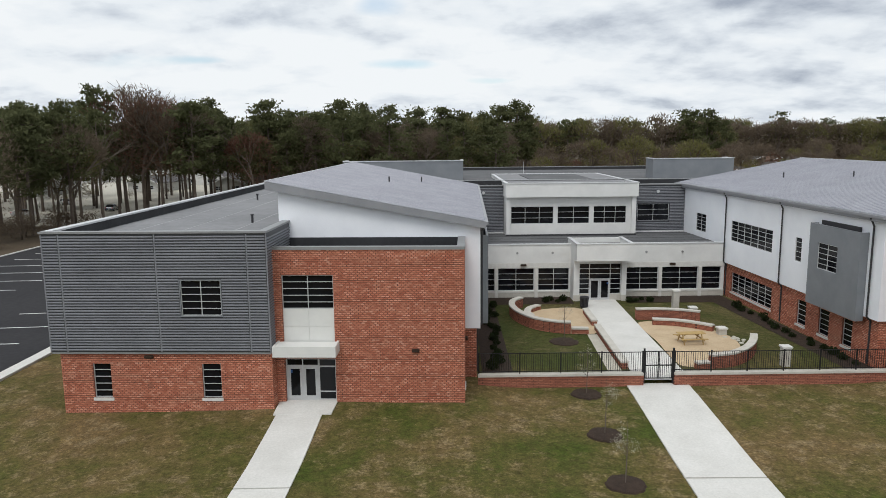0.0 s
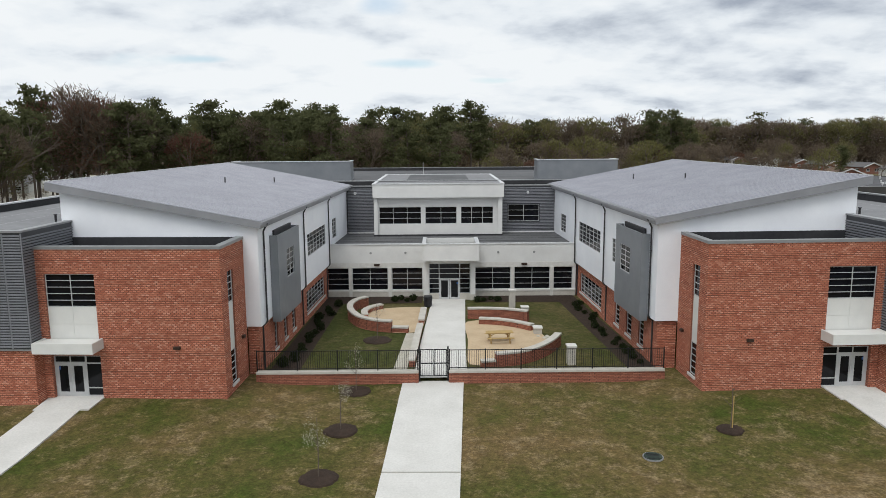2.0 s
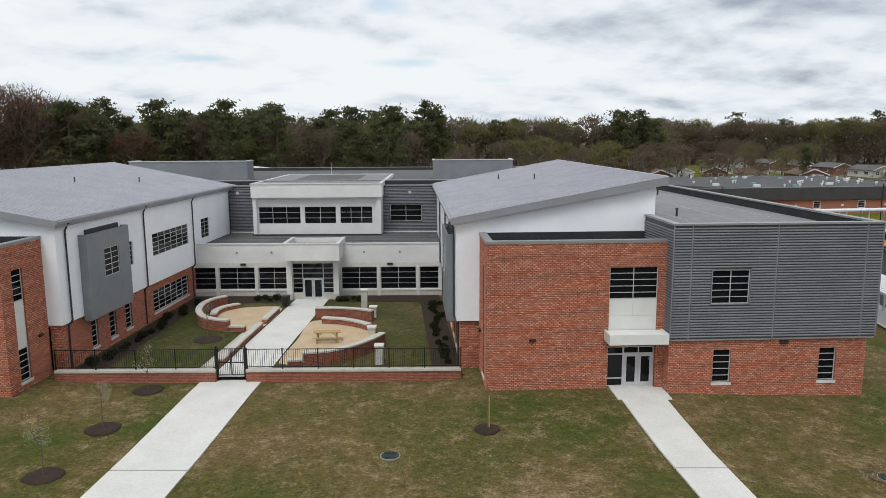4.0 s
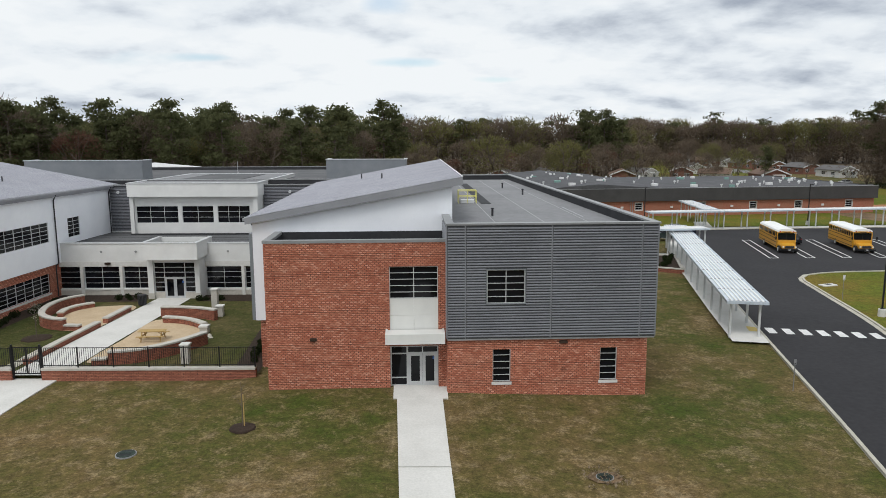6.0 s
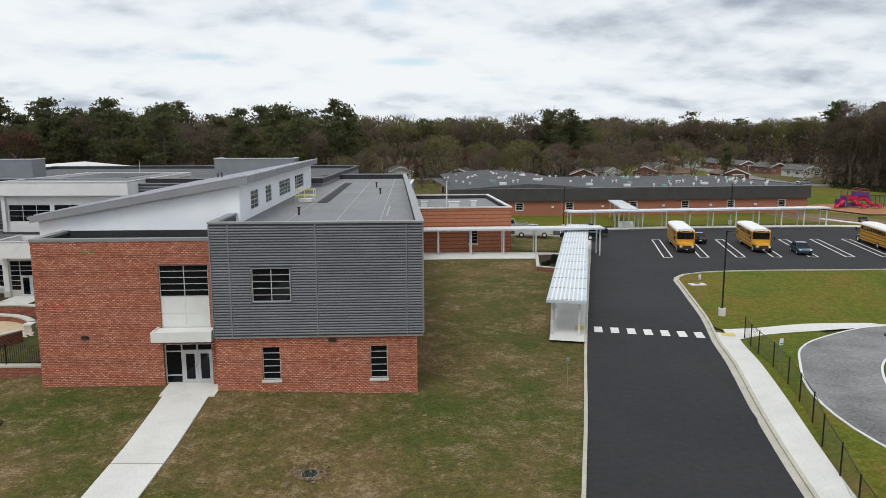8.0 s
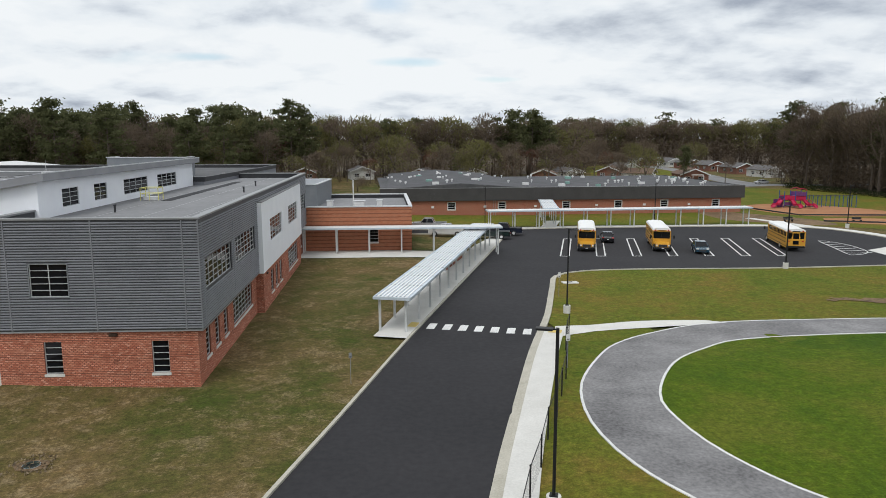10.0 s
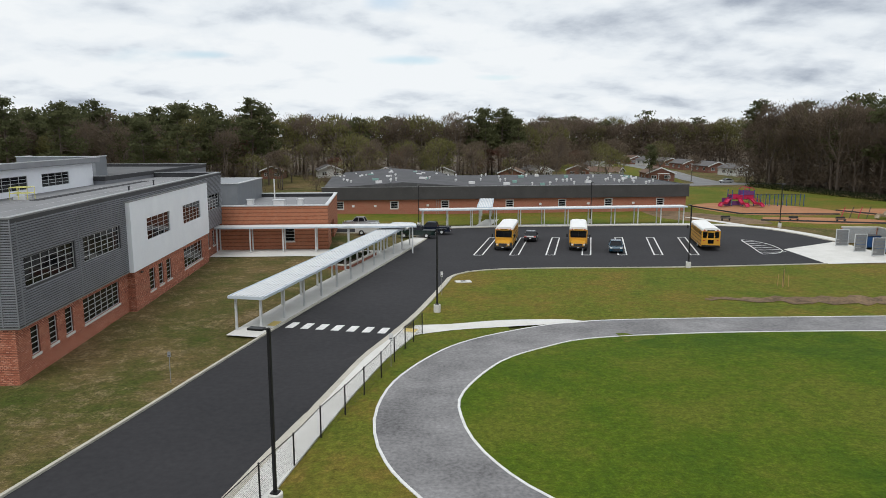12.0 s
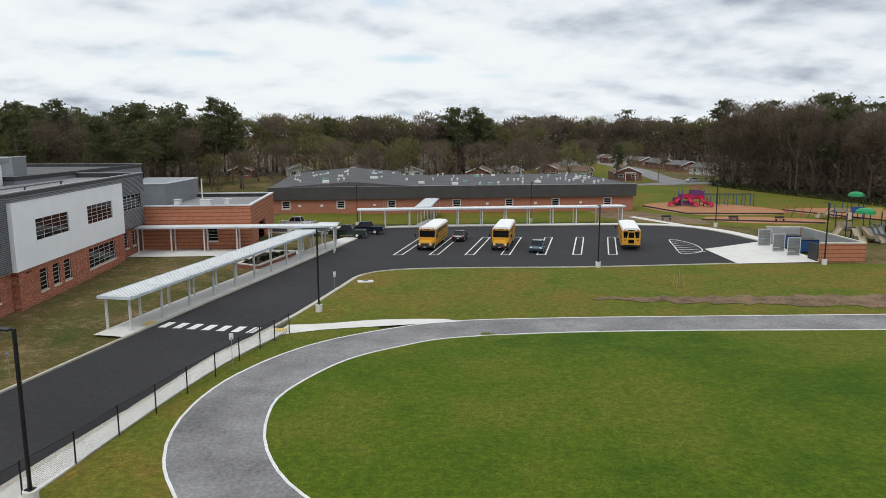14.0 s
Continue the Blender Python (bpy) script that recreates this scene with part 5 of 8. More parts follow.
for x, y, w in ((56.0, 97.5, 1.5), (58.8, 98.5, 0.7), (51.8, 98.0, 0.8)):
    u = thing("roof_unit", "pale rooftop ventilation unit", "roof unit", (x, y, 4.92), 0, "annex roof units")
    part("casing", bevelled(boxes((-w / 2, w / 2, -0.5, 0.5, 0.15, 0.85)), 0.03, 1), PLATE, u)
    part("base", boxes((-w / 2 + 0.1, w / 2 - 0.1, -0.4, 0.4, 0, 0.15)), CAP, u)
    part("hood", boxes((-w / 2 - 0.1, w / 2 + 0.1, -0.55, 0.55, 0.85, 0.95)), CAP_LIGHT, u)
single("flue_mast", tubes(((0, 0, 0), (0, 0, 3.6), 0.09), ((0, 0, 3.6), (0, 0, 3.75), 0.14)), PLATE, "tall pale flue on the annex roof", "flue", at=pose(55.0, 99.0, 4.9))
box_b = thing("stair_block", "grey metal-clad roof block beside the annex", "building", (0, 0, 0))
part("wall", boxes((41.2, 49.8, 98.8, 112.6, -0.5, 7.95)), METAL_FLAT, box_b)
part("coping", boxes((41.2, 49.9, 98.7, 99.1, 7.95, 8.07), (49.5, 49.9, 99.1, 112.6, 7.95, 8.07), (41.2, 49.5, 112.3, 112.7, 7.95, 8.07)), CAP_LIGHT, box_b, "pale metal coping")

gym = thing("gym_block", "pale-roofed block behind the school spine", "building", (0, 0, 0))
part("wall", boxes((-14.0, -0.6, 113.0, 135.0, -0.5, 8.8)), METAL_FLAT, gym)
bm = bmesh.new()
q = [bm.verts.new((x, y, z)) for y in (112.8, 135.2) for x, z in ((-14.2, 8.8), (-0.3, 8.8), (-0.3, 9.0), (-14.2, 10.3))]
bm.faces.new(q[:4]), bm.faces.new(q[4:][::-1])
for k in range(4):
    bm.faces.new((q[k], q[(k + 1) % 4], q[4 + (k + 1) % 4], q[4 + k]))
part("roof", bm, PLATE, gym, "pale single-slope metal roof")

GREEN_UNIT = varied("oxidised_green_metal", (0.16, 0.30, 0.27), (0.24, 0.38, 0.34), 2, 14, 0.6)
FASCIA_DARK = varied("dark_grey_fascia", (0.045, 0.043, 0.043), (0.065, 0.062, 0.062), 0.4, 8, 0.6, tint=0.15)
old = thing("old_school_building", "long low brick school with dark metal fascia and vented roof", "building", (55.8, 135.6, -1.1), 6.3)
L = 74.0
hw = [(x - 0.75, x + 0.75, 1.55, 2.95) for x in (3.1, 13.8, 23.9, 37.0, 47.8, 57.5, 68.5)]
bm = bmesh.new()
wall(bm, "y", 0, T, 0, L, -0.5, 3.4, hw)
wall(bm, "x", L, -T, T, 40, -0.5, 3.4)
part("wall", bm, BRICK_OLD, old)
for h in hw:
    w_ = window(old, "y", 0, 1, *h, 1, 3, sill=True, bar=0.10)
    part("surround", boxes((h[0] - 0.1, h[0], -0.03, 0.02, h[2], h[3]), (h[1], h[1] + 0.1, -0.03, 0.02, h[2], h[3]), (h[0] - 0.1, h[1] + 0.1, -0.03, 0.02, h[3], h[3] + 0.1)), PLATE, w_, "white window surround")
part("fascia", boxes((-0.3, L + 0.45, -0.45, -0.15, 3.3, 5.8), (L + 0.15, L + 0.45, -0.15, 40, 3.3, 5.8)), FASCIA_DARK, old, "deep dark metal fascia")
part("fascia_ribs", boxes(*((x, x + 0.04, -0.47, -0.45, 3.35, 5.75) for x in np.arange(0, L, 0.8))), FASCIA_DARK, old)
for x in (5.5, 9.8, 20.2, 30.4, 43.0, 53.0, 62.5):
    part("wall_unit", boxes((x, x + 0.5, -0.18, -0.002, 1.9, 2.3)), PLATE, old, "small pale unit on the wall")
for x in (22.2, 22.6, 33.5):
    part("conduit", boxes((x, x + 0.08, -0.08, -0.002, -0.3, 3.3)), CAP, old, "grey wall conduit")
OLD_DECK = varied("worn_slate_roofing", (0.050, 0.051, 0.056), (0.105, 0.105, 0.112), 0.3, 2.5, 0.85, bump=0.1, tint=0.3)
part("flat_roof", boxes((0, L + 0.15, -0.15, 40, 5.5, 5.7)), OLD_DECK, old, "grey roof with vents")
part("verge", boxes((-0.3, L + 0.47, -0.47, -0.10, 5.8, 5.88)), CAP, old)
# raised gable over the hall
bm = bmesh.new()
a = [(1.0, 5.75), (15.5, 6.75), (29.7, 5.75)]
lo = [bm.verts.new((x, -0.46, z)) for x, z in a]
hi = [bm.verts.new((x * 0.86 + 2.2, 48.0, z + 0.5)) for x, z in a]
bm.faces.new(lo), bm.faces.new(hi[::-1])
for k in range(3):
    bm.faces.new((lo[k], lo[(k + 1) % 3], hi[(k + 1) % 3], hi[k]))
part("hall_roof", bm, OLD_DECK, old, "low gable roof over the hall")
rnd = random.Random(5)
for k in range(80):
    x, y = rnd.uniform(2, L - 2), rnd.uniform(2.0, 38)
    z = 5.7 + max(0, 1.1 * (1 - abs(x - 15.5) / 14.4))
    w = rnd.choice((0.35, 0.4, 0.45, 0.5, 0.5, 0.9, 1.3))
    c, s_ = math.cos(radians(6.3)), math.sin(radians(6.3))
    m = pose(55.8 + x * c - y * s_, 135.6 + x * s_ + y * c, -1.1 + z - 0.05, 0, 0, 6.3)
    if w < 0.8:
        single("roof_vent", tubes(((0, 0, 0), (0, 0, 0.45), w / 3), ((0, 0, 0.45), (0, 0, 0.7), w / 1.6, w / 2.2)), PLATE, "white mushroom vent on the old roof", "roof vent", "old roof vents", at=m)
    else:
        single("roof_unit", bevelled(boxes((-w / 2, w / 2, -0.4, 0.4, 0, 0.55)), 0.04, 1), PLATE if k % 3 else GREEN_UNIT, "boxy metal unit on the old roof", "roof unit", "old roof units", at=m)

# ---- the courtyard ----


def cz(x, y):
    """The level courtyard floor."""
    return 0.0


def cq(x, y):
    """A place on the level courtyard floor from the first survey, which had it rising."""
    k = 15.0 / (15.0 - 0.3 * smooth((y - 43.0) / 19.0))
    return (17.0 + (x - 17.0) * k, -1.0 + (y + 1.0) * k)


sheet("court_lawn", [(3.2, 42.2), (28.9, 42.4), (27.6, 65.4), (3.6, 65.4)], 0.0, TURF_COURT, "dull green courtyard lawn", "lawn", step=2.0, zfun=cz)
for pts in ([(3.4, 42.5), (5.4, 42.5), (5.7, 62.4), (13.0, 62.6), (13.0, 65.4), (4.0, 65.4)], [(27.0, 42.6), (28.8, 42.6), (27.3, 65.4), (17.9, 65.4), (17.9, 62.8), (25.6, 62.6)]):
    sheet("planting_bed", pts, 0.03, MULCH, "dark mulched planting bed by the wall", "planting bed", step=2.0, zfun=cz)
sheet("court_path", [(12.9, 42.0), (16.3, 42.0), (16.5, 50.0), (17.0, 64.0), (13.9, 64.0), (13.2, 50.0)], 0.06, CONCRETE, "pale concrete courtyard path", "pavement", step=2.0, zfun=cz)
sheet("court_path", [(11.5, 43.0), (12.4, 43.0), (12.75, 52.4), (12.0, 52.4)], 0.04, KERB, "grey gravel strip beside the path", "pavement", step=2.0, zfun=cz)
sheet("court_terrace", dense([cq(*q) for q in [(13.2, 53.0), (13.4, 59.2), (11.0, 59.7), (9.0, 58.8), (8.0, 57.0), (8.6, 54.4), (10.4, 52.4), (12.0, 52.0)]], 0.8, True), 0.045, SAND, "tan paved seating terrace", "terrace", step=2.0, zfun=cz)
sheet("court_terrace", dense([cq(*q) for q in [(16.6, 44.6), (18.6, 44.8), (20.8, 46.2), (22.4, 49.2), (22.2, 52.2), (20.0, 54.6), (16.9, 55.0), (16.7, 50.0)]], 0.8, True), 0.045, SAND, "tan paved terrace with a picnic table", "terrace", step=2.0, zfun=cz)


def curved_wall(name, pts, w, h, label, cap=0.12, seat=False):
    """A curved brick wall or bench with a pale stone coping in short blocks."""
    th = thing(name, label, "bench" if seat else "wall", group="courtyard walls")
    line = dense([cq(*q) for q in pts], 0.5)
    bm = bmesh.new()
    ribbon(bm, line, -w / 2, w / 2, -0.4, h - cap, cz)
    part("brickwork", bm, BRICK, th)
    n = max(1, len(line) // 4)
    for k in range(n):
        a, b = k * (len(line) - 1) // n, (k + 1) * (len(line) - 1) // n
        bm = bmesh.new()
        ribbon(bm, line[a:b + 1], -w / 2 - 0.05, w / 2 + 0.05, h - cap + 0.003, h, cz)
        part("coping", bm, STONE, th, "pale cast-stone coping" if k == 0 else "")
    return th


curved_wall("curved_wall", [(8.2, 60.4), (7.35, 59.2), (7.1, 57.4), (7.5, 55.4), (8.5, 53.6), (10.0, 52.6), (10.9, 52.4)], 0.42, 0.95, "curved brick garden wall with pale coping")
curved_wall("bench_wall", [(10.95, 52.35), (12.2, 52.2)], 0.42, 0.5, "low brick bench wall with pale coping", seat=True)
curved_wall("bench_wall", [(9.6, 59.4), (8.7, 58.5), (8.3, 57.2), (8.5, 56.0)], 0.45, 0.48, "curved brick bench with pale stone seat", seat=True)
curved_wall("bench_wall", [(12.72, 44.3), (12.9, 49.0), (13.1, 53.2)], 0.4, 0.5, "long low brick bench beside the path", seat=True)
curved_wall("bench_wall", [(13.15, 54.2), (13.3, 58.0)], 0.42, 0.5, "low brick bench beside the path", seat=True)
curved_wall("curved_wall", [(16.95, 56.0), (18.5, 56.0), (20.2, 55.7), (21.8, 55.0)], 0.4, 0.95, "curved brick garden wall with pale coping")
curved_wall("bench_wall", [(17.8, 54.4), (19.3, 54.1), (20.6, 53.4), (21.8, 52.4)], 0.45, 0.55, "curved brick bench with pale stone seat", seat=True)
curved_wall("curved_wall", [(18.3, 44.3), (19.9, 44.7), (21.4, 45.9), (22.5, 47.4), (23.2, 48.8)], 0.42, 0.95, "curved brick garden wall with pale coping")
curved_wall("bench_wall", [(17.3, 44.1), (18.25, 44.25)], 0.42, 0.5, "low brick bench end with pale coping", seat=True)
for x, y, w, h in ((20.8, 57.8, 0.52, 2.05), (21.7, 56.3, 0.56, 0.95), (22.1, 51.6, 0.6, 0.6), (23.35, 44.6, 0.54, 1.35)):
    p = thing("stone_pillar", "pale square cast-stone pillar on the court lawn", "pillar", (*cq(x, y), cz(x, y)), group="court pillars")
    part("shaft", bevelled(boxes((-w / 2, w / 2, -w / 2, w / 2, -0.2, h - 0.14)), 0.02, 1), STONE, p)
    part("cap", bevelled(boxes((-w / 2 - 0.06, w / 2 + 0.06, -w / 2 - 0.06, w / 2 + 0.06, h - 0.138, h)), 0.02, 1), CONCRETE, p)
rnd = random.Random(3)
for k in range(9):
    r = rnd.uniform(0.16, 0.3)
    bm = bmesh.new()
    bmesh.ops.create_icosphere(bm, subdivisions=2, radius=r)
    for v in bm.verts:
        v.co *= 0.8 + 0.4 * noise.noise(v.co * 3 + Vector((k, 0, 0)))
        v.co.z *= 0.45
    x, y = 22.5 + rnd.uniform(-0.5, 0.6), 50.2 + rnd.uniform(-0.9, 0.9)
    single("stepping_stone", bm, KERB, "flat grey stone beside the terrace", "stone", "terrace stones", at=pose(*cq(x, y), cz(x, y) + 0.05))

table = thing("picnic_table", "tan timber picnic table with fixed benches", "table", (*cq(19.0, 49.6), cz(19, 49.6) + 0.045), 4)
for k in range(4):
    part("top_plank", bevelled(boxes((-1.0, 1.0, -0.36 + 0.18 * k, -0.19 + 0.18 * k, 0.72, 0.76)), 0.006, 1), WOOD, table)
for y in (-0.78, 0.62):
    part("bench_plank", bevelled(boxes((-1.0, 1.0, y, y + 0.2, 0.42, 0.46)), 0.006, 1), WOOD, table)
for x in (-0.7, 0.7):
    part("cross_beam", boxes((x - 0.03, x + 0.03, -0.8, 0.8, 0.33, 0.42)), WOOD, table)
    for s in (-1, 1):
        part("leg", tubes(((x, s * 0.62, 0.0), (x, s * 0.2, 0.72), 0.045, 0.045, 6)), WOOD, table)
    part("brace", tubes(((x, 0, 0.38), (x * 0.35, 0, 0.72), 0.03, 0.03, 6)), WOOD, table)

bin_ = thing("litter_bin", "dark grey round slatted litter bin by the path", "litter bin", (*cq(13.62, 59.9), cz(13.6, 59.9) + 0.05))
bm = bmesh.new()
for k in range(18):
    a = 2 * math.pi * k / 18
    tube(bm, (0.30 * math.cos(a), 0.30 * math.sin(a), 0.05), (0.36 * math.cos(a), 0.36 * math.sin(a), 0.9), 0.04, 0.045, 4)
part("slats", bm, DARK_TRIM_AND_SHADE, bin_)
part("liner", tubes(((0, 0, 0.0), (0, 0, 0.88), 0.27, 0.31, 16)), BLACK, bin_)
part("rim", tubes(((0, 0, 0.88), (0, 0, 0.97), 0.40, 0.38, 18)), DARK_TRIM_AND_SHADE, bin_)


def clumps(bm, n, centre, radius, size, flat=1.0, seed=0, gap=0.0):
    """Many small leaf clumps (crossed, folded quads) spread through an ellipsoid."""
    r = random.Random(seed)
    cx, cy, cz_ = centre
    for _ in range(n):
        while True:
            p = Vector((r.uniform(-1, 1), r.uniform(-1, 1), r.uniform(-1, 1)))
            if gap < p.length < 1:
                break
        c = Vector((cx + p.x * radius, cy + p.y * radius, cz_ + p.z * radius * flat))
        q = Euler((r.uniform(0, 3), r.uniform(0, 3), r.uniform(0, 6))).to_matrix()
        s = size * r.uniform(0.6, 1.4)
        v = [bm.verts.new(c + q @ Vector(w)) for w in ((-s, 0, 0), (0, -s * 0.5, s * 0.25), (s, 0, 0), (0, s * 0.5, s * 0.25))]
        bm.faces.new((v[0], v[1], v[2])), bm.faces.new((v[0], v[2], v[3]))


shrub_a = bmesh.new()
clumps(shrub_a, 160, (0, 0, 0.28), 0.38, 0.09, 0.75, 1)
sa = mesh_of(shrub_a, "shrub", SHRUB)
rnd = random.Random(8)
spots = [(10.6 + 0.55 * k, 62.2 + rnd.uniform(-0.4, 0.4)) for k in range(4)] + [(18.1 + 0.6 * k, 62.0 + rnd.uniform(-0.4, 0.4)) for k in range(4)]
spots += [(27.9 - 0.075 * k + rnd.uniform(-0.5, 0.4), 44.5 + 1.05 * k) for k in range(16)] + [(4.5 + 0.05 * k + rnd.uniform(-0.4, 0.5), 44.5 + 1.05 * k) for k in range(16)]
for x, y in spots:
    ob = new("shrub", sa)
    sc = rnd.uniform(0.7, 1.25)
    ob.matrix_world = pose(*cq(x, y), cz(x, y) + 0.02, 0, 0, rnd.uniform(0, 360)) @ Matrix.Diagonal((sc, sc, sc * rnd.uniform(0.7, 1.0), 1))
    tagged(ob, "small dark evergreen shrub in a mulched bed", "shrub", "court shrubs")

# low brick wall with railing and gate
FY = 42.0
for x0, x1 in ((3.05, 13.25), (15.15, 28.75)):
    fw_ = thing("garden_wall", "low red brick wall with pale stone coping before the courtyard", "wall", group="court front walls")
    part("brickwork", boxes((x0, x1, FY - 0.16, FY + 0.16, -0.5, 0.40)), BRICK, fw_)
    n = int((x1 - x0) / 1.2)
    for k in range(n):
        a, b = x0 + (x1 - x0) * k / n, x0 + (x1 - x0) * (k + 1) / n - 0.008
        part("coping", bevelled(boxes((a, b, FY - 0.22, FY + 0.22, 0.403, 0.56)), 0.01, 1), STONE, fw_)


def railing(name, x0, x1, label):
    th = thing(name, label, "fence", group="court railings")
    part("rail", boxes((x0, x1, FY - 0.02, FY + 0.02, 1.83, 1.87)), BLACK, th)
    part("rail", boxes((x0, x1, FY - 0.02, FY + 0.02, 0.68, 0.72)), BLACK, th)
    n = max(1, round((x1 - x0) / 2.4))
    for k in range(n + 1):
        x = x0 + (x1 - x0) * k / n
        part("post", boxes((x - 0.035, x + 0.035, FY - 0.035, FY + 0.035, 0.56, 1.92)), BLACK, th)
    m = int((x1 - x0) / 0.14)
    me = None
    for k in range(1, m):
        x = x0 + (x1 - x0) * k / m
        if me is None:
            me = mesh_of(boxes((-0.011, 0.011, -0.011, 0.011, 0.62, 1.83)), "picket", BLACK)
        p = new("picket", me)
        p.parent, p.location = th, (x, FY, 0)
    return th


railing("metal_railing", 3.1, 13.2, "black metal picket railing on the brick wall")
railing("metal_railing", 15.2, 28.7, "black metal picket railing on the brick wall")
gate = thing("metal_gate", "closed double black metal picket gate to the courtyard", "gate", (13.3, FY, 0.06))
for x in (-0.0, 1.8):
    part("gate_post", boxes((x - 0.05, x + 0.05, -0.05, 0.05, -0.2, 2.02)), BLACK, gate)
for a, b in ((0.06, 0.89), (0.91, 1.74)):
    g = part("gate_frame", boxes((a, a + 0.05, -0.02, 0.02, 0.08, 1.85), (b - 0.05, b, -0.02, 0.02, 0.08, 1.85), (a, b, -0.02, 0.02, 1.8, 1.85), (a, b, -0.02, 0.02, 0.9, 0.97), (a, b, -0.02, 0.02, 0.08, 0.14)), BLACK, gate)
    for k in range(1, 7):
        x = a + (b - a) * k / 7
        part("picket", boxes((x - 0.011, x + 0.011, -0.011, 0.011, 0.14, 1.8)), BLACK, g)

# ---- front lawn: mulch rings with young trees, covers ----


def sapling(x, y, h, leaves, label):
    z = gz(x, y) if not (3 < x < 29 and y > 42.2) else cz(x, y)
    th = thing("young_tree", label, "tree", (x, y, z - 0.02), group="young trees")
    r = random.Random(int(x * 100))
    bars = [((0, 0, 0), (0.03, 0.0, h * 0.5), 0.03, 0.022, 6), ((0.03, 0, h * 0.5), (0.0, 0.03, h), 0.022, 0.008, 6)]
    tips = []
    for k in range(9):
        z0 = h * r.uniform(0.35, 0.85)
        a = r.uniform(0, 6.28)
        d = r.uniform(0.3, 0.7) * (1.1 - z0 / h * 0.6)
        tip = (d * math.cos(a), d * math.sin(a), z0 + d * 1.1)
        tips.append(tip)
        bars.append(((0.02, 0, z0), tip, 0.010, 0.004, 4))
    part("trunk", tubes(*bars), BARK, th)
    if not leaves:
        part("stake", tubes(((0.1, 0.02, -0.2), (0.1, 0.02, 1.9), 0.032, 0.03, 8)), WOOD, th, "tan wooden stake")
    if leaves:
        bm = bmesh.new()
        for k, tip in enumerate(tips):
            clumps(bm, leaves, tip, 0.3, 0.03, 1.2, k)
        part("crown", bm, BLOSSOM, th, "sparse pale budding twigs")
    return th


def mulch_ring(x, y, r):
    bm = bmesh.new()
    n = 28
    rings = []
    z = gz(x, y) if y < 42.2 else cz(x, y)
    for q, hgt in ((1.0, -0.02), (0.92, 0.06), (0.5, 0.10)):
        rings.append([bm.verts.new((q * r * (1 + 0.16 * noise.noise((4 * math.cos(a) + x, 4 * math.sin(a), 0))) * math.cos(a), q * r * (1 + 0.16 * noise.noise((4 * math.cos(a) + x, 4 * math.sin(a), 0))) * math.sin(a), hgt)) for a in (2 * math.pi * k / n for k in range(n))])
    c = bm.verts.new((0, 0, 0.11))
    for k in range(n):
        j = (k + 1) % n
        for a, b in zip(rings, rings[1:]):
            bm.faces.new((a[k], a[j], b[j], b[k]))
        bm.faces.new((rings[-1][k], rings[-1][j], c))
    single("mulch_ring", bm, MULCH, "dark mulch ring round a young tree", "mulch", "mulch rings", at=pose(x, y, z))


for x, y, lv in ((9.46, 40.55, 30), (9.26, 35.0, 34), (8.95, 29.75, 40), (29.93, 34.5, 0)):
    mulch_ring(x, y, 0.92 if lv else 0.7)
    sapling(x, y, 2.6 if not lv else 3.0, lv, "young staked tree with pale buds" if lv else "thin bare young tree in a mulch ring")
sapling(9.9, 50.6, 2.8, 26, "young tree with pale buds in the courtyard")
mulch_ring(9.9, 50.6, 1.1)


GREEN_IRON = varied("weathered_green_iron", (0.02, 0.032, 0.026), (0.045, 0.065, 0.052), 4, 25, 0.7, 0.2, 0.3, 0.1, 0.2)


def cover(x, y, r, label):
    z = gz(x, y)
    th = thing("manhole_cover", label, "manhole cover", (x, y, z))
    part("ring", tubes(((0, 0, -0.1), (0, 0, 0.05), r, r, 24)), CAP, th, "grey iron ring")
    part("lid", tubes(((0, 0, 0.05), (0, 0, 0.075), r * 0.9, r * 0.88, 24)), GREEN_IRON, th, "dark greenish iron lid")
    for k in range(5):
        part("rib", boxes((-r * 0.6, r * 0.6, -0.02 + (k - 2) * r * 0.28, 0.02 + (k - 2) * r * 0.28, 0.075, 0.085)), BLACK, th)


cover(24.97, 31.6, 0.5, "dark iron manhole cover in the lawn")
cover(48.15, 29.45, 0.42, "dark iron drain cover in the lawn")
cover(-22.4, 34.2, 0.42, "dark iron drain cover in the lawn")
bm = bmesh.new()
clumps(bm, 150, (0, 0, 0.04), 1.3, 0.09, 0.05, 4)
single("bare_patch", bm, SANDY, "bare stony patch round a drain cover", "dirt", kind="stuff", at=pose(48.15, 29.4, gz(48, 29.4)))
sheet("bare_soil", dense([(47.35, 29.3), (47.7, 28.9), (48.5, 28.85), (48.95, 29.2), (48.8, 29.9), (48.3, 30.05), (47.6, 29.9)], 0.3, True), 0.035, DIRT, "trodden sandy soil round a drain cover", "dirt", step=0.5)

# ---- covered walkways ----


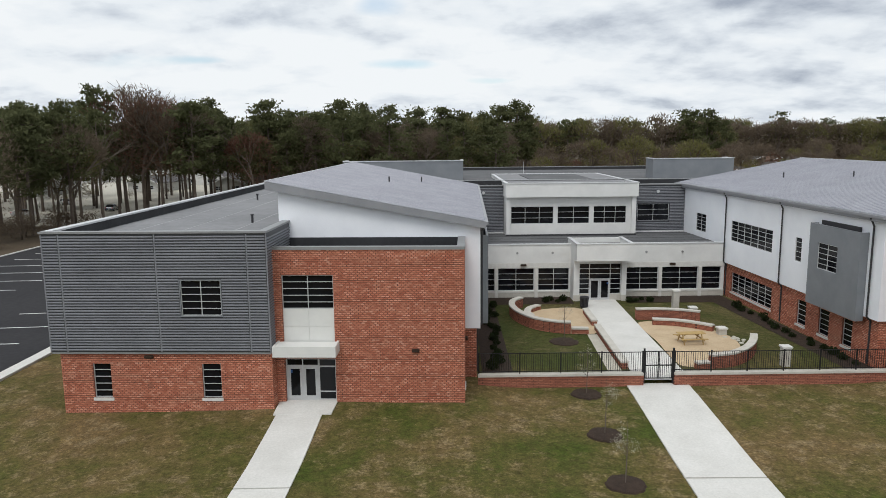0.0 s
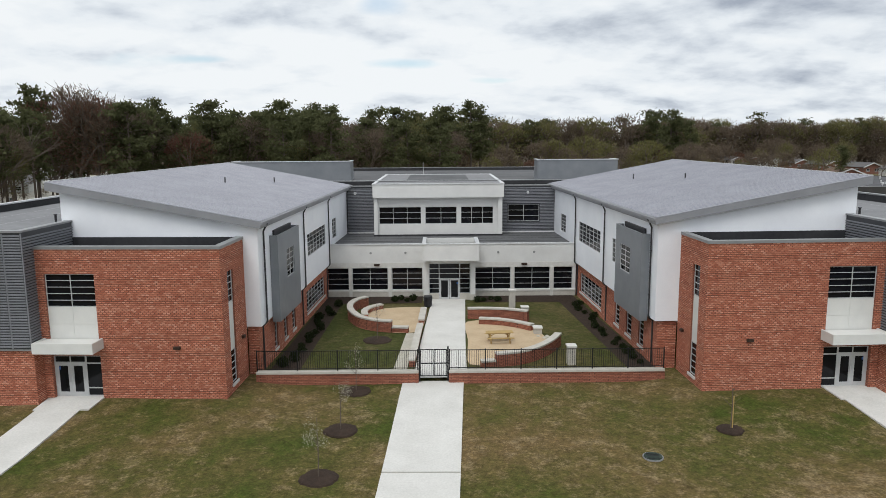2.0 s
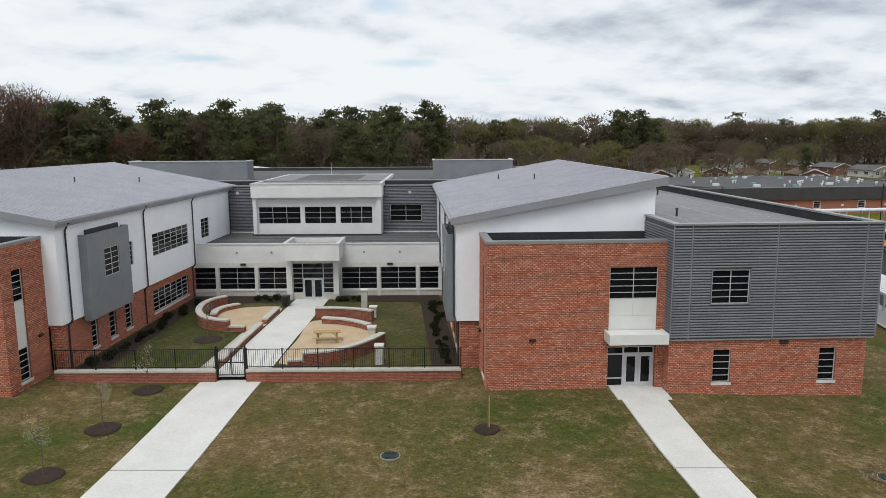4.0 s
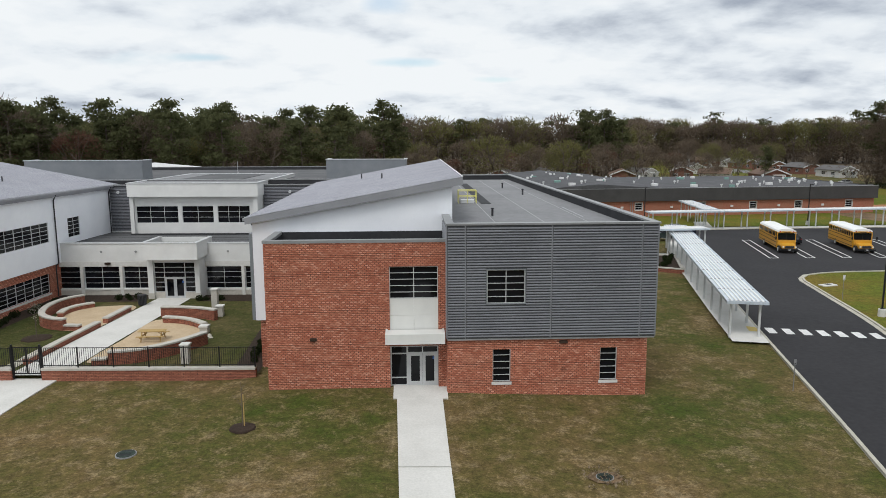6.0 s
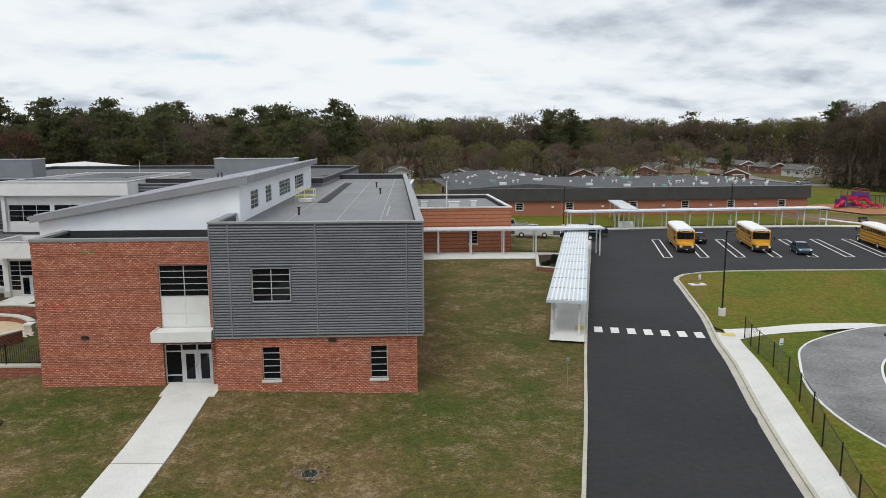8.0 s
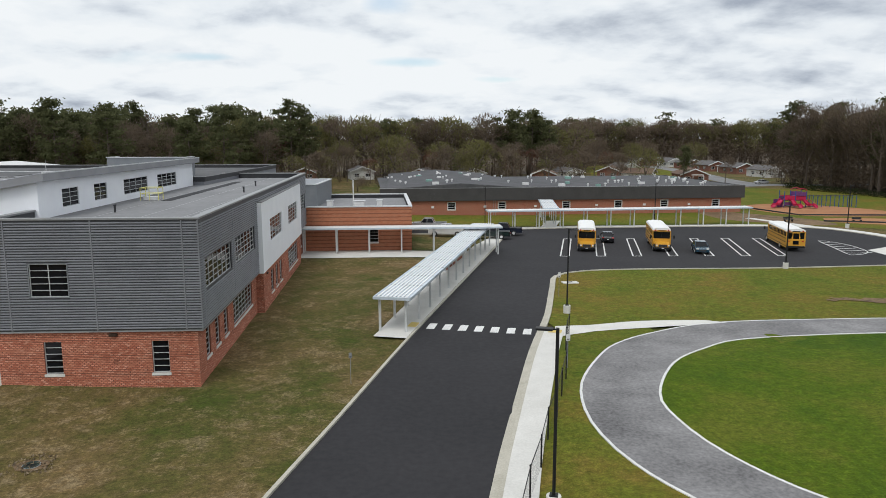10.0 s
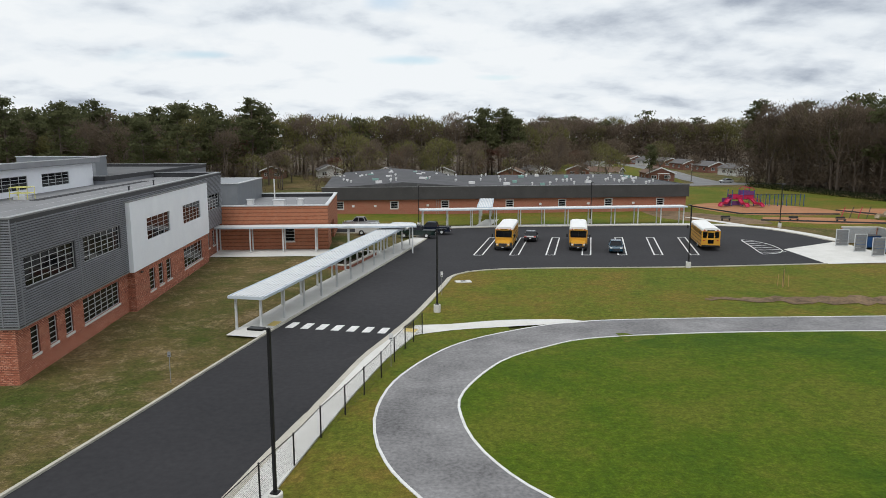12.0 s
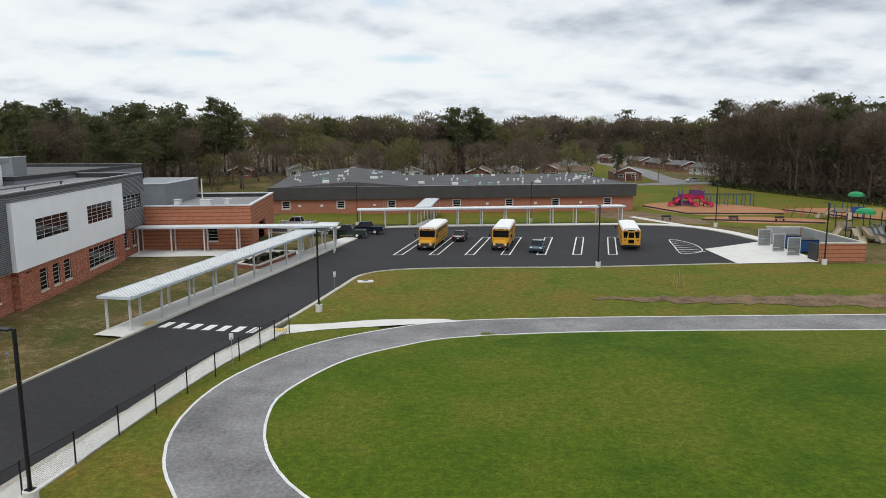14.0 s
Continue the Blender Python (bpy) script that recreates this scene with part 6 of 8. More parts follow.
def covered_walk(name, a, b, width, h, spans, label, sides=(0.0, 1.0), back_row=True):
    """A flat metal canopy on two rows of square posts, from a to b (its left edge line)."""
    a, b = Vector(a), Vector(b)
    d = (b - a)
    L = d.length
    turn = math.degrees(math.atan2(d.y, d.x))
    z = min(gz(a.x, a.y), gz(b.x, b.y))
    th = thing(name, label, "canopy", (a.x, a.y, z), turn, "covered walkways")
    part("deck", boxes((0, L, -width + 0.04, -0.04, h - 0.09, h - 0.03)), CANOPY, th)
    part("edge_beam", boxes((0, L, -0.04, 0.06, h - 0.20, h + 0.02)), CANOPY, th)
    part("edge_beam", boxes((0, L, -width - 0.06, -width + 0.04, h - 0.20, h + 0.02)), CANOPY, th)
    part("end_beam", boxes((-0.06, 0.0, -width - 0.06, 0.06, h - 0.20, h + 0.02)), CANOPY, th)
    part("end_beam", boxes((L, L + 0.06, -width - 0.06, 0.06, h - 0.20, h + 0.02)), CANOPY, th)
    n = 9
    for k in range(1, n):
        y = -width * k / n
        part("deck_rib", boxes((0.05, L - 0.05, y - 0.06, y + 0.06, h - 0.03, h + 0.05)), BUS_WHITE, th)
    for k in range(spans + 1):
        x = 0.45 + (L - 0.9) * k / spans
        for y in ((-0.35, -width + 0.45) if back_row else (-width / 2,)):
            part("post", bevelled(boxes((x - 0.085, x + 0.085, y - 0.085, y + 0.085, -0.3, h - 0.2)), 0.01, 1), STEEL, th)
        part("cross_beam", boxes((x - 0.06, x + 0.06, -width + 0.1, -0.1, h - 0.30, h - 0.095)), STEEL, th)
        part("deck_joint", boxes((x - 0.05, x + 0.05, -width + 0.06, -0.06, h - 0.03, h + 0.0)), FASCIA, th)
    return th


bus_walk = covered_walk("covered_walkway", (62.42, 51.35), (72.1, 98.2), 2.9, 3.2, 11, "long white metal canopy over the bus loading path")
covered_walk("covered_walkway", (75.6, 90.3), (49.2, 88.6), 2.5, 3.75, 6, "flat white metal canopy along the annex")
covered_walk("covered_walkway", (122.0, 121.2), (75.4, 115.6), 2.6, 3.2, 11, "long flat white canopy behind the bus lot")
covered_walk("covered_walkway", (85.0, 118.4), (86.4, 135.0), 2.6, 3.4, 3, "short white metal canopy to the old school door")
left = [(62.45, 50.1), (64.3, 60.0), (68.4, 80.0), (72.2, 97.0), (75.2, 106.0)]
right = [p for p in offset(ROAD_L, 0.21) if 48.9 < p[1] < 106.0 and p[0] < 77]
sheet("pavement", right + left[::-1], 0.155, CONCRETE, "pale concrete loading path beside the drive", "pavement")
sheet("pavement", [(48.8, 85.6), (69.5, 87.4), (71.6, 92.2), (63.1, 92.2), (49.0, 91.6)], 0.05, CONCRETE, "concrete path under the annex canopy", "pavement")
sheet("pavement", [(84.3, 117.6), (86.9, 117.6), (89.6, 128.6), (87.0, 128.6)], 0.05, CONCRETE, "concrete path to the old school door", "pavement")
pl = thing("brick_planter", "low brick planter with pale coping and brown shrubs", "planter", (65.5, 79.4, gz(66, 80)))
out = [(0.0, 0.0), (2.6, -1.4), (4.9, 8.6), (0.9, 8.2)]
for (xa, ya), (xb, yb) in zip(out, out[1:] + out[:1]):
    bm = bmesh.new()
    ribbon(bm, [(xa, ya), ((xa + xb) / 2, (ya + yb) / 2), (xb, yb)], -0.15, 0.15, -0.3, 0.42, lambda x, y: 0)
    part("side", bm, BRICK, pl)
    bm = bmesh.new()
    ribbon(bm, [(xa, ya), ((xa + xb) / 2, (ya + yb) / 2), (xb, yb)], -0.2, 0.2, 0.423, 0.54, lambda x, y: 0)
    part("coping", bm, STONE, pl, "pale stone coping")
bm = bmesh.new()
bm.faces.new([bm.verts.new((x, y, 0.36)) for x, y in out])
part("soil", bm, MULCH, pl)
for k in range(12):
    x, y = 66.6 + 0.22 * k + rnd.uniform(-0.6, 0.6), 80.0 + 0.6 * k
    ob = new("shrub", sa)
    ob.matrix_world = pose(x, y, gz(66, 80) + 0.34, 0, 0, rnd.uniform(0, 360)) @ Matrix.Diagonal((0.9, 0.9, 1.0, 1))
    tagged(ob, "small dark shrub in the brick planter", "shrub", "planter shrubs")

# ---- lamps, signs, fence ----


def lamp(x, y, h, heads, turn, label):
    z = gz(x, y)
    th = thing("street_lamp", label, "street lamp", (x, y, z), turn, "lot lamps")
    part("base", bevelled(tubes(((0, 0, -0.3), (0, 0, 0.75), 0.31, 0.31, 20)), 0.02, 1), CONCRETE, th, "round concrete base")
    part("foot_plate", boxes((-0.17, 0.17, -0.17, 0.17, 0.75, 0.80)), BLACK, th)
    part("pole", bevelled(boxes((-0.065, 0.065, -0.065, 0.065, 0.8, h)), 0.01, 1), BLACK, th)
    for s in heads:
        hd = part("head", bevelled(boxes((min(0, s * 0.2), max(0, s * 0.2), -0.03, 0.03, h - 0.1, h - 0.03), (min(s * 0.18, s * 0.85), max(s * 0.18, s * 0.85), -0.17, 0.17, h - 0.11, h - 0.02)), 0.012, 1), BLACK, th)
        part("lens", boxes((min(s * 0.3, s * 0.8), max(s * 0.3, s * 0.8), -0.13, 0.13, h - 0.125, h - 0.112)), LAMP_CLEAR, hd)
    return th


lamp(72.28, 24.5, 7.75, (1,), 166, "black square lamp post on a round concrete base")
lamp(78.65, 58.2, 7.5, (-1,), 166, "black square lamp post on a round concrete base")
lamp(108.3, 80.1, 7.5, (1,), 90, "black square lamp post on a round concrete base")
lamp(136.2, 81.6, 7.6, (1,), 90, "black square lamp post on a round concrete base")
lamp(136.5, 117.2, 7.3, (1,), -90, "black square lamp post by the playground")
lamp(105.6, 123.6, 7.3, (1,), -90, "black square lamp post behind the bus lot")
lamp(75.0, 118.2, 7.3, (1,), -90, "black square lamp post behind the bus lot")


def sign(x, y, h, w, hh, turn, red, face=PLATE):
    th = thing("road_sign", "small white road sign with red mark on a thin post" if red else "small white road sign on a thin post", "road sign", (x, y, gz(x, y)), turn, "road signs")
    part("post", boxes((-0.018, 0.018, -0.018, 0.018, -0.2, h)), CAP, th)
    f = part("plate", boxes((-w / 2, w / 2, -0.032, -0.022, h - hh, h)), face, th)
    if red:
        part("mark", boxes((-w * 0.3, w * 0.3, -0.036, -0.033, h - hh * 0.55, h - hh * 0.2)), LAMP_RED, f, "red mark")
    part("bar", boxes((-w * 0.3, w * 0.3, -0.036, -0.033, h - hh * 0.85, h - hh * 0.7)), DARK_TRIM_AND_SHADE, f, "dark bar of small writing")


sign(79.05, 65.0, 2.45, 0.24, 0.5, 8, False)
sign(75.8, 41.6, 2.3, 0.28, 0.42, 14, False)
sign(62.05, 40.0, 2.0, 0.2, 0.34, 14, False, CAP)

inlet = thing("drain_inlet", "pale concrete kerb inlet with a dark slot", "drain", (80.7, 71.6, gz(80.7, 71.6)), 12)
part("slab", bevelled(boxes((-0.2, 1.5, -0.45, 0.45, -0.1, 0.17)), 0.02, 1), CONCRETE, inlet)
part("slot", boxes((0.35, 0.95, -0.25, 0.25, 0.17, 0.176)), BLACK, inlet, "dark iron grating")

fence = thing("chain_link_fence", "black chain-link fence with slim posts along the footpath", "fence")
FL = [(67.22, 7.3), (67.97, 10.3), (68.67, 13.3), (69.32, 16.3), (70.02, 19.3), (70.72, 22.3), (71.42, 25.3), (72.28, 28.18), (73.02, 31.12), (73.89, 33.75), (74.61, 36.58), (75.35, 39.47), (75.94, 42.72), (76.48, 46.1), (76.97, 48.48), (77.55, 50.9)]
for x, y in FL:
    z = gz(x, y)
    part("post", tubes(((x, y, z - 0.3), (x, y, z + 1.72), 0.04, 0.04, 8), ((x, y, z + 1.72), (x, y, z + 1.76), 0.05, 0.03, 8)), BLACK, fence)
for (xa, ya), (xb, yb) in zip(FL, FL[1:]):
    za, zb = gz(xa, ya), gz(xb, yb)
    part("rail", tubes(((xa, ya, za + 1.67), (xb, yb, zb + 1.67), 0.022, 0.022, 6)), BLACK, fence)
verts, faces = [], []
for (xa, ya), (xb, yb) in zip(FL, FL[1:]):
    a, b = Vector((xa, ya, gz(xa, ya))), Vector((xb, yb, gz(xb, yb)))
    L_ = (b - a).length
    n = int(L_ / 0.085)
    nrm = Vector((-(b - a).y, (b - a).x, 0)).normalized()
    for s in (-1, 1):
        for k in range(-17, n + 17):
            u0, u1, z0, z1 = k / n, (k + s * 16) / n, 0.06, 1.66
            lo, hi = max(min(u0, u1), 0), min(max(u0, u1), 1)
            if hi <= lo:
                continue
            p = [a.lerp(b, t) + Vector((0, 0, z0 + (z1 - z0) * (t - u0) / (u1 - u0))) for t in (lo, hi)]
            w = Vector((0, 0, 0.006))
            i = len(verts)
            verts += [p[0] - w, p[1] - w, p[1] + w, p[0] + w]
            faces.append((i, i + 1, i + 2, i + 3))
me = bpy.data.meshes.new("mesh_wire")
me.from_pydata(verts, [], faces)
me.materials.append(BLACK)
wire = new("mesh_wire", me)
wire.parent = fence
wire["kind"] = "stuff"

# ---- vehicles ----


def wheel(parent, x, y, r, w):
    t = part("wheel", bevelled(tubes(((x - w / 2, y, r), (x + w / 2, y, r), r, r, 20)), 0.02, 1), RUBBER, parent, "black tyre")
    part("rim", tubes(((x - w / 2 - 0.012, y, r), (x + w / 2 + 0.012, y, r), r * 0.55, r * 0.55, 16)), STEEL, t, "pale steel rim")


def school_bus(x, y, turn):
    """A conventional school bus. Local y runs from the nose (0) to the tail."""
    th = thing("school_bus", "yellow school bus with white roof and black rub rails", "bus", (x, y, gz(x, y) + 0.03), turn, "school buses")
    W, L0, L1 = 1.22, 1.75, 11.2
    bm = boxes((-W, W, L0, L1, 0.55, 2.02))
    box(bm, -W, W, L0, L1, 2.62, 2.74)
    for k in range(13):
        yy = L0 + 0.9 + k * (L1 - L0 - 1.0) / 12
        for s in (-1, 1):
            box(bm, s * W, s * (W - 0.06), yy - 0.045, yy + 0.045, 2.02, 2.62)
    for s in (-1, 1):
        box(bm, s * W, s * (W - 0.10), L0, L0 + 0.12, 2.02, 2.62)
        box(bm, s * W, s * (W - 0.16), L1 - 0.1, L1, 2.02, 2.62)
    part("body", bm, BUS_YELLOW, th)
    part("interior", boxes((-W + 0.3, W - 0.3, L0 + 0.5, L1 - 0.3, 2.0, 2.4)), BLACK, th, "dark seats inside")
    bm = bmesh.new()
    prof = [(-W, 2.74), (-W * 0.93, 2.95), (-W * 0.70, 3.08), (0, 3.13), (W * 0.70, 3.08), (W * 0.93, 2.95), (W, 2.74)]
    a = [bm.verts.new((px, L0 - 0.02, z)) for px, z in prof]
    b = [bm.verts.new((px, L1, z)) for px, z in prof]
    for k in range(6):
        bm.faces.new((a[k], a[k + 1], b[k + 1], b[k]))
    bm.faces.new(a[::-1]), bm.faces.new(b)
    part("roof", bm, BUS_WHITE, th, "white roof")
    bm = boxes((-1.0, 1.0, 0.1, L0, 0.62, 1.28))
    for v in bm.verts:
        if v.co.z > 1 and v.co.y < 1:
            v.co.z = 1.12
        if v.co.y < 1:
            v.co.x *= 0.88
    part("bonnet", bevelled(bm, 0.10, 3), BUS_YELLOW, th)
    part("cowl", boxes((-1.12, 1.12, L0 - 0.25, L0, 1.0, 1.62)), BUS_YELLOW, th)
    part("grille", boxes((-0.55, 0.55, 0.04, 0.1, 0.72, 1.05)), DARK_TRIM_AND_SHADE, th, "dark grille")
    part("bumper", bevelled(boxes((-1.12, 1.12, -0.08, 0.12, 0.42, 0.66)), 0.03, 1), BLACK, th, "black bumper")
    part("bumper", bevelled(boxes((-1.18, 1.18, L1, L1 + 0.16, 0.5, 0.78)), 0.03, 1), BLACK, th, "black bumper")
    ws_ = part("windscreen", boxes((-1.08, 1.08, L0 - 0.03, L0 + 0.005, 1.66, 2.52)), GLASS, th, "wide windscreen")
    part("pillar", boxes((-0.03, 0.03, L0 - 0.045, L0 - 0.031, 1.66, 2.52)), BLACK, ws_)
    part("sign_box", boxes((-0.62, 0.62, L0 - 0.05, L0 - 0.022, 2.60, 2.82)), BUS_YELLOW, th)
    part("sign_bar", boxes((-0.45, 0.45, L0 - 0.056, L0 - 0.051, 2.66, 2.76)), BLACK, th, "dark bar of writing")
    for s in (-1, 1):
        for k in range(12):
            y0 = L0 + 0.95 + k * (L1 - L0 - 1.0) / 12
            y1 = L0 + 0.85 + (k + 1) * (L1 - L0 - 1.0) / 12
            part("side_window", boxes((s * (W - 0.045), s * (W - 0.02), y0, y1, 2.03, 2.61)), GLASS, th)
        for z in (0.75, 1.25, 1.75):
            part("rub_rail", boxes((s * W, s * (W + 0.025), L0 + 0.1, L1 - 0.05, z, z + 0.07)), BLACK, th)
        part("headlight", tubes(((s * 0.78, 0.06, 0.9), (s * 0.78, 0.12, 0.9), 0.12, 0.12, 12)), LAMP_CLEAR, th)
        part("amber_lamp", tubes(((s * 0.85, L0 - 0.07, 2.78), (s * 0.85, L0 - 0.02, 2.78), 0.09, 0.09, 12)), LAMP_RED, th)
        m = part("mirror", bevelled(boxes((s * 1.42, s * 1.62, 1.0, 1.1, 1.75, 2.2)), 0.02, 1), BLACK, th)
        part("mirror_arm", tubes(((s * 1.15, L0 - 0.05, 2.0), (s * 1.5, 1.05, 2.0), 0.02, 0.02, 6)), BLACK, m)
        part("rear_window", boxes((s * 0.55, s * 1.02, L1 + 0.002, L1 + 0.012, 1.75, 2.5)), GLASS, th)
        part("tail_lamp", boxes((s * 0.75, s * 1.0, L1 + 0.002, L1 + 0.03, 1.35, 1.5)), LAMP_RED, th, "red tail lamp")
        part("tail_lamp", tubes(((s * 0.85, L1, 2.8), (s * 0.85, L1 + 0.05, 2.8), 0.1, 0.1, 12)), LAMP_RED, th, "red flashing lamp")
        wheel(th, s * 1.05, 1.05, 0.48, 0.28)
        wheel(th, s * 1.0, 8.2, 0.48, 0.45)
    d = part("emergency_door", boxes((-0.46, 0.46, L1 + 0.002, L1 + 0.02, 0.85, 2.6)), BUS_YELLOW, th)
    part("door_window", boxes((-0.38, 0.38, L1 + 0.021, L1 + 0.03, 1.75, 2.5)), GLASS, d)
    part("door_window", boxes((-0.38, 0.38, L1 + 0.021, L1 + 0.03, 0.98, 1.5)), GLASS, d)
    part("sign_bar", boxes((-0.5, 0.5, L1 + 0.002, L1 + 0.012, 2.70, 2.82)), BLACK, th, "dark bar of writing")
    part("number_plate", boxes((-0.15, 0.15, -0.1, -0.085, 0.48, 0.6)), PLATE, th)
    return th


school_bus(87.25, 92.4, -10.5)
school_bus(97.45, 92.1, -10.5)
bus = school_bus(117.5, 103.4, 169.5)


def car(name, x, y, turn, paint, label, prof, cabin, W, Lc, wheels, wr, group="parked cars", bed=None):
    """A car from its side profile (y, z), nose at y=0: bevelled body shell, glasshouse, roof, wheels, lamps."""
    th = thing(name, label, "car" if name != "pickup_truck" else "truck", (x, y, gz(x, y) + 0.03), turn, group)
    bm = bmesh.new()
    rows = []
    for s, pin in ((-1, 0.94), (-1, 1.0), (1, 1.0), (1, 0.94)):
        rows.append([bm.verts.new((s * W * (1.0 if abs(s * pin) == 1 else 1) * pin, py, pz if pin == 1.0 else pz - 0.0)) for py, pz in prof])
    for a, b in zip(rows, rows[1:]):
        for k in range(len(prof)):
            j = (k + 1) % len(prof)
            bm.faces.new((a[k], a[j], b[j], b[k]))
    bm.faces.new(rows[0]), bm.faces.new(rows[-1][::-1])
    bmesh.ops.remove_doubles(bm, verts=bm.verts[:], dist=0.001)
    body = part("body", bevelled(bm, 0.05, 2), paint, th)
    bm = bmesh.new()
    lo = [(-W * 0.93, cabin[0]), (W * 0.93, cabin[0]), (W * 0.93, cabin[3]), (-W * 0.93, cabin[3])]
    hi = [(-W * 0.74, cabin[1]), (W * 0.74, cabin[1]), (W * 0.74, cabin[2]), (-W * 0.74, cabin[2])]
    zl, zh = cabin[4], cabin[5]
    v0 = [bm.verts.new((px, py, zl)) for px, py in lo]
    v1 = [bm.verts.new((px, py, zh)) for px, py in hi]
    bm.faces.new(v0[::-1]), bm.faces.new(v1)
    for k in range(4):
        bm.faces.new((v0[k], v0[(k + 1) % 4], v1[(k + 1) % 4], v1[k]))
    part("glasshouse", bm, GLASS, th, "dark glazed cabin")
    part("roof", bevelled(boxes((-W * 0.76, W * 0.76, cabin[1] - 0.03, cabin[2] + 0.03, zh - 0.005, zh + 0.06)), 0.03, 2), paint, th)
    for s in (-1, 1):
        for a, b in ((lo[0], hi[0]), (lo[3], hi[3])):
            part("pillar", tubes(((s * abs(a[0]), a[1], zl), (s * abs(b[0]), b[1], zh), 0.04, 0.04, 6)), paint, th)
        ym = (cabin[0] + cabin[3]) / 2
        part("pillar", tubes(((s * W * 0.935, ym, zl), (s * W * 0.745, ym, zh), 0.035, 0.035, 6)), paint, th)
        for wy in wheels:
            wheel(th, s * (W - 0.1), wy, wr, 0.22)
        part("headlight", boxes((s * W * 0.55, s * W * 0.88, 0.0, 0.10, prof[1][1] + 0.06, prof[1][1] + 0.2)), LAMP_CLEAR, th)
        part("tail_lamp", boxes((s * W * 0.6, s * W * 0.92, Lc - 0.08, Lc + 0.01, 0.75, 0.9)), LAMP_RED, th, "red tail lamp")
        part("mirror", bevelled(boxes((s * W * 0.98, s * (W * 0.98 + 0.18), cabin[0] + 0.35, cabin[0] + 0.47, zl - 0.02, zl + 0.13)), 0.02, 1), paint, th)
    part("number_plate", boxes((-0.15, 0.15, Lc, Lc + 0.012, 0.5, 0.62)), PLATE, th)
    part("grille", boxes((-W * 0.5, W * 0.5, -0.012, 0.05, 0.42, 0.62)), DARK_TRIM_AND_SHADE, th, "dark grille")
    if bed:
        part("cargo_bed", boxes((-W * 0.85, W * 0.85, bed[0], bed[1], bed[2], bed[2] + 0.012)), BLACK, th, "dark open cargo bed")
    return th


SEDAN = [(0.0, 0.3), (0.0, 0.62), (0.25, 0.74), (1.35, 0.90), (3.75, 0.95), (4.55, 0.93), (4.65, 0.75), (4.65, 0.3)]
SEDAN_CAB = (1.2, 2.0, 3.3, 4.25, 0.9, 1.40)
TRUCK = [(0.0, 0.45), (0.0, 0.95), (0.2, 1.10), (1.6, 1.18), (5.75, 1.18), (5.8, 0.5)]
TRUCK_CAB = (1.5, 2.1, 3.5, 3.85, 1.15, 1.85)
car("sedan_car", 102.15, 90.2, -12, car_paint("dark_blue_paint", (0.014, 0.055, 0.09)), "dark blue sedan parked in the bus lot", SEDAN, SEDAN_CAB, 0.9, 4.65, (0.9, 3.7), 0.33)
car("sedan_car", 92.75, 104.9, 170, car_paint("black_paint", (0.010, 0.010, 0.013)), "black sedan parked between two buses", SEDAN, SEDAN_CAB, 0.9, 4.65, (0.9, 3.7), 0.33)
car("pickup_truck", 72.3, 105.4, -98, car_paint("dark_green_paint", (0.006, 0.02, 0.018)), "dark green pickup truck beside the canopy end", TRUCK, TRUCK_CAB, 0.98, 5.8, (1.0, 4.5), 0.4, bed=(3.95, 5.6, 1.175))
car("pickup_truck", 74.6, 109.8, -98, car_paint("navy_paint", (0.010, 0.016, 0.034)), "dark navy pickup truck", TRUCK, TRUCK_CAB, 0.98, 5.8, (1.0, 4.5), 0.4, bed=(3.95, 5.6, 1.175))
car("pickup_truck", 65.6, 107.2, -95, car_paint("white_paint", (0.72, 0.72, 0.72)), "white pickup truck parked behind the annex", TRUCK, TRUCK_CAB, 0.98, 5.8, (1.0, 4.5), 0.4, bed=(3.95, 5.6, 1.175))
car("pickup_truck", 62.6, 114.6, -95, car_paint("silver_paint", (0.5, 0.5, 0.5)), "silver pickup truck parked behind the annex", TRUCK, TRUCK_CAB, 0.98, 5.8, (1.0, 4.5), 0.4, bed=(3.95, 5.6, 1.175))
car("sedan_car", 169.0, 227.6, -70, car_paint("pale_paint", (0.55, 0.56, 0.57)), "pale car parked on the far street", SEDAN, SEDAN_CAB, 0.9, 4.65, (0.9, 3.7), 0.33)

# ---- refuse enclosure ----
enc = thing("refuse_enclosure", "brick-walled refuse enclosure with pale coping and grey gates", "enclosure", (0, 0, gz(137, 90)))
COR = [(136.6, 83.6), (142.3, 83.7), (142.0, 98.9), (136.9, 99.2)]
for (xa, ya), (xb, yb) in zip(COR, COR[1:]):
    bm = bmesh.new()
    ribbon(bm, [(xa, ya), ((xa + xb) / 2, (ya + yb) / 2), (xb, yb)], -0.12, 0.12, -0.3, 2.3, lambda x, y: 0)
    part("wall", bm, BRICK_BANDED, enc)
    bm = bmesh.new()
    ribbon(bm, [(xa, ya), ((xa + xb) / 2, (ya + yb) / 2), (xb, yb)], -0.17, 0.17, 2.303, 2.45, lambda x, y: 0)
    part("coping", bm, STONE, enc, "pale stone coping")
BLOCK_GREY = varied("grey_block_lining", (0.27, 0.28, 0.28), (0.36, 0.37, 0.37), 0.8, 9, 0.85, bump=0.2)
for pts in ([(137.03, 83.9), (142.0, 83.9)], [(142.14, 83.9), (141.86, 98.7)], [(141.7, 98.75), (136.95, 99.0)]):
    (xa, ya), (xb, yb) = pts
    for k in range(11):
        bm = bmesh.new()
        ribbon(bm, [(xa, ya), ((xa + xb) / 2, (ya + yb) / 2), (xb, yb)], -0.03, 0.03, 0.06 + 0.203 * k, 0.25 + 0.203 * k, lambda x, y: 0)
        part("block_course", bm, BLOCK_GREY, enc, "grey block lining")
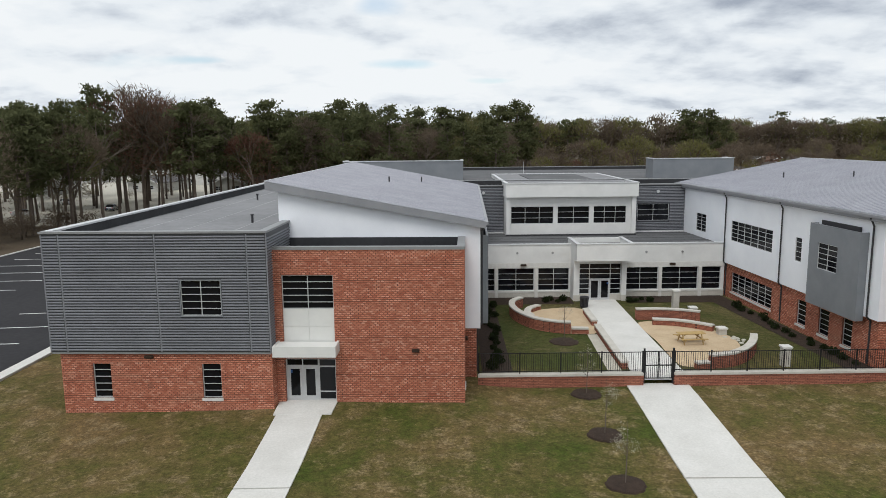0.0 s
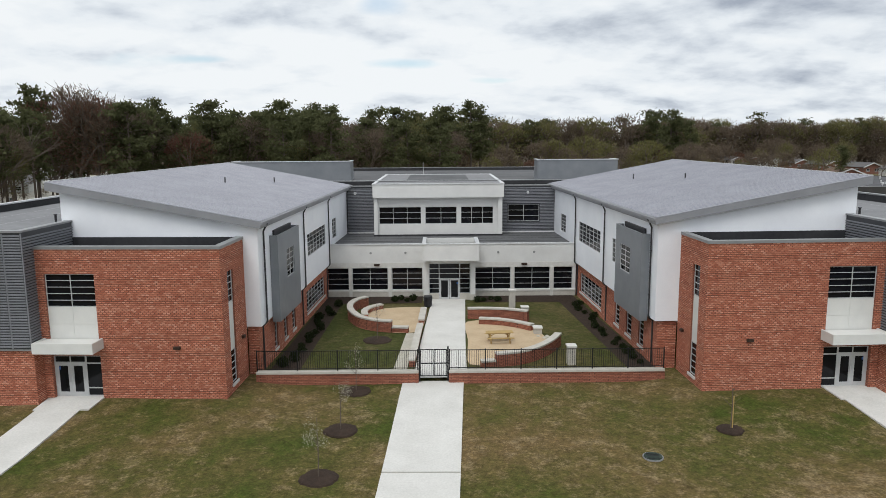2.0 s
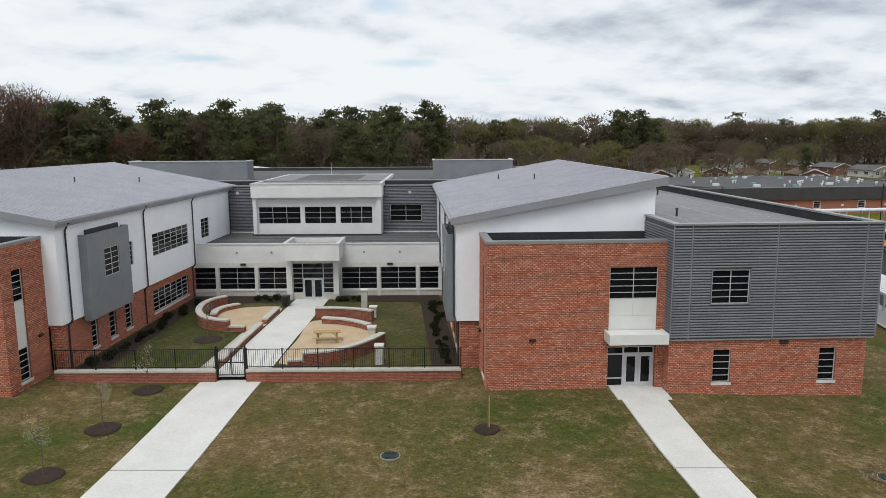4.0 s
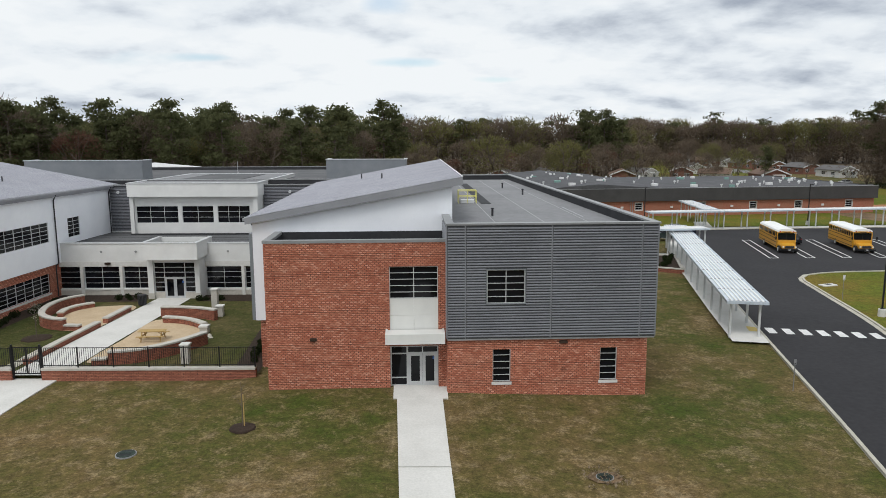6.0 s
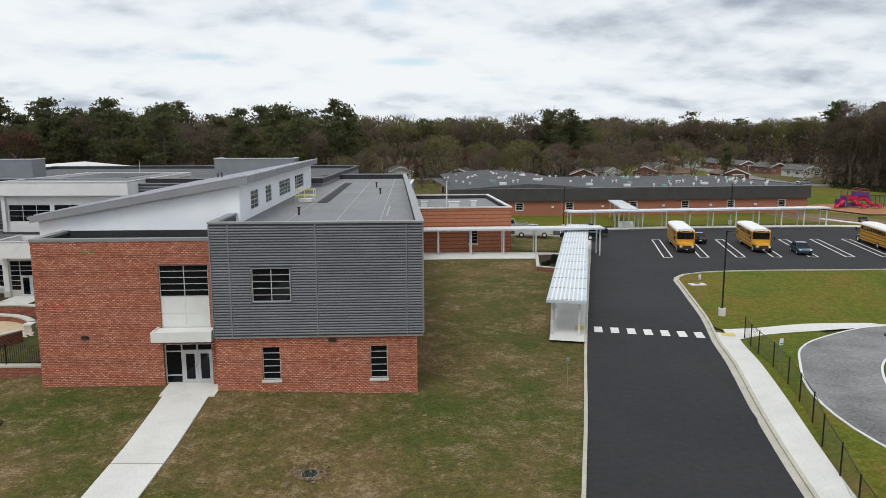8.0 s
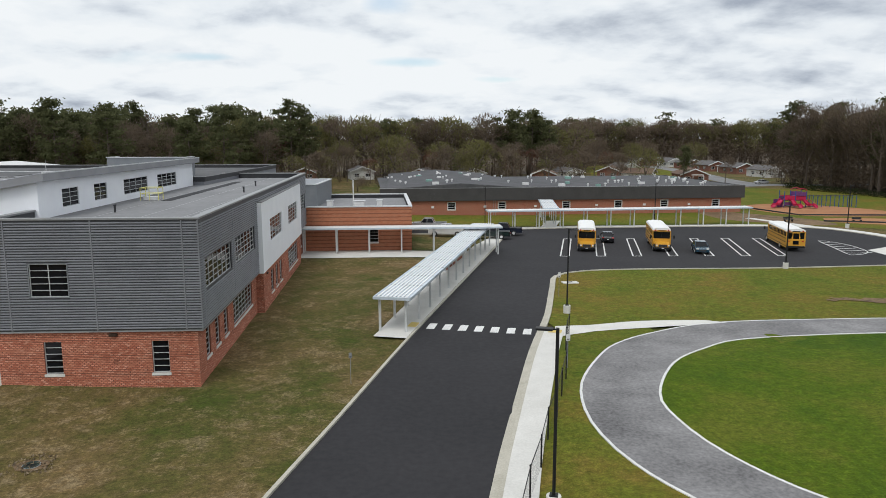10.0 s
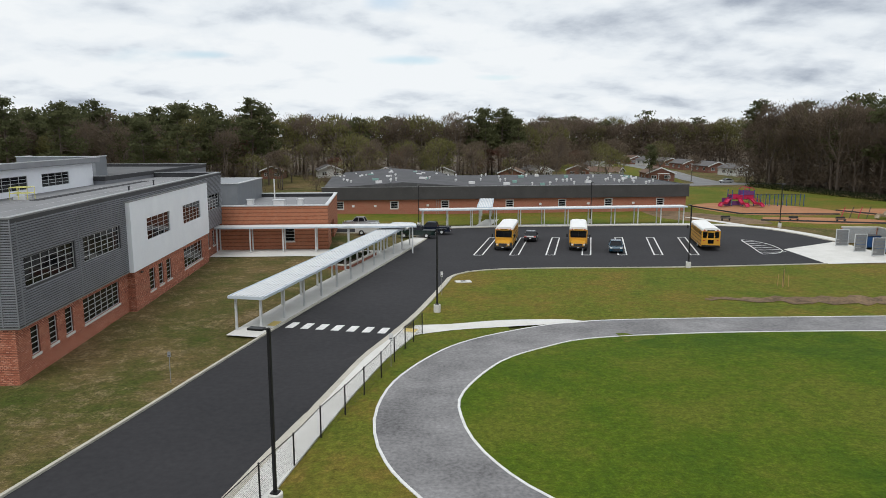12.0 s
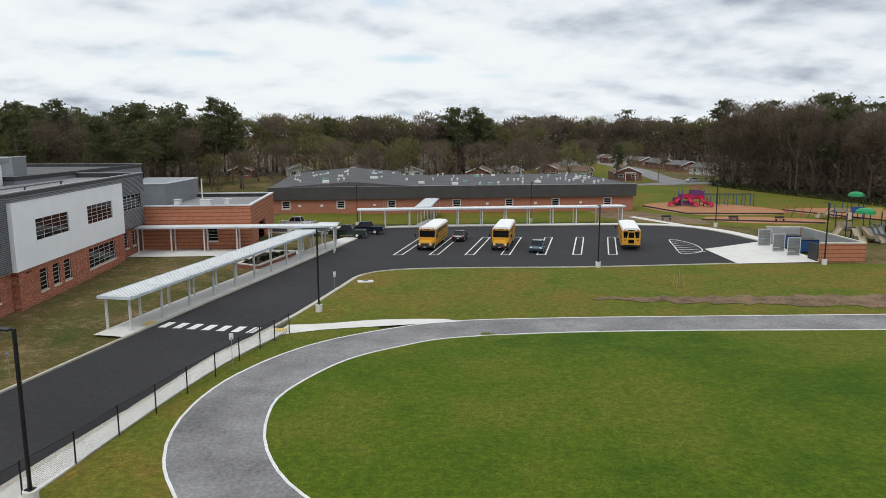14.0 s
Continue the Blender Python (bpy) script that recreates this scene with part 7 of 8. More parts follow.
GATE = varied("grey_gate_metal", (0.17, 0.175, 0.175), (0.23, 0.235, 0.235), 1, 12, 0.5, 0.3)
for x, y, turn, w in ((134.4, 96.0, 2, 1.85), (134.2, 91.1, 2, 1.7), (134.5, 87.6, 2, 1.75)):
    g = thing("enclosure_gate", "grey slatted metal gate leaf standing open", "gate", (x, y, gz(137, 90) + 0.1), turn, "enclosure gates")
    part("frame", boxes((0, 0.09, -0.04, 0.04, 0, 2.4), (w - 0.09, w, -0.04, 0.04, 0, 2.4), (0.09, w - 0.09, -0.04, 0.04, 2.31, 2.4), (0.09, w - 0.09, -0.04, 0.04, 0, 0.09)), STEEL, g)
    for k in range(5):
        part("slat", boxes((0.09, w - 0.09, -0.02, 0.02, 0.10 + 0.443 * k, 0.50 + 0.443 * k)), GATE, g)
DUMP = varied("blue_skip_paint", (0.02, 0.07, 0.20), (0.03, 0.10, 0.27), 1, 8, 0.5)
for x, y in ((136.9, 93.6), (137.3, 89.6)):
    d = thing("refuse_skip", "blue metal refuse skip behind the gates", "skip", (x, y, gz(137, 90) + 0.05), 0, "skips")
    bm = boxes((0, 2.4, 0, 1.7, 0.15, 1.75))
    for v in bm.verts:
        if v.co.z < 1 and v.co.y < 1:
            v.co.y += 0.3
    part("bin", bevelled(bm, 0.03, 1), DUMP, d)
    part("lid", boxes((-0.05, 2.45, -0.05, 1.75, 1.753, 1.83)), BLACK, d, "black lid")
bm = boxes((0, 0.1, 0, 2.3, 0, 2.2))
single("service_door", bm, DARK_TRIM_AND_SHADE, "dark metal service door of the enclosure", "door", at=pose(136.5, 83.9, gz(137, 84), 0, 0, 0))

# small staked tree on the far lawn
sapling(114.2, 68.9, 2.6, 0, "thin bare staked tree on the far lawn")
st = thing("tree_stakes", "timber stakes round a young tree", "stakes", (114.2, 68.9, gz(116, 69)))
for k in range(3):
    a = 2.1 * k
    part("stake", tubes(((0.6 * math.cos(a), 0.6 * math.sin(a), -0.1), (0.55 * math.cos(a), 0.55 * math.sin(a), 1.3), 0.03, 0.03, 6)), WOOD, st)

# ---- playground ----
sheet("lawn", [(58.0, 119.0), (90.0, 122.0), (131.0, 121.5), (150.0, 112.0), (172.0, 112.0), (196.0, 120.0), (186.0, 150.0), (176.0, 206.0), (150.0, 212.0), (120.0, 196.0), (60.0, 190.0)], 0.012, TURF_MIXED, "yellow-green lawn round the old school and playground", "lawn", step=6.0)
sheet("lawn", [(150.0, 229.0), (158.0, 229.0), (163.0, 254.0), (176.0, 380.0), (140.0, 380.0), (126.0, 270.0), (130.0, 236.0)], 0.012, TURF_MIXED, "yellow-green front gardens", "lawn", step=12.0)
sheet("play_surface", dense([(133.5, 152.0), (137.5, 137.0), (147.0, 134.5), (157.0, 136.0), (160.0, 145.0), (153.0, 156.0), (141.0, 160.0)], 3, True), 0.03, CHIPS, "orange wood-chip playground surface", "play surface")
sheet("play_surface", dense([(138.0, 127.0), (146.0, 121.5), (157.5, 121.5), (160.0, 127.0), (150.0, 131.0), (140.0, 131.5)], 3, True), 0.03, CHIPS, "orange wood-chip playground surface", "play surface")
sheet("play_surface", dense([(160.0, 143.0), (170.0, 124.0), (186.0, 112.0), (192.0, 128.0), (176.0, 146.0)], 3, True), 0.03, CHIPS, "orange wood-chip playground surface", "play surface")
sheet("dirt_patch", dense([(120.5, 131.0), (128.0, 124.0), (137.0, 121.0), (137.0, 130.0), (128.0, 142.0), (121.0, 150.0)], 3, True), 0.02, DIRT, "worn bare earth beside the playground", "dirt")
link_path = bmesh.new()
ribbon(link_path, dense([(126.0, 132.0), (129.0, 125.0), (131.5, 119.5)], 2), -0.8, 0.8, -0.1, 0.06)
single("pavement", link_path, CONCRETE, "pale path past the old school", "pavement", kind="structure")
PLAY_RED = varied("red_play_plastic", (0.36, 0.014, 0.05), (0.46, 0.02, 0.08), 1, 10, 0.4, bump=0.0)
PLAY_BLUE = varied("blue_play_plastic", (0.02, 0.06, 0.22), (0.03, 0.09, 0.30), 1, 10, 0.4, bump=0.0)
PLAY_GREEN = varied("green_play_plastic", (0.01, 0.20, 0.07), (0.02, 0.27, 0.10), 1, 10, 0.45, bump=0.0)
PLAY_TAN = varied("tan_play_plastic", (0.27, 0.22, 0.15), (0.34, 0.28, 0.19), 1, 10, 0.5, bump=0.0)


def slide(parent, x0, y0, x1, y1, h, material):
    bm = bmesh.new()
    a, b = Vector((x0, y0, h)), Vector((x1, y1, 0.25))
    side = Vector((-(b - a).y, (b - a).x, 0)).normalized()
    prev = None
    for k in range(11):
        t = k / 10
        c = a.lerp(b, t) + Vector((0, 0, 0.25 * math.sin(3.0 * math.pi * t)))
        q = [bm.verts.new(c + side * w + Vector((0, 0, z))) for w, z in ((-0.5, 0.35), (-0.42, 0.02), (0.42, 0.02), (0.5, 0.35), (0.45, -0.06), (-0.45, -0.06))]
        if prev:
            for i in range(6):
                bm.faces.new((prev[i], prev[(i + 1) % 6], q[(i + 1) % 6], q[i]))
        prev = q
    part("slide", bm, material, parent)


play = thing("play_structure", "red and dark blue climbing frame with slides", "playground", (142.5, 152.5, gz(145, 152)), 0, "play structures")
for x, y in ((0, 0), (2.4, 0), (2.4, 2.4), (0, 2.4), (4.8, 0), (4.8, 2.4)):
    part("post", tubes(((x, y, -0.2), (x, y, 3.6), 0.09, 0.09, 8)), PLAY_BLUE, play)
part("platform", boxes((0, 4.8, 0, 2.4, 1.5, 1.6)), DARK_TRIM_AND_SHADE, play)
for x0, x1, y0, y1 in ((0, 2.4, 0.0, 0.06), (2.4, 4.8, 0.0, 0.06), (0, 0.06, 0, 2.4), (0, 4.8, 2.34, 2.4)):
    part("guard_panel", boxes((x0, x1, y0, y1, 1.6, 2.5)), PLAY_RED, play)
PLAY_PLUM = varied("plum_play_plastic", (0.10, 0.03, 0.12), (0.15, 0.05, 0.17), 1, 10, 0.4, bump=0.0)
part("upper_platform", boxes((2.4, 4.8, 0, 2.4, 2.4, 2.5)), PLAY_PLUM, play)
for x0, x1, y0, y1, z0 in ((2.5, 4.7, -0.07, -0.01, 2.5), (2.5, 4.7, 2.41, 2.47, 2.5), (0.1, 2.3, -0.07, -0.01, 0.3), (-0.07, -0.01, 0.2, 2.2, 1.6)):
    part("guard_panel", boxes((x0, x1, y0, y1, z0, z0 + 0.85)), PLAY_PLUM, play, "plum-coloured guard panel")
for k in range(5):
    part("stair_tread", boxes((4.9 + 0.35 * k, 5.25 + 0.35 * k, 0.5, 1.9, 1.25 - 0.27 * k, 1.33 - 0.27 * k)), PLAY_PLUM, play)
for y in (0.45, 1.95):
    part("handrail", tubes(((4.85, y, 2.3), (6.7, y, 0.9), 0.05, 0.05, 6), ((6.7, y, 0.9), (6.7, y, -0.1), 0.05, 0.05, 6)), PLAY_RED, play)
for y in (0.0, 2.4):
    part("arch", tubes(*(((3.6 + 1.2 * math.cos(math.pi * k / 8), y, 3.55 + 0.6 * math.sin(math.pi * k / 8)), (3.6 + 1.2 * math.cos(math.pi * (k + 1) / 8), y, 3.55 + 0.6 * math.sin(math.pi * (k + 1) / 8)), 0.07, 0.07, 6) for k in range(8))), PLAY_RED, play, "red arch")
part("climbing_wall", boxes((-1.4, -0.1, 0.3, 0.4, 0.1, 1.7), (-1.4, -0.1, 2.0, 2.1, 0.1, 1.7)), PLAY_PLUM, play)
slide(play, 0.0, 0.6, -3.4, -2.2, 1.6, PLAY_RED)
slide(play, 1.2, 0.0, 2.0, -3.6, 1.6, PLAY_RED)
slide(play, 3.6, 0.0, 5.4, -3.4, 1.6, PLAY_RED)
for k in range(6):
    x = 6.4 + 1.9 * k
    part("post", tubes(((x, 0.2, -0.2), (x, 0.2, 2.6), 0.08, 0.08, 8)), PLAY_BLUE, play)
    part("post", tubes(((x, 1.9, -0.2), (x, 1.9, 2.6), 0.08, 0.08, 8)), PLAY_BLUE, play)
    part("rung", tubes(((x, 0.2, 2.45), (x, 1.9, 2.45), 0.05, 0.05, 6)), DARK_TRIM_AND_SHADE, play)
for y in (0.2, 1.9):
    part("overhead_rail", tubes(((4.8, y, 2.5), (15.9, y, 2.5), 0.05, 0.05, 6)), DARK_TRIM_AND_SHADE, play)
part("net", tubes(*(((4.8 + 0.8 * k, 0.2, 0.2), (4.8 + 0.8 * k + 0.4, 1.9, 2.4), 0.03, 0.03, 4) for k in range(6))), DARK_TRIM_AND_SHADE, play, "climbing ropes")

play2 = thing("play_structure", "tan and grey climbing frame with green canopies and slides", "playground", (149.4, 100.6, gz(150, 101)), 4, "play structures")
for x, y in ((0, 0), (2.6, 0), (2.6, 2.6), (0, 2.6), (6.5, 1.5), (9.1, 1.5), (9.1, 4.1), (6.5, 4.1)):
    part("post", tubes(((x, y, -0.2), (x, y, 4.2), 0.09, 0.09, 8)), DARK_TRIM_AND_SHADE, play2)
part("platform", boxes((0, 2.6, 0, 2.6, 1.6, 1.7)), DARK_TRIM_AND_SHADE, play2)
part("platform", boxes((6.5, 9.1, 1.5, 4.1, 2.0, 2.1)), DARK_TRIM_AND_SHADE, play2)
part("bridge", boxes((2.6, 6.5, 1.6, 2.5, 1.7, 1.8)), DARK_TRIM_AND_SHADE, play2)
for cx, cy, z in ((3.9, 1.6, 3.9),):
    bm = bmesh.new()
    rings = [[bm.verts.new((cx + r * math.cos(a), cy + r * math.sin(a), z + h)) for a in (2 * math.pi * k / 16 for k in range(16))] for r, h in ((1.42, 0.0), (1.28, 0.45), (0.8, 0.78))]
    top = bm.verts.new((cx, cy, z + 0.9))
    for k in range(16):
        j = (k + 1) % 16
        bm.faces.new((rings[0][k], rings[0][j], rings[1][j], rings[1][k])), bm.faces.new((rings[1][k], rings[1][j], rings[2][j], rings[2][k])), bm.faces.new((rings[2][k], rings[2][j], top))
    bm.faces.new(rings[0][::-1])
    part("canopy", bm, PLAY_GREEN, play2, "green dome canopy")
for x0, y0, x1, y1, m in ((0, 0.6, -4.0, -1.5, PLAY_TAN), (1.0, 0, 0.2, -3.8, PLAY_TAN), (2.0, 0, 3.4, -3.6, PLAY_TAN), (8.0, 1.5, 9.6, -2.2, PLAY_BLUE)):
    slide(play2, x0, y0, x1, y1, 1.9, m)
for x in (0.1, 1.0, 1.9):
    part("guard_panel", boxes((x, x + 0.7, 2.52, 2.6, 1.7, 2.6)), PLAY_TAN, play2)
part("side_panel", boxes((9.2, 9.3, 1.5, 4.1, 0.6, 2.9)), PLAY_BLUE, play2, "blue side panel")
for x in (4.2, 5.0, 5.8):
    slide(play2, x, 1.4, x - 0.4, -1.9, 1.8, GATE)
play3 = thing("play_structure", "blue and pale climbing frame with slides", "playground", (162.7, 128.0, gz(163, 128)), -8, "play structures")
for x, y in ((0, 0), (2.2, 0), (2.2, 2.2), (0, 2.2), (5.0, 0), (5.0, 2.2)):
    part("post", tubes(((x, y, -0.2), (x, y, 2.8), 0.08, 0.08, 8)), PLAY_BLUE, play3)
part("platform", boxes((0, 5.0, 0, 2.2, 1.2, 1.3)), DARK_TRIM_AND_SHADE, play3)
part("guard_panel", boxes((0, 2.2, 0, 0.06, 1.3, 2.1)), PLAY_TAN, play3)
part("guard_panel", boxes((2.8, 5.0, 0, 0.06, 1.3, 2.3)), PLAY_BLUE, play3)
slide(play3, 0.0, 1.0, -3.2, -0.6, 1.3, PLAY_TAN)
slide(play3, 2.5, 0.0, 1.6, -3.0, 1.3, PLAY_TAN)
bm = bmesh.new()
rings = [[bm.verts.new((4.0 + r * math.cos(a), 1.1 + r * math.sin(a), 4.2 + h)) for a in (2 * math.pi * k / 16 for k in range(16))] for r, h in ((1.42, 0.0), (1.28, 0.45), (0.8, 0.78))]
top = bm.verts.new((4.0, 1.1, 5.1))
for k in range(16):
    j = (k + 1) % 16
    for a, b in zip(rings, rings[1:]):
        bm.faces.new((a[k], a[j], b[j], b[k]))
    bm.faces.new((rings[2][k], rings[2][j], top))
bm.faces.new(rings[0][::-1])
part("canopy", bm, PLAY_GREEN, play3, "green dome canopy")
for x, y in ((3.0, 0.2), (5.0, 0.2), (3.0, 2.0), (5.0, 2.0)):
    part("canopy_post", tubes(((x, y, 1.3), (x, y, 4.25), 0.06, 0.06, 6)), DARK_TRIM_AND_SHADE, play3)
for k in range(4):
    part("climber", tubes(((-4.5 - 1.5 * k, 0.6, -0.2), (-3.4 - 1.5 * k, 1.6, 2.1), 0.07, 0.07, 6)), PLAY_RED if k % 2 else DARK_TRIM_AND_SHADE, play3, "slanted climbing bar")
part("shelter_panel", boxes((5.6, 8.4, 0.2, 0.3, 0.4, 2.2)), WOOD, play3, "brown timber panel")
for a, b in (((133.6, 151.5), (138.0, 137.0)), ((138.0, 136.8), (157.0, 135.8)), ((160.2, 143.0), (170.5, 123.5)), ((137.5, 126.6), (157.5, 121.2))):
    bm = bmesh.new()
    ribbon(bm, [a, ((a[0] + b[0]) / 2, (a[1] + b[1]) / 2), b], -0.12, 0.12, -0.1, 0.28)
    single("play_border", bm, DARK_TRIM_AND_SHADE, "dark timber border of the play surface", "border", "play borders", "structure")
for x, y in ((143.0, 125.5), (151.0, 124.5), (131.0, 126.5)):
    b = thing("park_bench", "dark metal bench by the playground", "bench", (x, y, gz(x, y)), 5, "park benches")
    part("seat", boxes((-0.9, 0.9, -0.22, 0.22, 0.42, 0.47)), DARK_TRIM_AND_SHADE, b)
    part("backrest", boxes((-0.9, 0.9, 0.24, 0.28, 0.55, 0.9)), DARK_TRIM_AND_SHADE, b)
    for s in (-0.7, 0.7):
        part("leg", boxes((s - 0.04, s + 0.04, -0.2, 0.26, 0, 0.42)), BLACK, b)

# ---- far street and houses ----
STREET = varied("grey_old_asphalt", (0.15, 0.15, 0.155), (0.24, 0.24, 0.245), 0.2, 3, 0.9, bump=0.1)
sheet("road", dense([(150.0, 214.0), (172.0, 219.5), (205.0, 222.0), (205.0, 227.0), (176.0, 228.0), (172.0, 250.0), (179.0, 310.0), (179.0, 390.0), (172.0, 390.0), (170.0, 310.0), (163.0, 252.0), (160.0, 226.0), (150.0, 220.0)], 6, True), 0.03, STREET, "grey residential street", "road")
sheet("road", [(-60.0, 128.0), (-50.0, 172.0), (-72.0, 230.0), (-95.0, 318.0), (-330.0, 318.0), (-270.0, 150.0), (-130.0, 136.0)], 0.045, KERB, "pale worn concrete car park seen between trunks", "car park")
ROOF_H = varied("grey_shingles", (0.09, 0.085, 0.085), (0.14, 0.135, 0.135), 0.6, 6, 0.9, bump=0.3)
ROOF_B = varied("brown_shingles", (0.13, 0.085, 0.065), (0.18, 0.12, 0.09), 0.6, 6, 0.9, bump=0.3)


def house(x, y, turn, w, d, h, wall_mat, roof_mat, label, porch):
    """A small gabled bungalow; the gable faces local -y."""
    th = thing("house", label, "house", (x, y, gz(x, y)), turn, "far houses")
    holes = [(w * 0.15, w * 0.35, 0.9, 2.1), (w * 0.62, w * 0.85, 0.9, 2.1)]
    bm = bmesh.new()
    wall(bm, "y", 0, 0.25, 0, w, -0.5, h, holes)
    wall(bm, "x", 0, 0.25, 0.25, d, -0.5, h, [(d * 0.2, d * 0.35, 0.9, 2.1), (d * 0.6, d * 0.75, 0.9, 2.1)])
    wall(bm, "x", w, -0.25, 0.25, d, -0.5, h)
    wall(bm, "y", d, -0.25, 0.25, w - 0.25, -0.5, h)
    part("wall", bm, wall_mat, th)
    for a in holes:
        window(th, "y", 0, 1, *a, 2, 2, bar=0.12, back=0.05)
    for a, b in ((d * 0.2, d * 0.35), (d * 0.6, d * 0.75)):
        window(th, "x", 0, 1, a, b, 0.9, 2.1, 2, 2, bar=0.12, back=0.05)
    rise = w * 0.2
    for v in (0.02, d - 0.22):
        bm = bmesh.new()
        a = [(0, h), (w, h), (w / 2, h + rise)]
        lo = [bm.verts.new((px, v, z)) for px, z in a]
        hi = [bm.verts.new((px, v + 0.2, z)) for px, z in a]
        bm.faces.new(lo), bm.faces.new(hi[::-1])
        for k in range(3):
            bm.faces.new((lo[k], lo[(k + 1) % 3], hi[(k + 1) % 3], hi[k]))
        part("gable", bm, wall_mat, th)
    for s in (0, 1):
        bm = bmesh.new()
        e, m = ((-0.45, h - 0.16) if s == 0 else (w + 0.45, h - 0.16)), (w / 2, h + rise + 0.02)
        q = [bm.verts.new((px, v, z + t)) for t in (0, 0.14) for (px, z), v in ((e, -0.5), (m, -0.5), (m, d + 0.5), (e, d + 0.5))]
        for f in ((3, 2, 1, 0), (4, 5, 6, 7), (0, 1, 5, 4), (1, 2, 6, 5), (2, 3, 7, 6), (3, 0, 4, 7)):
            bm.faces.new([q[i] for i in f])
        part("roof", bm, roof_mat, th)
        bm = bmesh.new()
        q = [bm.verts.new((px, v, z + t)) for t in (-0.22, 0.17) for (px, z), v in ((e, -0.62), (m, -0.62), (m, -0.51), (e, -0.51))]
        for f in ((3, 2, 1, 0), (4, 5, 6, 7), (0, 1, 5, 4), (1, 2, 6, 5), (2, 3, 7, 6), (3, 0, 4, 7)):
            bm.faces.new([q[i] for i in f])
        part("bargeboard", bm, PLATE, th, "white bargeboard")
    if porch:
        part("porch_roof", boxes((w * 0.35, w * 0.75, -2.4, -0.65, h - 0.2, h)), PLATE, th)
        for px in (w * 0.36, w * 0.73):
            part("porch_post", boxes((px, px + 0.15, -2.35, -2.2, -0.2, h - 0.2)), PLATE, th)


rnd = random.Random(12)
HOUSE_BRICK = brick_material("dull_house_brick", ((0.15, 0.055, 0.038), (0.19, 0.07, 0.048), (0.24, 0.10, 0.07)), (0.2, 0.13, 0.1), 0.2, 0.067)
PALE_SIDING = varied("pale_house_siding", (0.50, 0.50, 0.48), (0.62, 0.62, 0.60), 0.8, 10, 0.7)
for x, y, turn, w, d, wm, rm, pc in ((147.6, 236.0, -4, 11.0, 15.0, 0, 1, 1), (139.5, 243.0, 60, 9.0, 12.0, 1, 1, 0), (188.6, 263.0, 8, 9.0, 16.0, 1, 0, 1), (187.0, 287.0, 8, 10.0, 16.0, 0, 0, 0), (185.0, 312.0, 8, 10.0, 16.0, 0, 0, 1), (183.6, 336.0, 8, 10.0, 16.0, 0, 0, 0), (181.5, 358.0, 8, 10.0, 15.0, 1, 0, 1), (177.5, 374.0, 8, 10.0, 15.0, 0, 1, 0), (173.5, 386.0, 8, 10.0, 15.0, 1, 0, 1), (125.0, 262.0, -20, 10.0, 13.0, 0, 1, 0), (142.0, 292.0, 20, 10.0, 13.0, 1, 0, 0), (112.0, 252.0, 25, 9.0, 12.0, 1, 0, 1), (98.0, 240.0, -10, 10.0, 13.0, 0, 1, 0), (75.0, 246.0, 15, 10.0, 13.0, 1, 0, 0), (56.0, 238.0, -15, 10.0, 12.0, 0, 0, 1), (36.0, 244.0, 15, 10.0, 12.0, 1, 0, 0), (17.0, 240.0, 5, 9.0, 12.0, 0, 1, 0), (120.0, 330.0, 15, 10.0, 13.0, 1, 0, 0), (-118.0, 205.0, 20, 15.0, 30.0, 1, 0, 0), (-92.0, 214.0, -10, 12.0, 22.0, 1, 0, 0), (-65.0, 206.0, 8, 12.0, 18.0, 1, 0, 0), (-160.0, 190.0, 30, 14.0, 26.0, 1, 0, 0), (-150.0, 262.0, 0, 34.0, 20.0, 1, 0, 0), (-112.0, 268.0, 6, 26.0, 20.0, 1, 0, 0), (-200.0, 240.0, 12, 30.0, 22.0, 1, 0, 0), (-88.0, 246.0, -8, 20.0, 16.0, 1, 0, 0)):
    house(x, y, turn, w * 0.82, d * 0.85, 2.8, PALE_SIDING if wm else HOUSE_BRICK, ROOF_B if rm else ROOF_H, "small pale-sided bungalow with grey roof" if wm else "small red brick bungalow with shingle roof", pc)
for k, (x, y) in enumerate(((-100.0, 158.0), (-108.0, 163.0), (-117.0, 168.0), (-84.0, 150.0), (-126.0, 175.0), (-72.0, 160.0), (-92.0, 176.0), (118.0, 246.0), (66.0, 236.0), (46.0, 240.0))):
    car("sedan_car", x, y, 40 + 30 * k, car_paint("mixed_paint", ((0.6, 0.6, 0.6), (0.3, 0.02, 0.02), (0.05, 0.06, 0.08))[k % 3]), ("white", "dark red", "dark grey")[k % 3] + " car parked beyond the trees", SEDAN, SEDAN_CAB, 0.9, 4.65, (0.9, 3.7), 0.33, "far cars")

# ---- trees ----
LITTER = varied("brown_leaf_litter", (0.055, 0.040, 0.026), (0.10, 0.075, 0.048), 0.15, 3, 0.95, bump=0.4, tint=0.3)
sheet("woodland_floor", [(-420, 330), (-420, 20), (-60.4, 20), (-59.6, 60), (-58.6, 96), (-57.4, 116), (-58, 128), (-120, 180), (-40, 230), (20, 262), (100, 290), (130, 310), (150, 420), (150, 700), (-420, 700)], 0.02, LITTER, "brown leaf litter under the woods", "woodland floor", step=40.0)
sheet("woodland_floor", [(178, 208), (192, 150), (205, 110), (240, 70), (420, 60), (420, 700), (200, 700), (205, 330), (210, 250)], 0.02, LITTER, "brown leaf litter under the woods", "woodland floor", step=40.0)
hedge = bmesh.new()
for k in range(72):
    t = k / 71
    x, y = 171.0 + (188.5 - 171.0) * t, 211.0 + (138.0 - 211.0) * t
    clumps(hedge, 95, (x, y, gz(x, y) + 0.8), 1.15, 0.17, 0.85, k)
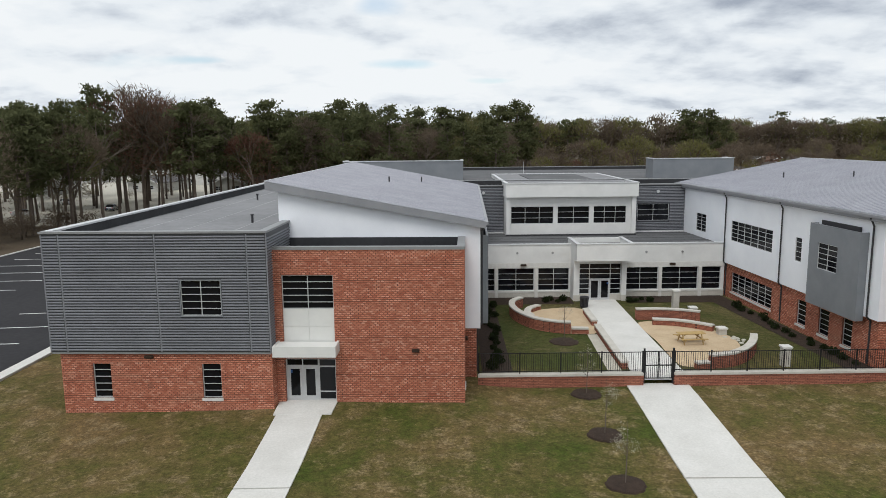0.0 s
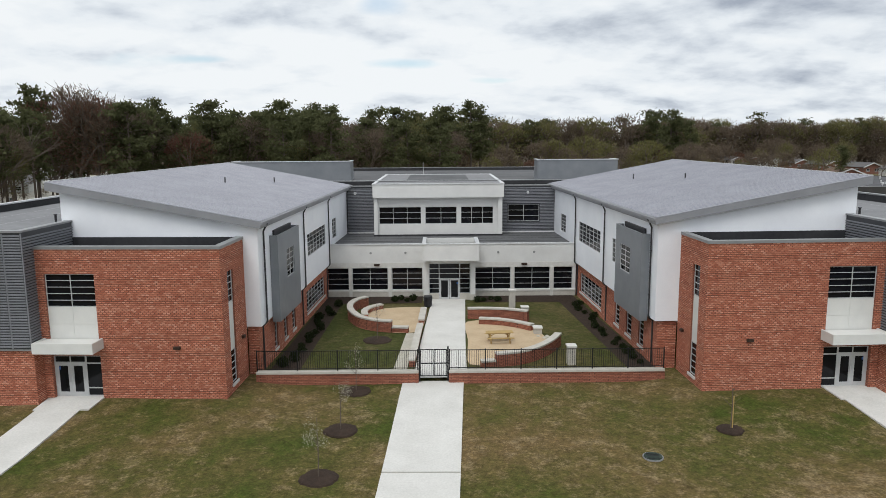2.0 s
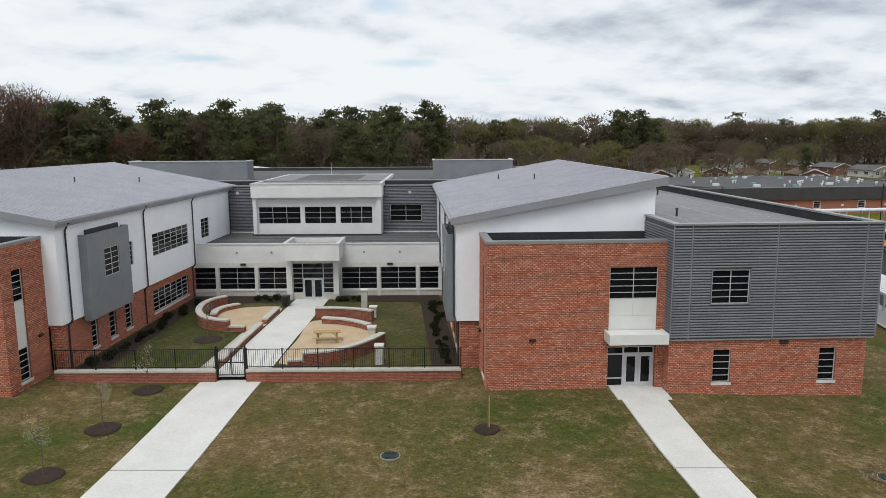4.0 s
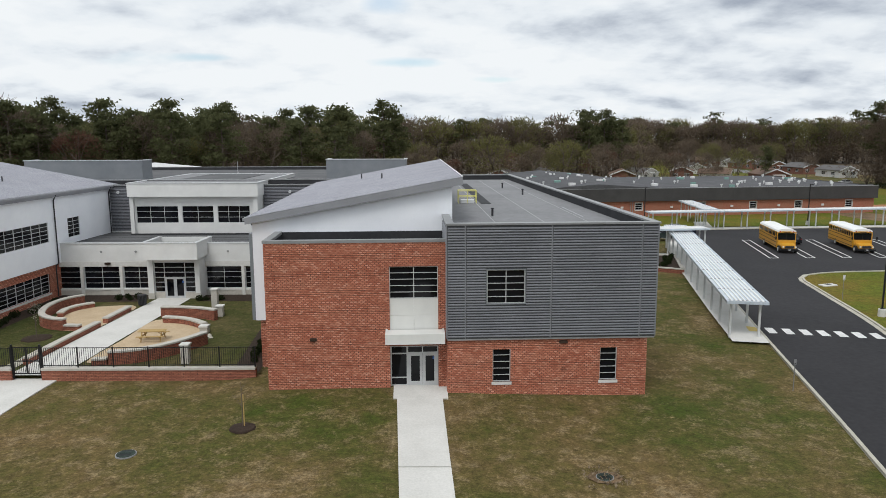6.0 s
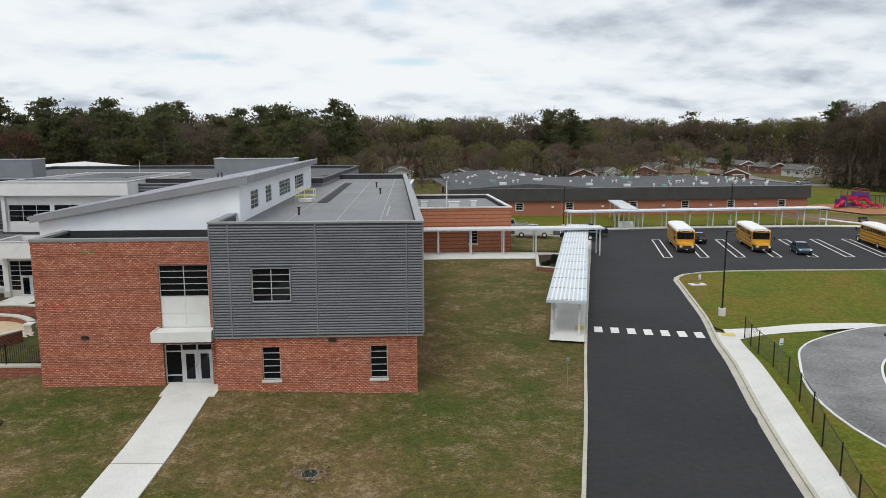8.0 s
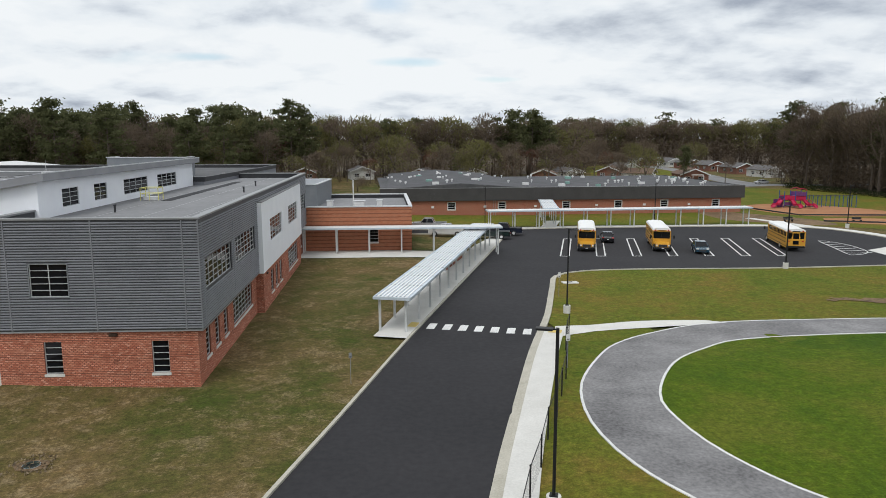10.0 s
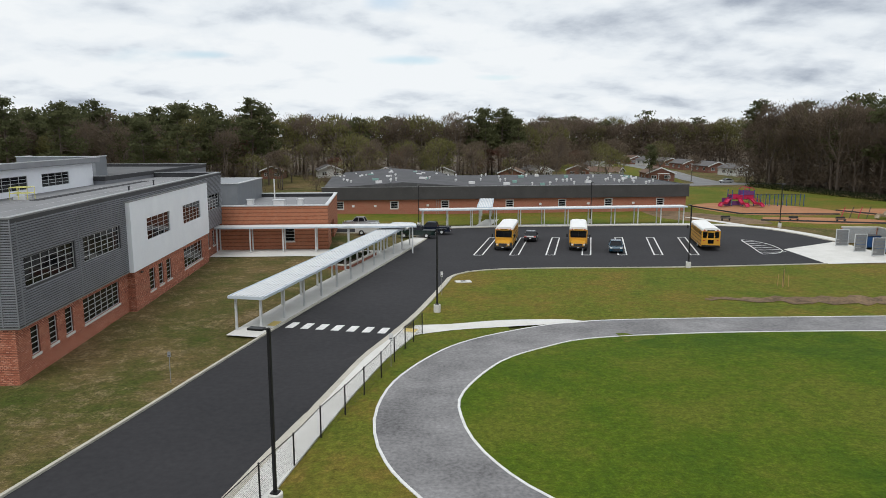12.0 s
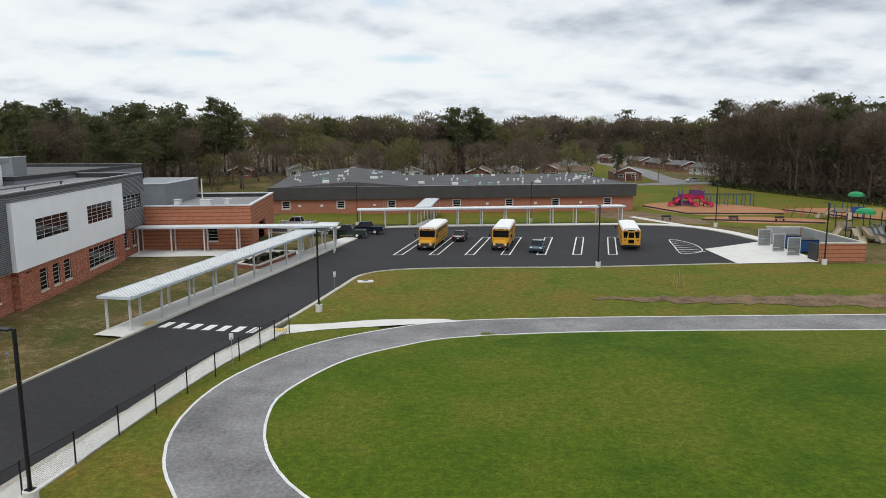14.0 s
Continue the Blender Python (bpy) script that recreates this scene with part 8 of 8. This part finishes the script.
single("hedge", hedge, SHRUB, "dark green clipped hedge along the wood", "hedge", kind="stuff")


def limb(bm, a, b, r0, r1):
    tube(bm, a, b, r0, r1, 4)


def sprays(bm, n, centre, radius, length, width, flat, r, up=0.3):
    """Loose needle sprays or twig fans: slim triangles spread through an ellipsoid."""
    for _ in range(n):
        p = Vector((r.gauss(0, 0.5), r.gauss(0, 0.5), r.gauss(0, 0.5) * flat)) * radius
        d = Vector((r.uniform(-1, 1), r.uniform(-1, 1), r.uniform(-1, 1) + up)).normalized() * length * r.uniform(0.6, 1.4)
        w = Vector((r.uniform(-1, 1), r.uniform(-1, 1), r.uniform(-1, 1))).normalized() * width * r.uniform(0.6, 1.4)
        c = Vector(centre) + p
        bm.faces.new([bm.verts.new(q) for q in (c - w, c + w, c + d)])


def pine_tree(seed, h, far=False):
    """Tall loblolly pine: bare lower trunk, broad uneven crown of needle tufts at the limb ends."""
    r = random.Random(seed)
    trunk, crown = bmesh.new(), bmesh.new()
    lean = Vector((r.uniform(-0.9, 0.9), r.uniform(-0.9, 0.9), 0))
    pts = [Vector((0, 0, -0.5)) + lean * (t * t) + Vector((0, 0, (h + 0.3) * t)) for t in (0, 0.35, 0.7, 1.0)]
    for k, (r0, r1) in enumerate(((0.30, 0.23), (0.23, 0.15), (0.15, 0.04))):
        tube(trunk, pts[k], pts[k + 1], r0, r1, 6)
    base = r.uniform(0.27, 0.40)
    m = 18 if far else 44
    for k in range(m):
        t = base + (0.97 - base) * ((k + r.random()) / m) ** 0.85
        f = (t - base) / (1 - base)
        c = Vector((0, 0, -0.5)) + lean * (t * t) + Vector((0, 0, (h + 0.3) * t))
        out = (1.3 + 3.0 * math.sin(math.pi * min(1, f * 0.72 + 0.26))) * r.uniform(0.4, 1.15)
        a = r.uniform(0, 6.28)
        tip = c + Vector((out * math.cos(a), out * math.sin(a), r.uniform(-0.1, 1.1)))
        limb(trunk, c, tip, 0.07, 0.02)
        if far:
            sprays(crown, 20, tip, r.uniform(1.1, 1.8), 0.85, 0.46, 0.5, r)
            sprays(crown, 6, c.lerp(tip, 0.5), 1.0, 0.9, 0.4, 0.6, r)
        else:
            sprays(crown, 40, tip, r.uniform(1.0, 1.7), 0.58, 0.32, 0.42, r, 0.1)
            sprays(crown, 14, c.lerp(tip, 0.55), 1.1, 0.58, 0.29, 0.45, r, 0.1)
    sprays(crown, 26 if far else 90, pts[-1] - Vector((0, 0, 0.9)), 1.9, 0.8 if far else 0.56, 0.42 if far else 0.29, 0.6, r, 0.1)
    return trunk, crown


def bare_tree(seed, h, far=False):
    """Leafless broadleaf: forking limbs and a dense haze of thin twigs, from low limbs to a rounded top."""
    r = random.Random(seed)
    trunk, crown = bmesh.new(), bmesh.new()
    ends = []
    last = 3 if far else 4

    def grow(p, d, length, rad, depth):
        q = p + d * length
        tube(trunk, p, q, rad, rad * 0.68, 5 if depth < 2 else 3)
        if depth >= 2 or depth >= last:
            ends.append((q, d))
        if depth >= last:
            return
        for _ in range(3 if depth in (0, 1, 2) else 2):
            e = (d + Vector((r.uniform(-1, 1), r.uniform(-1, 1), r.uniform(-0.3, 0.6))) * 0.62).normalized()
            grow(q, e, length * r.uniform(0.6, 0.84), rad * 0.6, depth + 1)

    grow(Vector((0, 0, -0.4)), Vector((r.uniform(-0.05, 0.05), r.uniform(-0.05, 0.05), 1)).normalized(), h * 0.27, h * 0.012, 0)
    top = max(e[0].z for e in ends)
    length, width = (h * 0.037, h * 0.0052) if far else (h * 0.027, h * 0.0029)
    heart = Vector((0, 0, top * 0.60))
    for k in range(1050 if far else 3500):
        p, d = r.choice(ends)
        if k % 5 < 2:
            a = r.uniform(0, 6.28)
            p = Vector((math.cos(a), math.sin(a), 0)) * top * 0.27 * math.sqrt(r.random()) + Vector((0, 0, top * r.uniform(0.36, 0.93)))
        c = p + Vector((r.gauss(0, 1), r.gauss(0, 1), r.gauss(-0.3, 0.8))) * h * 0.045
        off = c - heart
        q = math.sqrt((off.x ** 2 + off.y ** 2) / (0.33 * top) ** 2 + (off.z / (0.37 * top)) ** 2)
        if q > 1:
            off *= r.uniform(0.78, 1.03) / q
            c = heart + off
        e = (off.normalized() * 0.7 + d * 0.5 + Vector((r.uniform(-1, 1), r.uniform(-1, 1), r.uniform(-0.6, 0.8)))).normalized() * length * r.uniform(0.6, 1.3)
        w = Vector((r.uniform(-1, 1), r.uniform(-1, 1), r.uniform(-1, 1))).normalized() * width
        crown.faces.new([crown.verts.new(x) for x in (c - w, c + w, c + e)])
    s = h / (0.95 * top)
    for b in (trunk, crown):
        for v in b.verts:
            v.co *= s
    return trunk, crown


def bush(seed, h):
    """Undergrowth: a wide low tangle of twigs."""
    r = random.Random(seed)
    trunk, crown = bmesh.new(), bmesh.new()
    for k in range(7):
        a = r.uniform(0, 6.28)
        tip = Vector((r.uniform(0.3, 1.6) * math.cos(a), r.uniform(0.3, 1.6) * math.sin(a), h * r.uniform(0.5, 1)))
        limb(trunk, (0, 0, -0.2), tip, 0.05, 0.02)
        sprays(crown, 44, tip * 0.85, h * 0.5, 0.62, 0.10, 0.9, r)
    sprays(crown, 130, (0, 0, h * 0.4), h * 0.75, 0.62, 0.10, 0.55, r)
    return trunk, crown


def tree_kind(seed, h, kind, far=False):
    t, c = pine_tree(seed, h, far) if kind == "pine" else (bush(seed, h) if kind == "bush" else bare_tree(seed, h, far))
    return mesh_of(t, "trunk", BARK), mesh_of(c, "crown", {"pine": PINE, "bare": TWIGS, "bud": BUDS, "red": REDBUDS, "bush": TWIGS}[kind])


HEIGHTS = {"pine": (22, 20, 23, 21), "bare": (19, 17, 20, 18), "bud": (17, 19), "red": (14,)}
KINDS = {kind: [tree_kind(11 + 10 * n + k, h, kind) for k, h in enumerate(hs)] for n, (kind, hs) in enumerate(HEIGHTS.items())}
FAR_KINDS = {kind: [tree_kind(211 + 10 * n + k, h, kind, True) for k, h in enumerate(hs)] for n, (kind, hs) in enumerate({**HEIGHTS, "bush": (5.5, 4.5)}.items())}
WORDS = {"pine": "tall dark pine with a bare lower trunk", "bare": "leafless grey-brown broadleaf tree", "bud": "broadleaf tree in yellow-green bud", "red": "small tree with reddish buds"}


def tree(x, y, kind, scale, seed):
    r = random.Random(seed)
    tm, cm = r.choice(KINDS[kind])
    th = thing("tree", WORDS[kind], "tree", (x, y, gz(x, y)), r.uniform(0, 360), "woodland trees")
    th.scale = (scale * r.uniform(0.9, 1.15),) * 2 + (scale,)
    for n, me in (("trunk", tm), ("crown", cm)):
        o = new(n, me)
        o.parent = th


rnd = random.Random(77)
n = 0
# the edge of the wood right beside the side car park
edge_rnd = random.Random(41)
for k in range(34):
    x = -63 - edge_rnd.random() ** 1.4 * 52
    tree(x, edge_rnd.uniform(100, 142), edge_rnd.choice(("pine", "pine", "bare", "bare", "bud")), edge_rnd.uniform(0.86, 1.02), 700 + k)
# the pine belt beyond the side car park
for k in range(150):
    t = (k + rnd.random()) / 150
    x = -225 + 245 * t + rnd.uniform(-4, 4)
    y = 146 + 26 * t + (rnd.random() ** 1.3) * 52 - 8
    if x > -10 and y < 168:
        y += 30
    tree(x, y, rnd.choice(("pine", "pine", "pine", "bare", "bare", "bud")), rnd.uniform(0.92, 1.16) * (1.0 - 0.06 * t), n)
    n += 1
for x, y, k, s in ((-70, 150, "pine", 1.16), (-65.5, 152, "red", 1.74), (-61, 150, "bare", 1.3), (-57.5, 151, "red", 1.7), (-53, 153, "bare", 1.27), (-63, 156, "bare", 1.32), (-50, 149, "pine", 1.1), (-54, 158, "pine", 1.06), (-48, 156, "pine", 1.06), (-40, 158, "red", 1.2), (-57, 160, "pine", 1.05), (-34, 166, "pine", 1.0), (-28, 170, "pine", 0.98), (-66, 149, "bare", 1.1), (-18, 180, "pine", 0.98), (2, 205, "pine", 1.08), (8, 207, "pine", 1.1), (14, 203, "pine", 1.08), (-4, 208, "pine", 1.05), (20, 212, "red", 1.0), (24, 205, "pine", 1.1), (27, 210, "pine", 1.1), (95, 262, "pine", 1.08), (101, 266, "pine", 1.1), (107, 262, "pine", 0.98), (90, 268, "pine", 0.95), (104, 272, "pine", 1.0), (148, 235, "pine", 0.6), (60, 262, "bare", 1.15), (45, 268, "bare", 1.2), (39, 265, "bare", 1.15), (80, 250, "pine", 0.5), (73, 252, "pine", 0.46)):
    tree(x, y, k, s, n)
    n += 1
# the nearer wood behind the playground: close along its edge, thinner further in
for k in range(110):
    t = (k + rnd.random()) / 110
    depth = 3 + abs(rnd.gauss(0, 11))
    x = 172 + 46 * t + depth
    y = 226 - 150 * t + depth * 0.35
    tree(x, y, rnd.choice(("bare", "bare", "bare", "bud", "pine")) if depth < 14 else rnd.choice(("pine", "bare", "bare")), rnd.uniform(1.0, 1.26), n)
    n += 1
# garden trees among the houses
for k in range(60):
    x, y = rnd.uniform(20, 165), rnd.uniform(205, 300)
    if 160 < x and y < 235:
        continue
    if abs(x - 139) < 16 and y < 232:
        continue
    tree(x, y, rnd.choice(("bare", "bare", "bud", "red")), rnd.uniform(0.45, 0.8), n)
    n += 1


def far_woods(rows):
    """The distant wood: whole trees joined into one mesh."""
    src = {}
    for k, lst in FAR_KINDS.items():
        for i, (tm, cm) in enumerate(lst):
            vs, fs, ms = [], [], []
            base = 0
            for me, mi in ((tm, 0), (cm, {"pine": 1, "bare": 2, "bud": 3, "red": 4, "bush": 2}[k])):
                me.calc_loop_triangles()
                co_ = np.empty(len(me.vertices) * 3, np.float32)
                me.vertices.foreach_get("co", co_)
                tri = np.empty(len(me.loop_triangles) * 3, np.int32)
                me.loop_triangles.foreach_get("vertices", tri)
                vs.append(co_.reshape(-1, 3)), fs.append(tri.reshape(-1, 3) + base), ms.append(np.full(len(tri) // 3, mi, np.int32))
                base += len(me.vertices)
            src[(k, i)] = (np.concatenate(vs), np.concatenate(fs), np.concatenate(ms))
    V, Fs, M = [], [], []
    base = 0
    for x, y, kind, s, seed in rows:
        r = random.Random(seed)
        v, f, m = src[(kind, r.randrange(len(FAR_KINDS[kind])))]
        a = r.uniform(0, 6.28)
        c, d = math.cos(a), math.sin(a)
        w = np.stack([(v[:, 0] * c - v[:, 1] * d) * s * 1.15 + x, (v[:, 0] * d + v[:, 1] * c) * s * 1.15 + y, v[:, 2] * s + gz(x, y)], 1)
        V.append(w), Fs.append(f + base), M.append(m)
        base += len(v)
    V, Fs, M = np.concatenate(V), np.concatenate(Fs), np.concatenate(M)
    me = bpy.data.meshes.new("far_woods")
    me.vertices.add(len(V))
    me.vertices.foreach_set("co", V.astype(np.float32).ravel())
    me.loops.add(len(Fs) * 3)
    me.loops.foreach_set("vertex_index", Fs.astype(np.int32).ravel())
    me.polygons.add(len(Fs))
    me.polygons.foreach_set("loop_start", np.arange(0, len(Fs) * 3, 3, dtype=np.int32))
    me.polygons.foreach_set("material_index", M)
    for m in (BARK, PINE, TWIGS, BUDS, REDBUDS):
        me.materials.append(m)
    me.update(calc_edges=True)
    me.validate()
    return tagged(new("far_woods", me), "distant brown and dark green mixed woodland", "woods", kind="stuff")



def wood_edge(x):
    """Where the far wood begins, behind the houses."""
    if x < -60:
        return 330 - max(0.0, x + 90) * 3.2 if x > -90 else 330
    if x < 110:
        return 232 + (x + 60) * 0.25
    if x < 150:
        return 275 + (x - 110) * 3.0
    if x < 200:
        return 395
    return 395 if x < 340 else 300


rows = []
x = -340.0
while x < 460:
    for k, deep in enumerate((0, 8, 17, 30)):
        px_, y = x + rnd.uniform(-4, 4), wood_edge(x) + deep + rnd.uniform(-3, 5)
        rows.append((px_, y, rnd.choice(("bare", "bare", "bare", "bud", "bud", "pine") if k < 3 else ("bare", "bare", "pine", "bud")), rnd.uniform(0.92, 1.16) * (1 + max(0, y - 270) * 0.0011), 5000 + len(rows)))
        if k < 2:
            rows.append((px_ + 3, y - 1, "bush", rnd.uniform(0.8, 1.5) * (1.0 if y < 300 else 1.9), 5000 + len(rows)))
    x += 6.2 if x < 340 else 8.0
# undergrowth under the pine belt and along the nearer wood
for k in range(60):
    rows.append((-61.5 - edge_rnd.random() * 50, edge_rnd.uniform(94, 130), "bush", edge_rnd.uniform(0.4, 0.75), 9300 + k))
for k in range(80):
    t = rnd.random()
    bush_at = (-225 + 150 * t, 176 + rnd.uniform(0, 26), "bush", rnd.uniform(0.35, 0.6), 9000 + k)
    if k % 3 == 0:
        rows.append(bush_at)
for k in range(130):
    t = (k + rnd.random()) / 130
    depth = 4 + abs(rnd.gauss(0, 9))
    rows.append((172 + 46 * t + depth, 226 - 150 * t + depth * 0.35, "bush", rnd.uniform(0.9, 1.7), 9500 + k))
# deeper trees of the nearer wood
for k in range(85):
    t = (k + rnd.random()) / 85
    depth = 14 + rnd.uniform(0, 40)
    rows.append((172 + 46 * t + depth, 230 - 150 * t + depth * 0.35, rnd.choice(("bare", "bare", "pine", "bud")), rnd.uniform(1.05, 1.3), 9800 + k))
# trees between the pine belt and the far wood
for k in range(40):
    rows.append((rnd.uniform(-60, 20), rnd.uniform(196, 232), rnd.choice(("bare", "bare", "pine")), rnd.uniform(0.85, 1.05), 10200 + k))
# scrub and small trees in the gardens behind the school
for k in range(90):
    gx, gy = rnd.uniform(-20, 130), rnd.uniform(178, 236)
    if gx > 60 and gy < 200:
        gy += 30
    rows.append((gx, gy, rnd.choice(("bush", "bush", "bare", "bud")), rnd.uniform(0.45, 0.8), 10500 + k))
far_woods(rows)

# ---- bricks of the school walls: a joined field, and single bricks beside the doors ----


def brick_cells(a0, a1, z0, z1, holes, length=0.235, course=0.11, joint=0.05):
    """The bricks of a running bond on a face, cut at its ends and openings."""
    a0, a1 = min(a0, a1), max(a0, a1)
    hs = [(min(h[0], h[1]), max(h[0], h[1]), h[2], h[3]) for h in holes]
    out = []
    for k in range(int((z1 - z0) / course + 0.5)):
        lo, hi = z1 - (k + 1) * course + joint, z1 - k * course
        m = (lo + hi) / 2
        spans = [(a0, a1)]
        for h in sorted(hs):
            if h[2] < m < h[3]:
                spans = [t for u, v in spans for t in ((u, min(v, h[0])), (max(u, h[1]), v)) if t[1] - t[0] > 0.03]
        for u, v in spans:
            x = math.floor(u / length) * length - (length / 2 if k % 2 else 0.0)
            while x < v:
                p, q = max(x + joint / 2, u), min(x + length - joint / 2, v)
                if q - p > 0.03:
                    out.append((p, q, lo, hi))
                x += length
    return out


def brick_field(cells, plane, c, out, proud):
    """Five-sided bricks, slightly uneven, as one mesh."""
    r = random.Random(9)
    verts, faces = [], []
    for p, q, lo, hi in cells:
        d = out * (proud + r.uniform(-0.003, 0.004))
        n = len(verts)
        for e in (out * 0.002, d):
            for u, z in ((p, lo), (q, lo), (q, hi), (p, hi)):
                verts.append((u, c + e, z) if plane == "y" else (c + e, u, z))
        faces += [(n + 4, n + 5, n + 6, n + 7)] + [(n + i, n + (i + 1) % 4, n + 4 + (i + 1) % 4, n + 4 + i) for i in range(4)]
    me = bpy.data.meshes.new("brickwork")
    me.from_pydata(verts, [], faces)
    bm = bmesh.new()
    bm.from_mesh(me)
    bmesh.ops.recalc_face_normals(bm, faces=bm.faces[:])
    bm.to_mesh(me)
    bm.free()
    me.materials.append(BRICK_PIECE)
    return me


for th, plane, c, out, a0, a1, z0, z1, holes, *turned in BRICK_FACES:
    cells = brick_cells(a0, a1, z0, z1, holes)
    if plane == "y" and z1 > 8:
        # the stretch beside the door, at eye height
        lone = [b for b in cells if 0.6 < b[2] < 2.4 and 2.6 < abs(b[0] + b[1]) / 2 < 7.0][:290]
        chosen = set(lone)
        cells = [b for b in cells if b not in chosen]
        shared = {}
        for p, q, lo, hi in lone:
            w = round(q - p, 3)
            if w not in shared:
                shared[w] = brick_field([(-w / 2, w / 2, lo - (lo + hi) / 2, hi - (lo + hi) / 2)], plane, 0.0, out, 0.012)
                shared[w].name = "brick"
            ob = new("brick", shared[w])
            ob.parent = th
            ob.location = ((p + q) / 2, c, (lo + hi) / 2)
            if turned:
                ob.matrix_basis = turned[0] @ ob.matrix_basis
    ob = new("brickwork", brick_field(cells, plane, c, out, 0.012))
    ob.parent = th
    if turned:
        ob.matrix_basis = turned[0]
    tagged(ob, "red and tan running-bond bricks with recessed joints", kind="stuff")
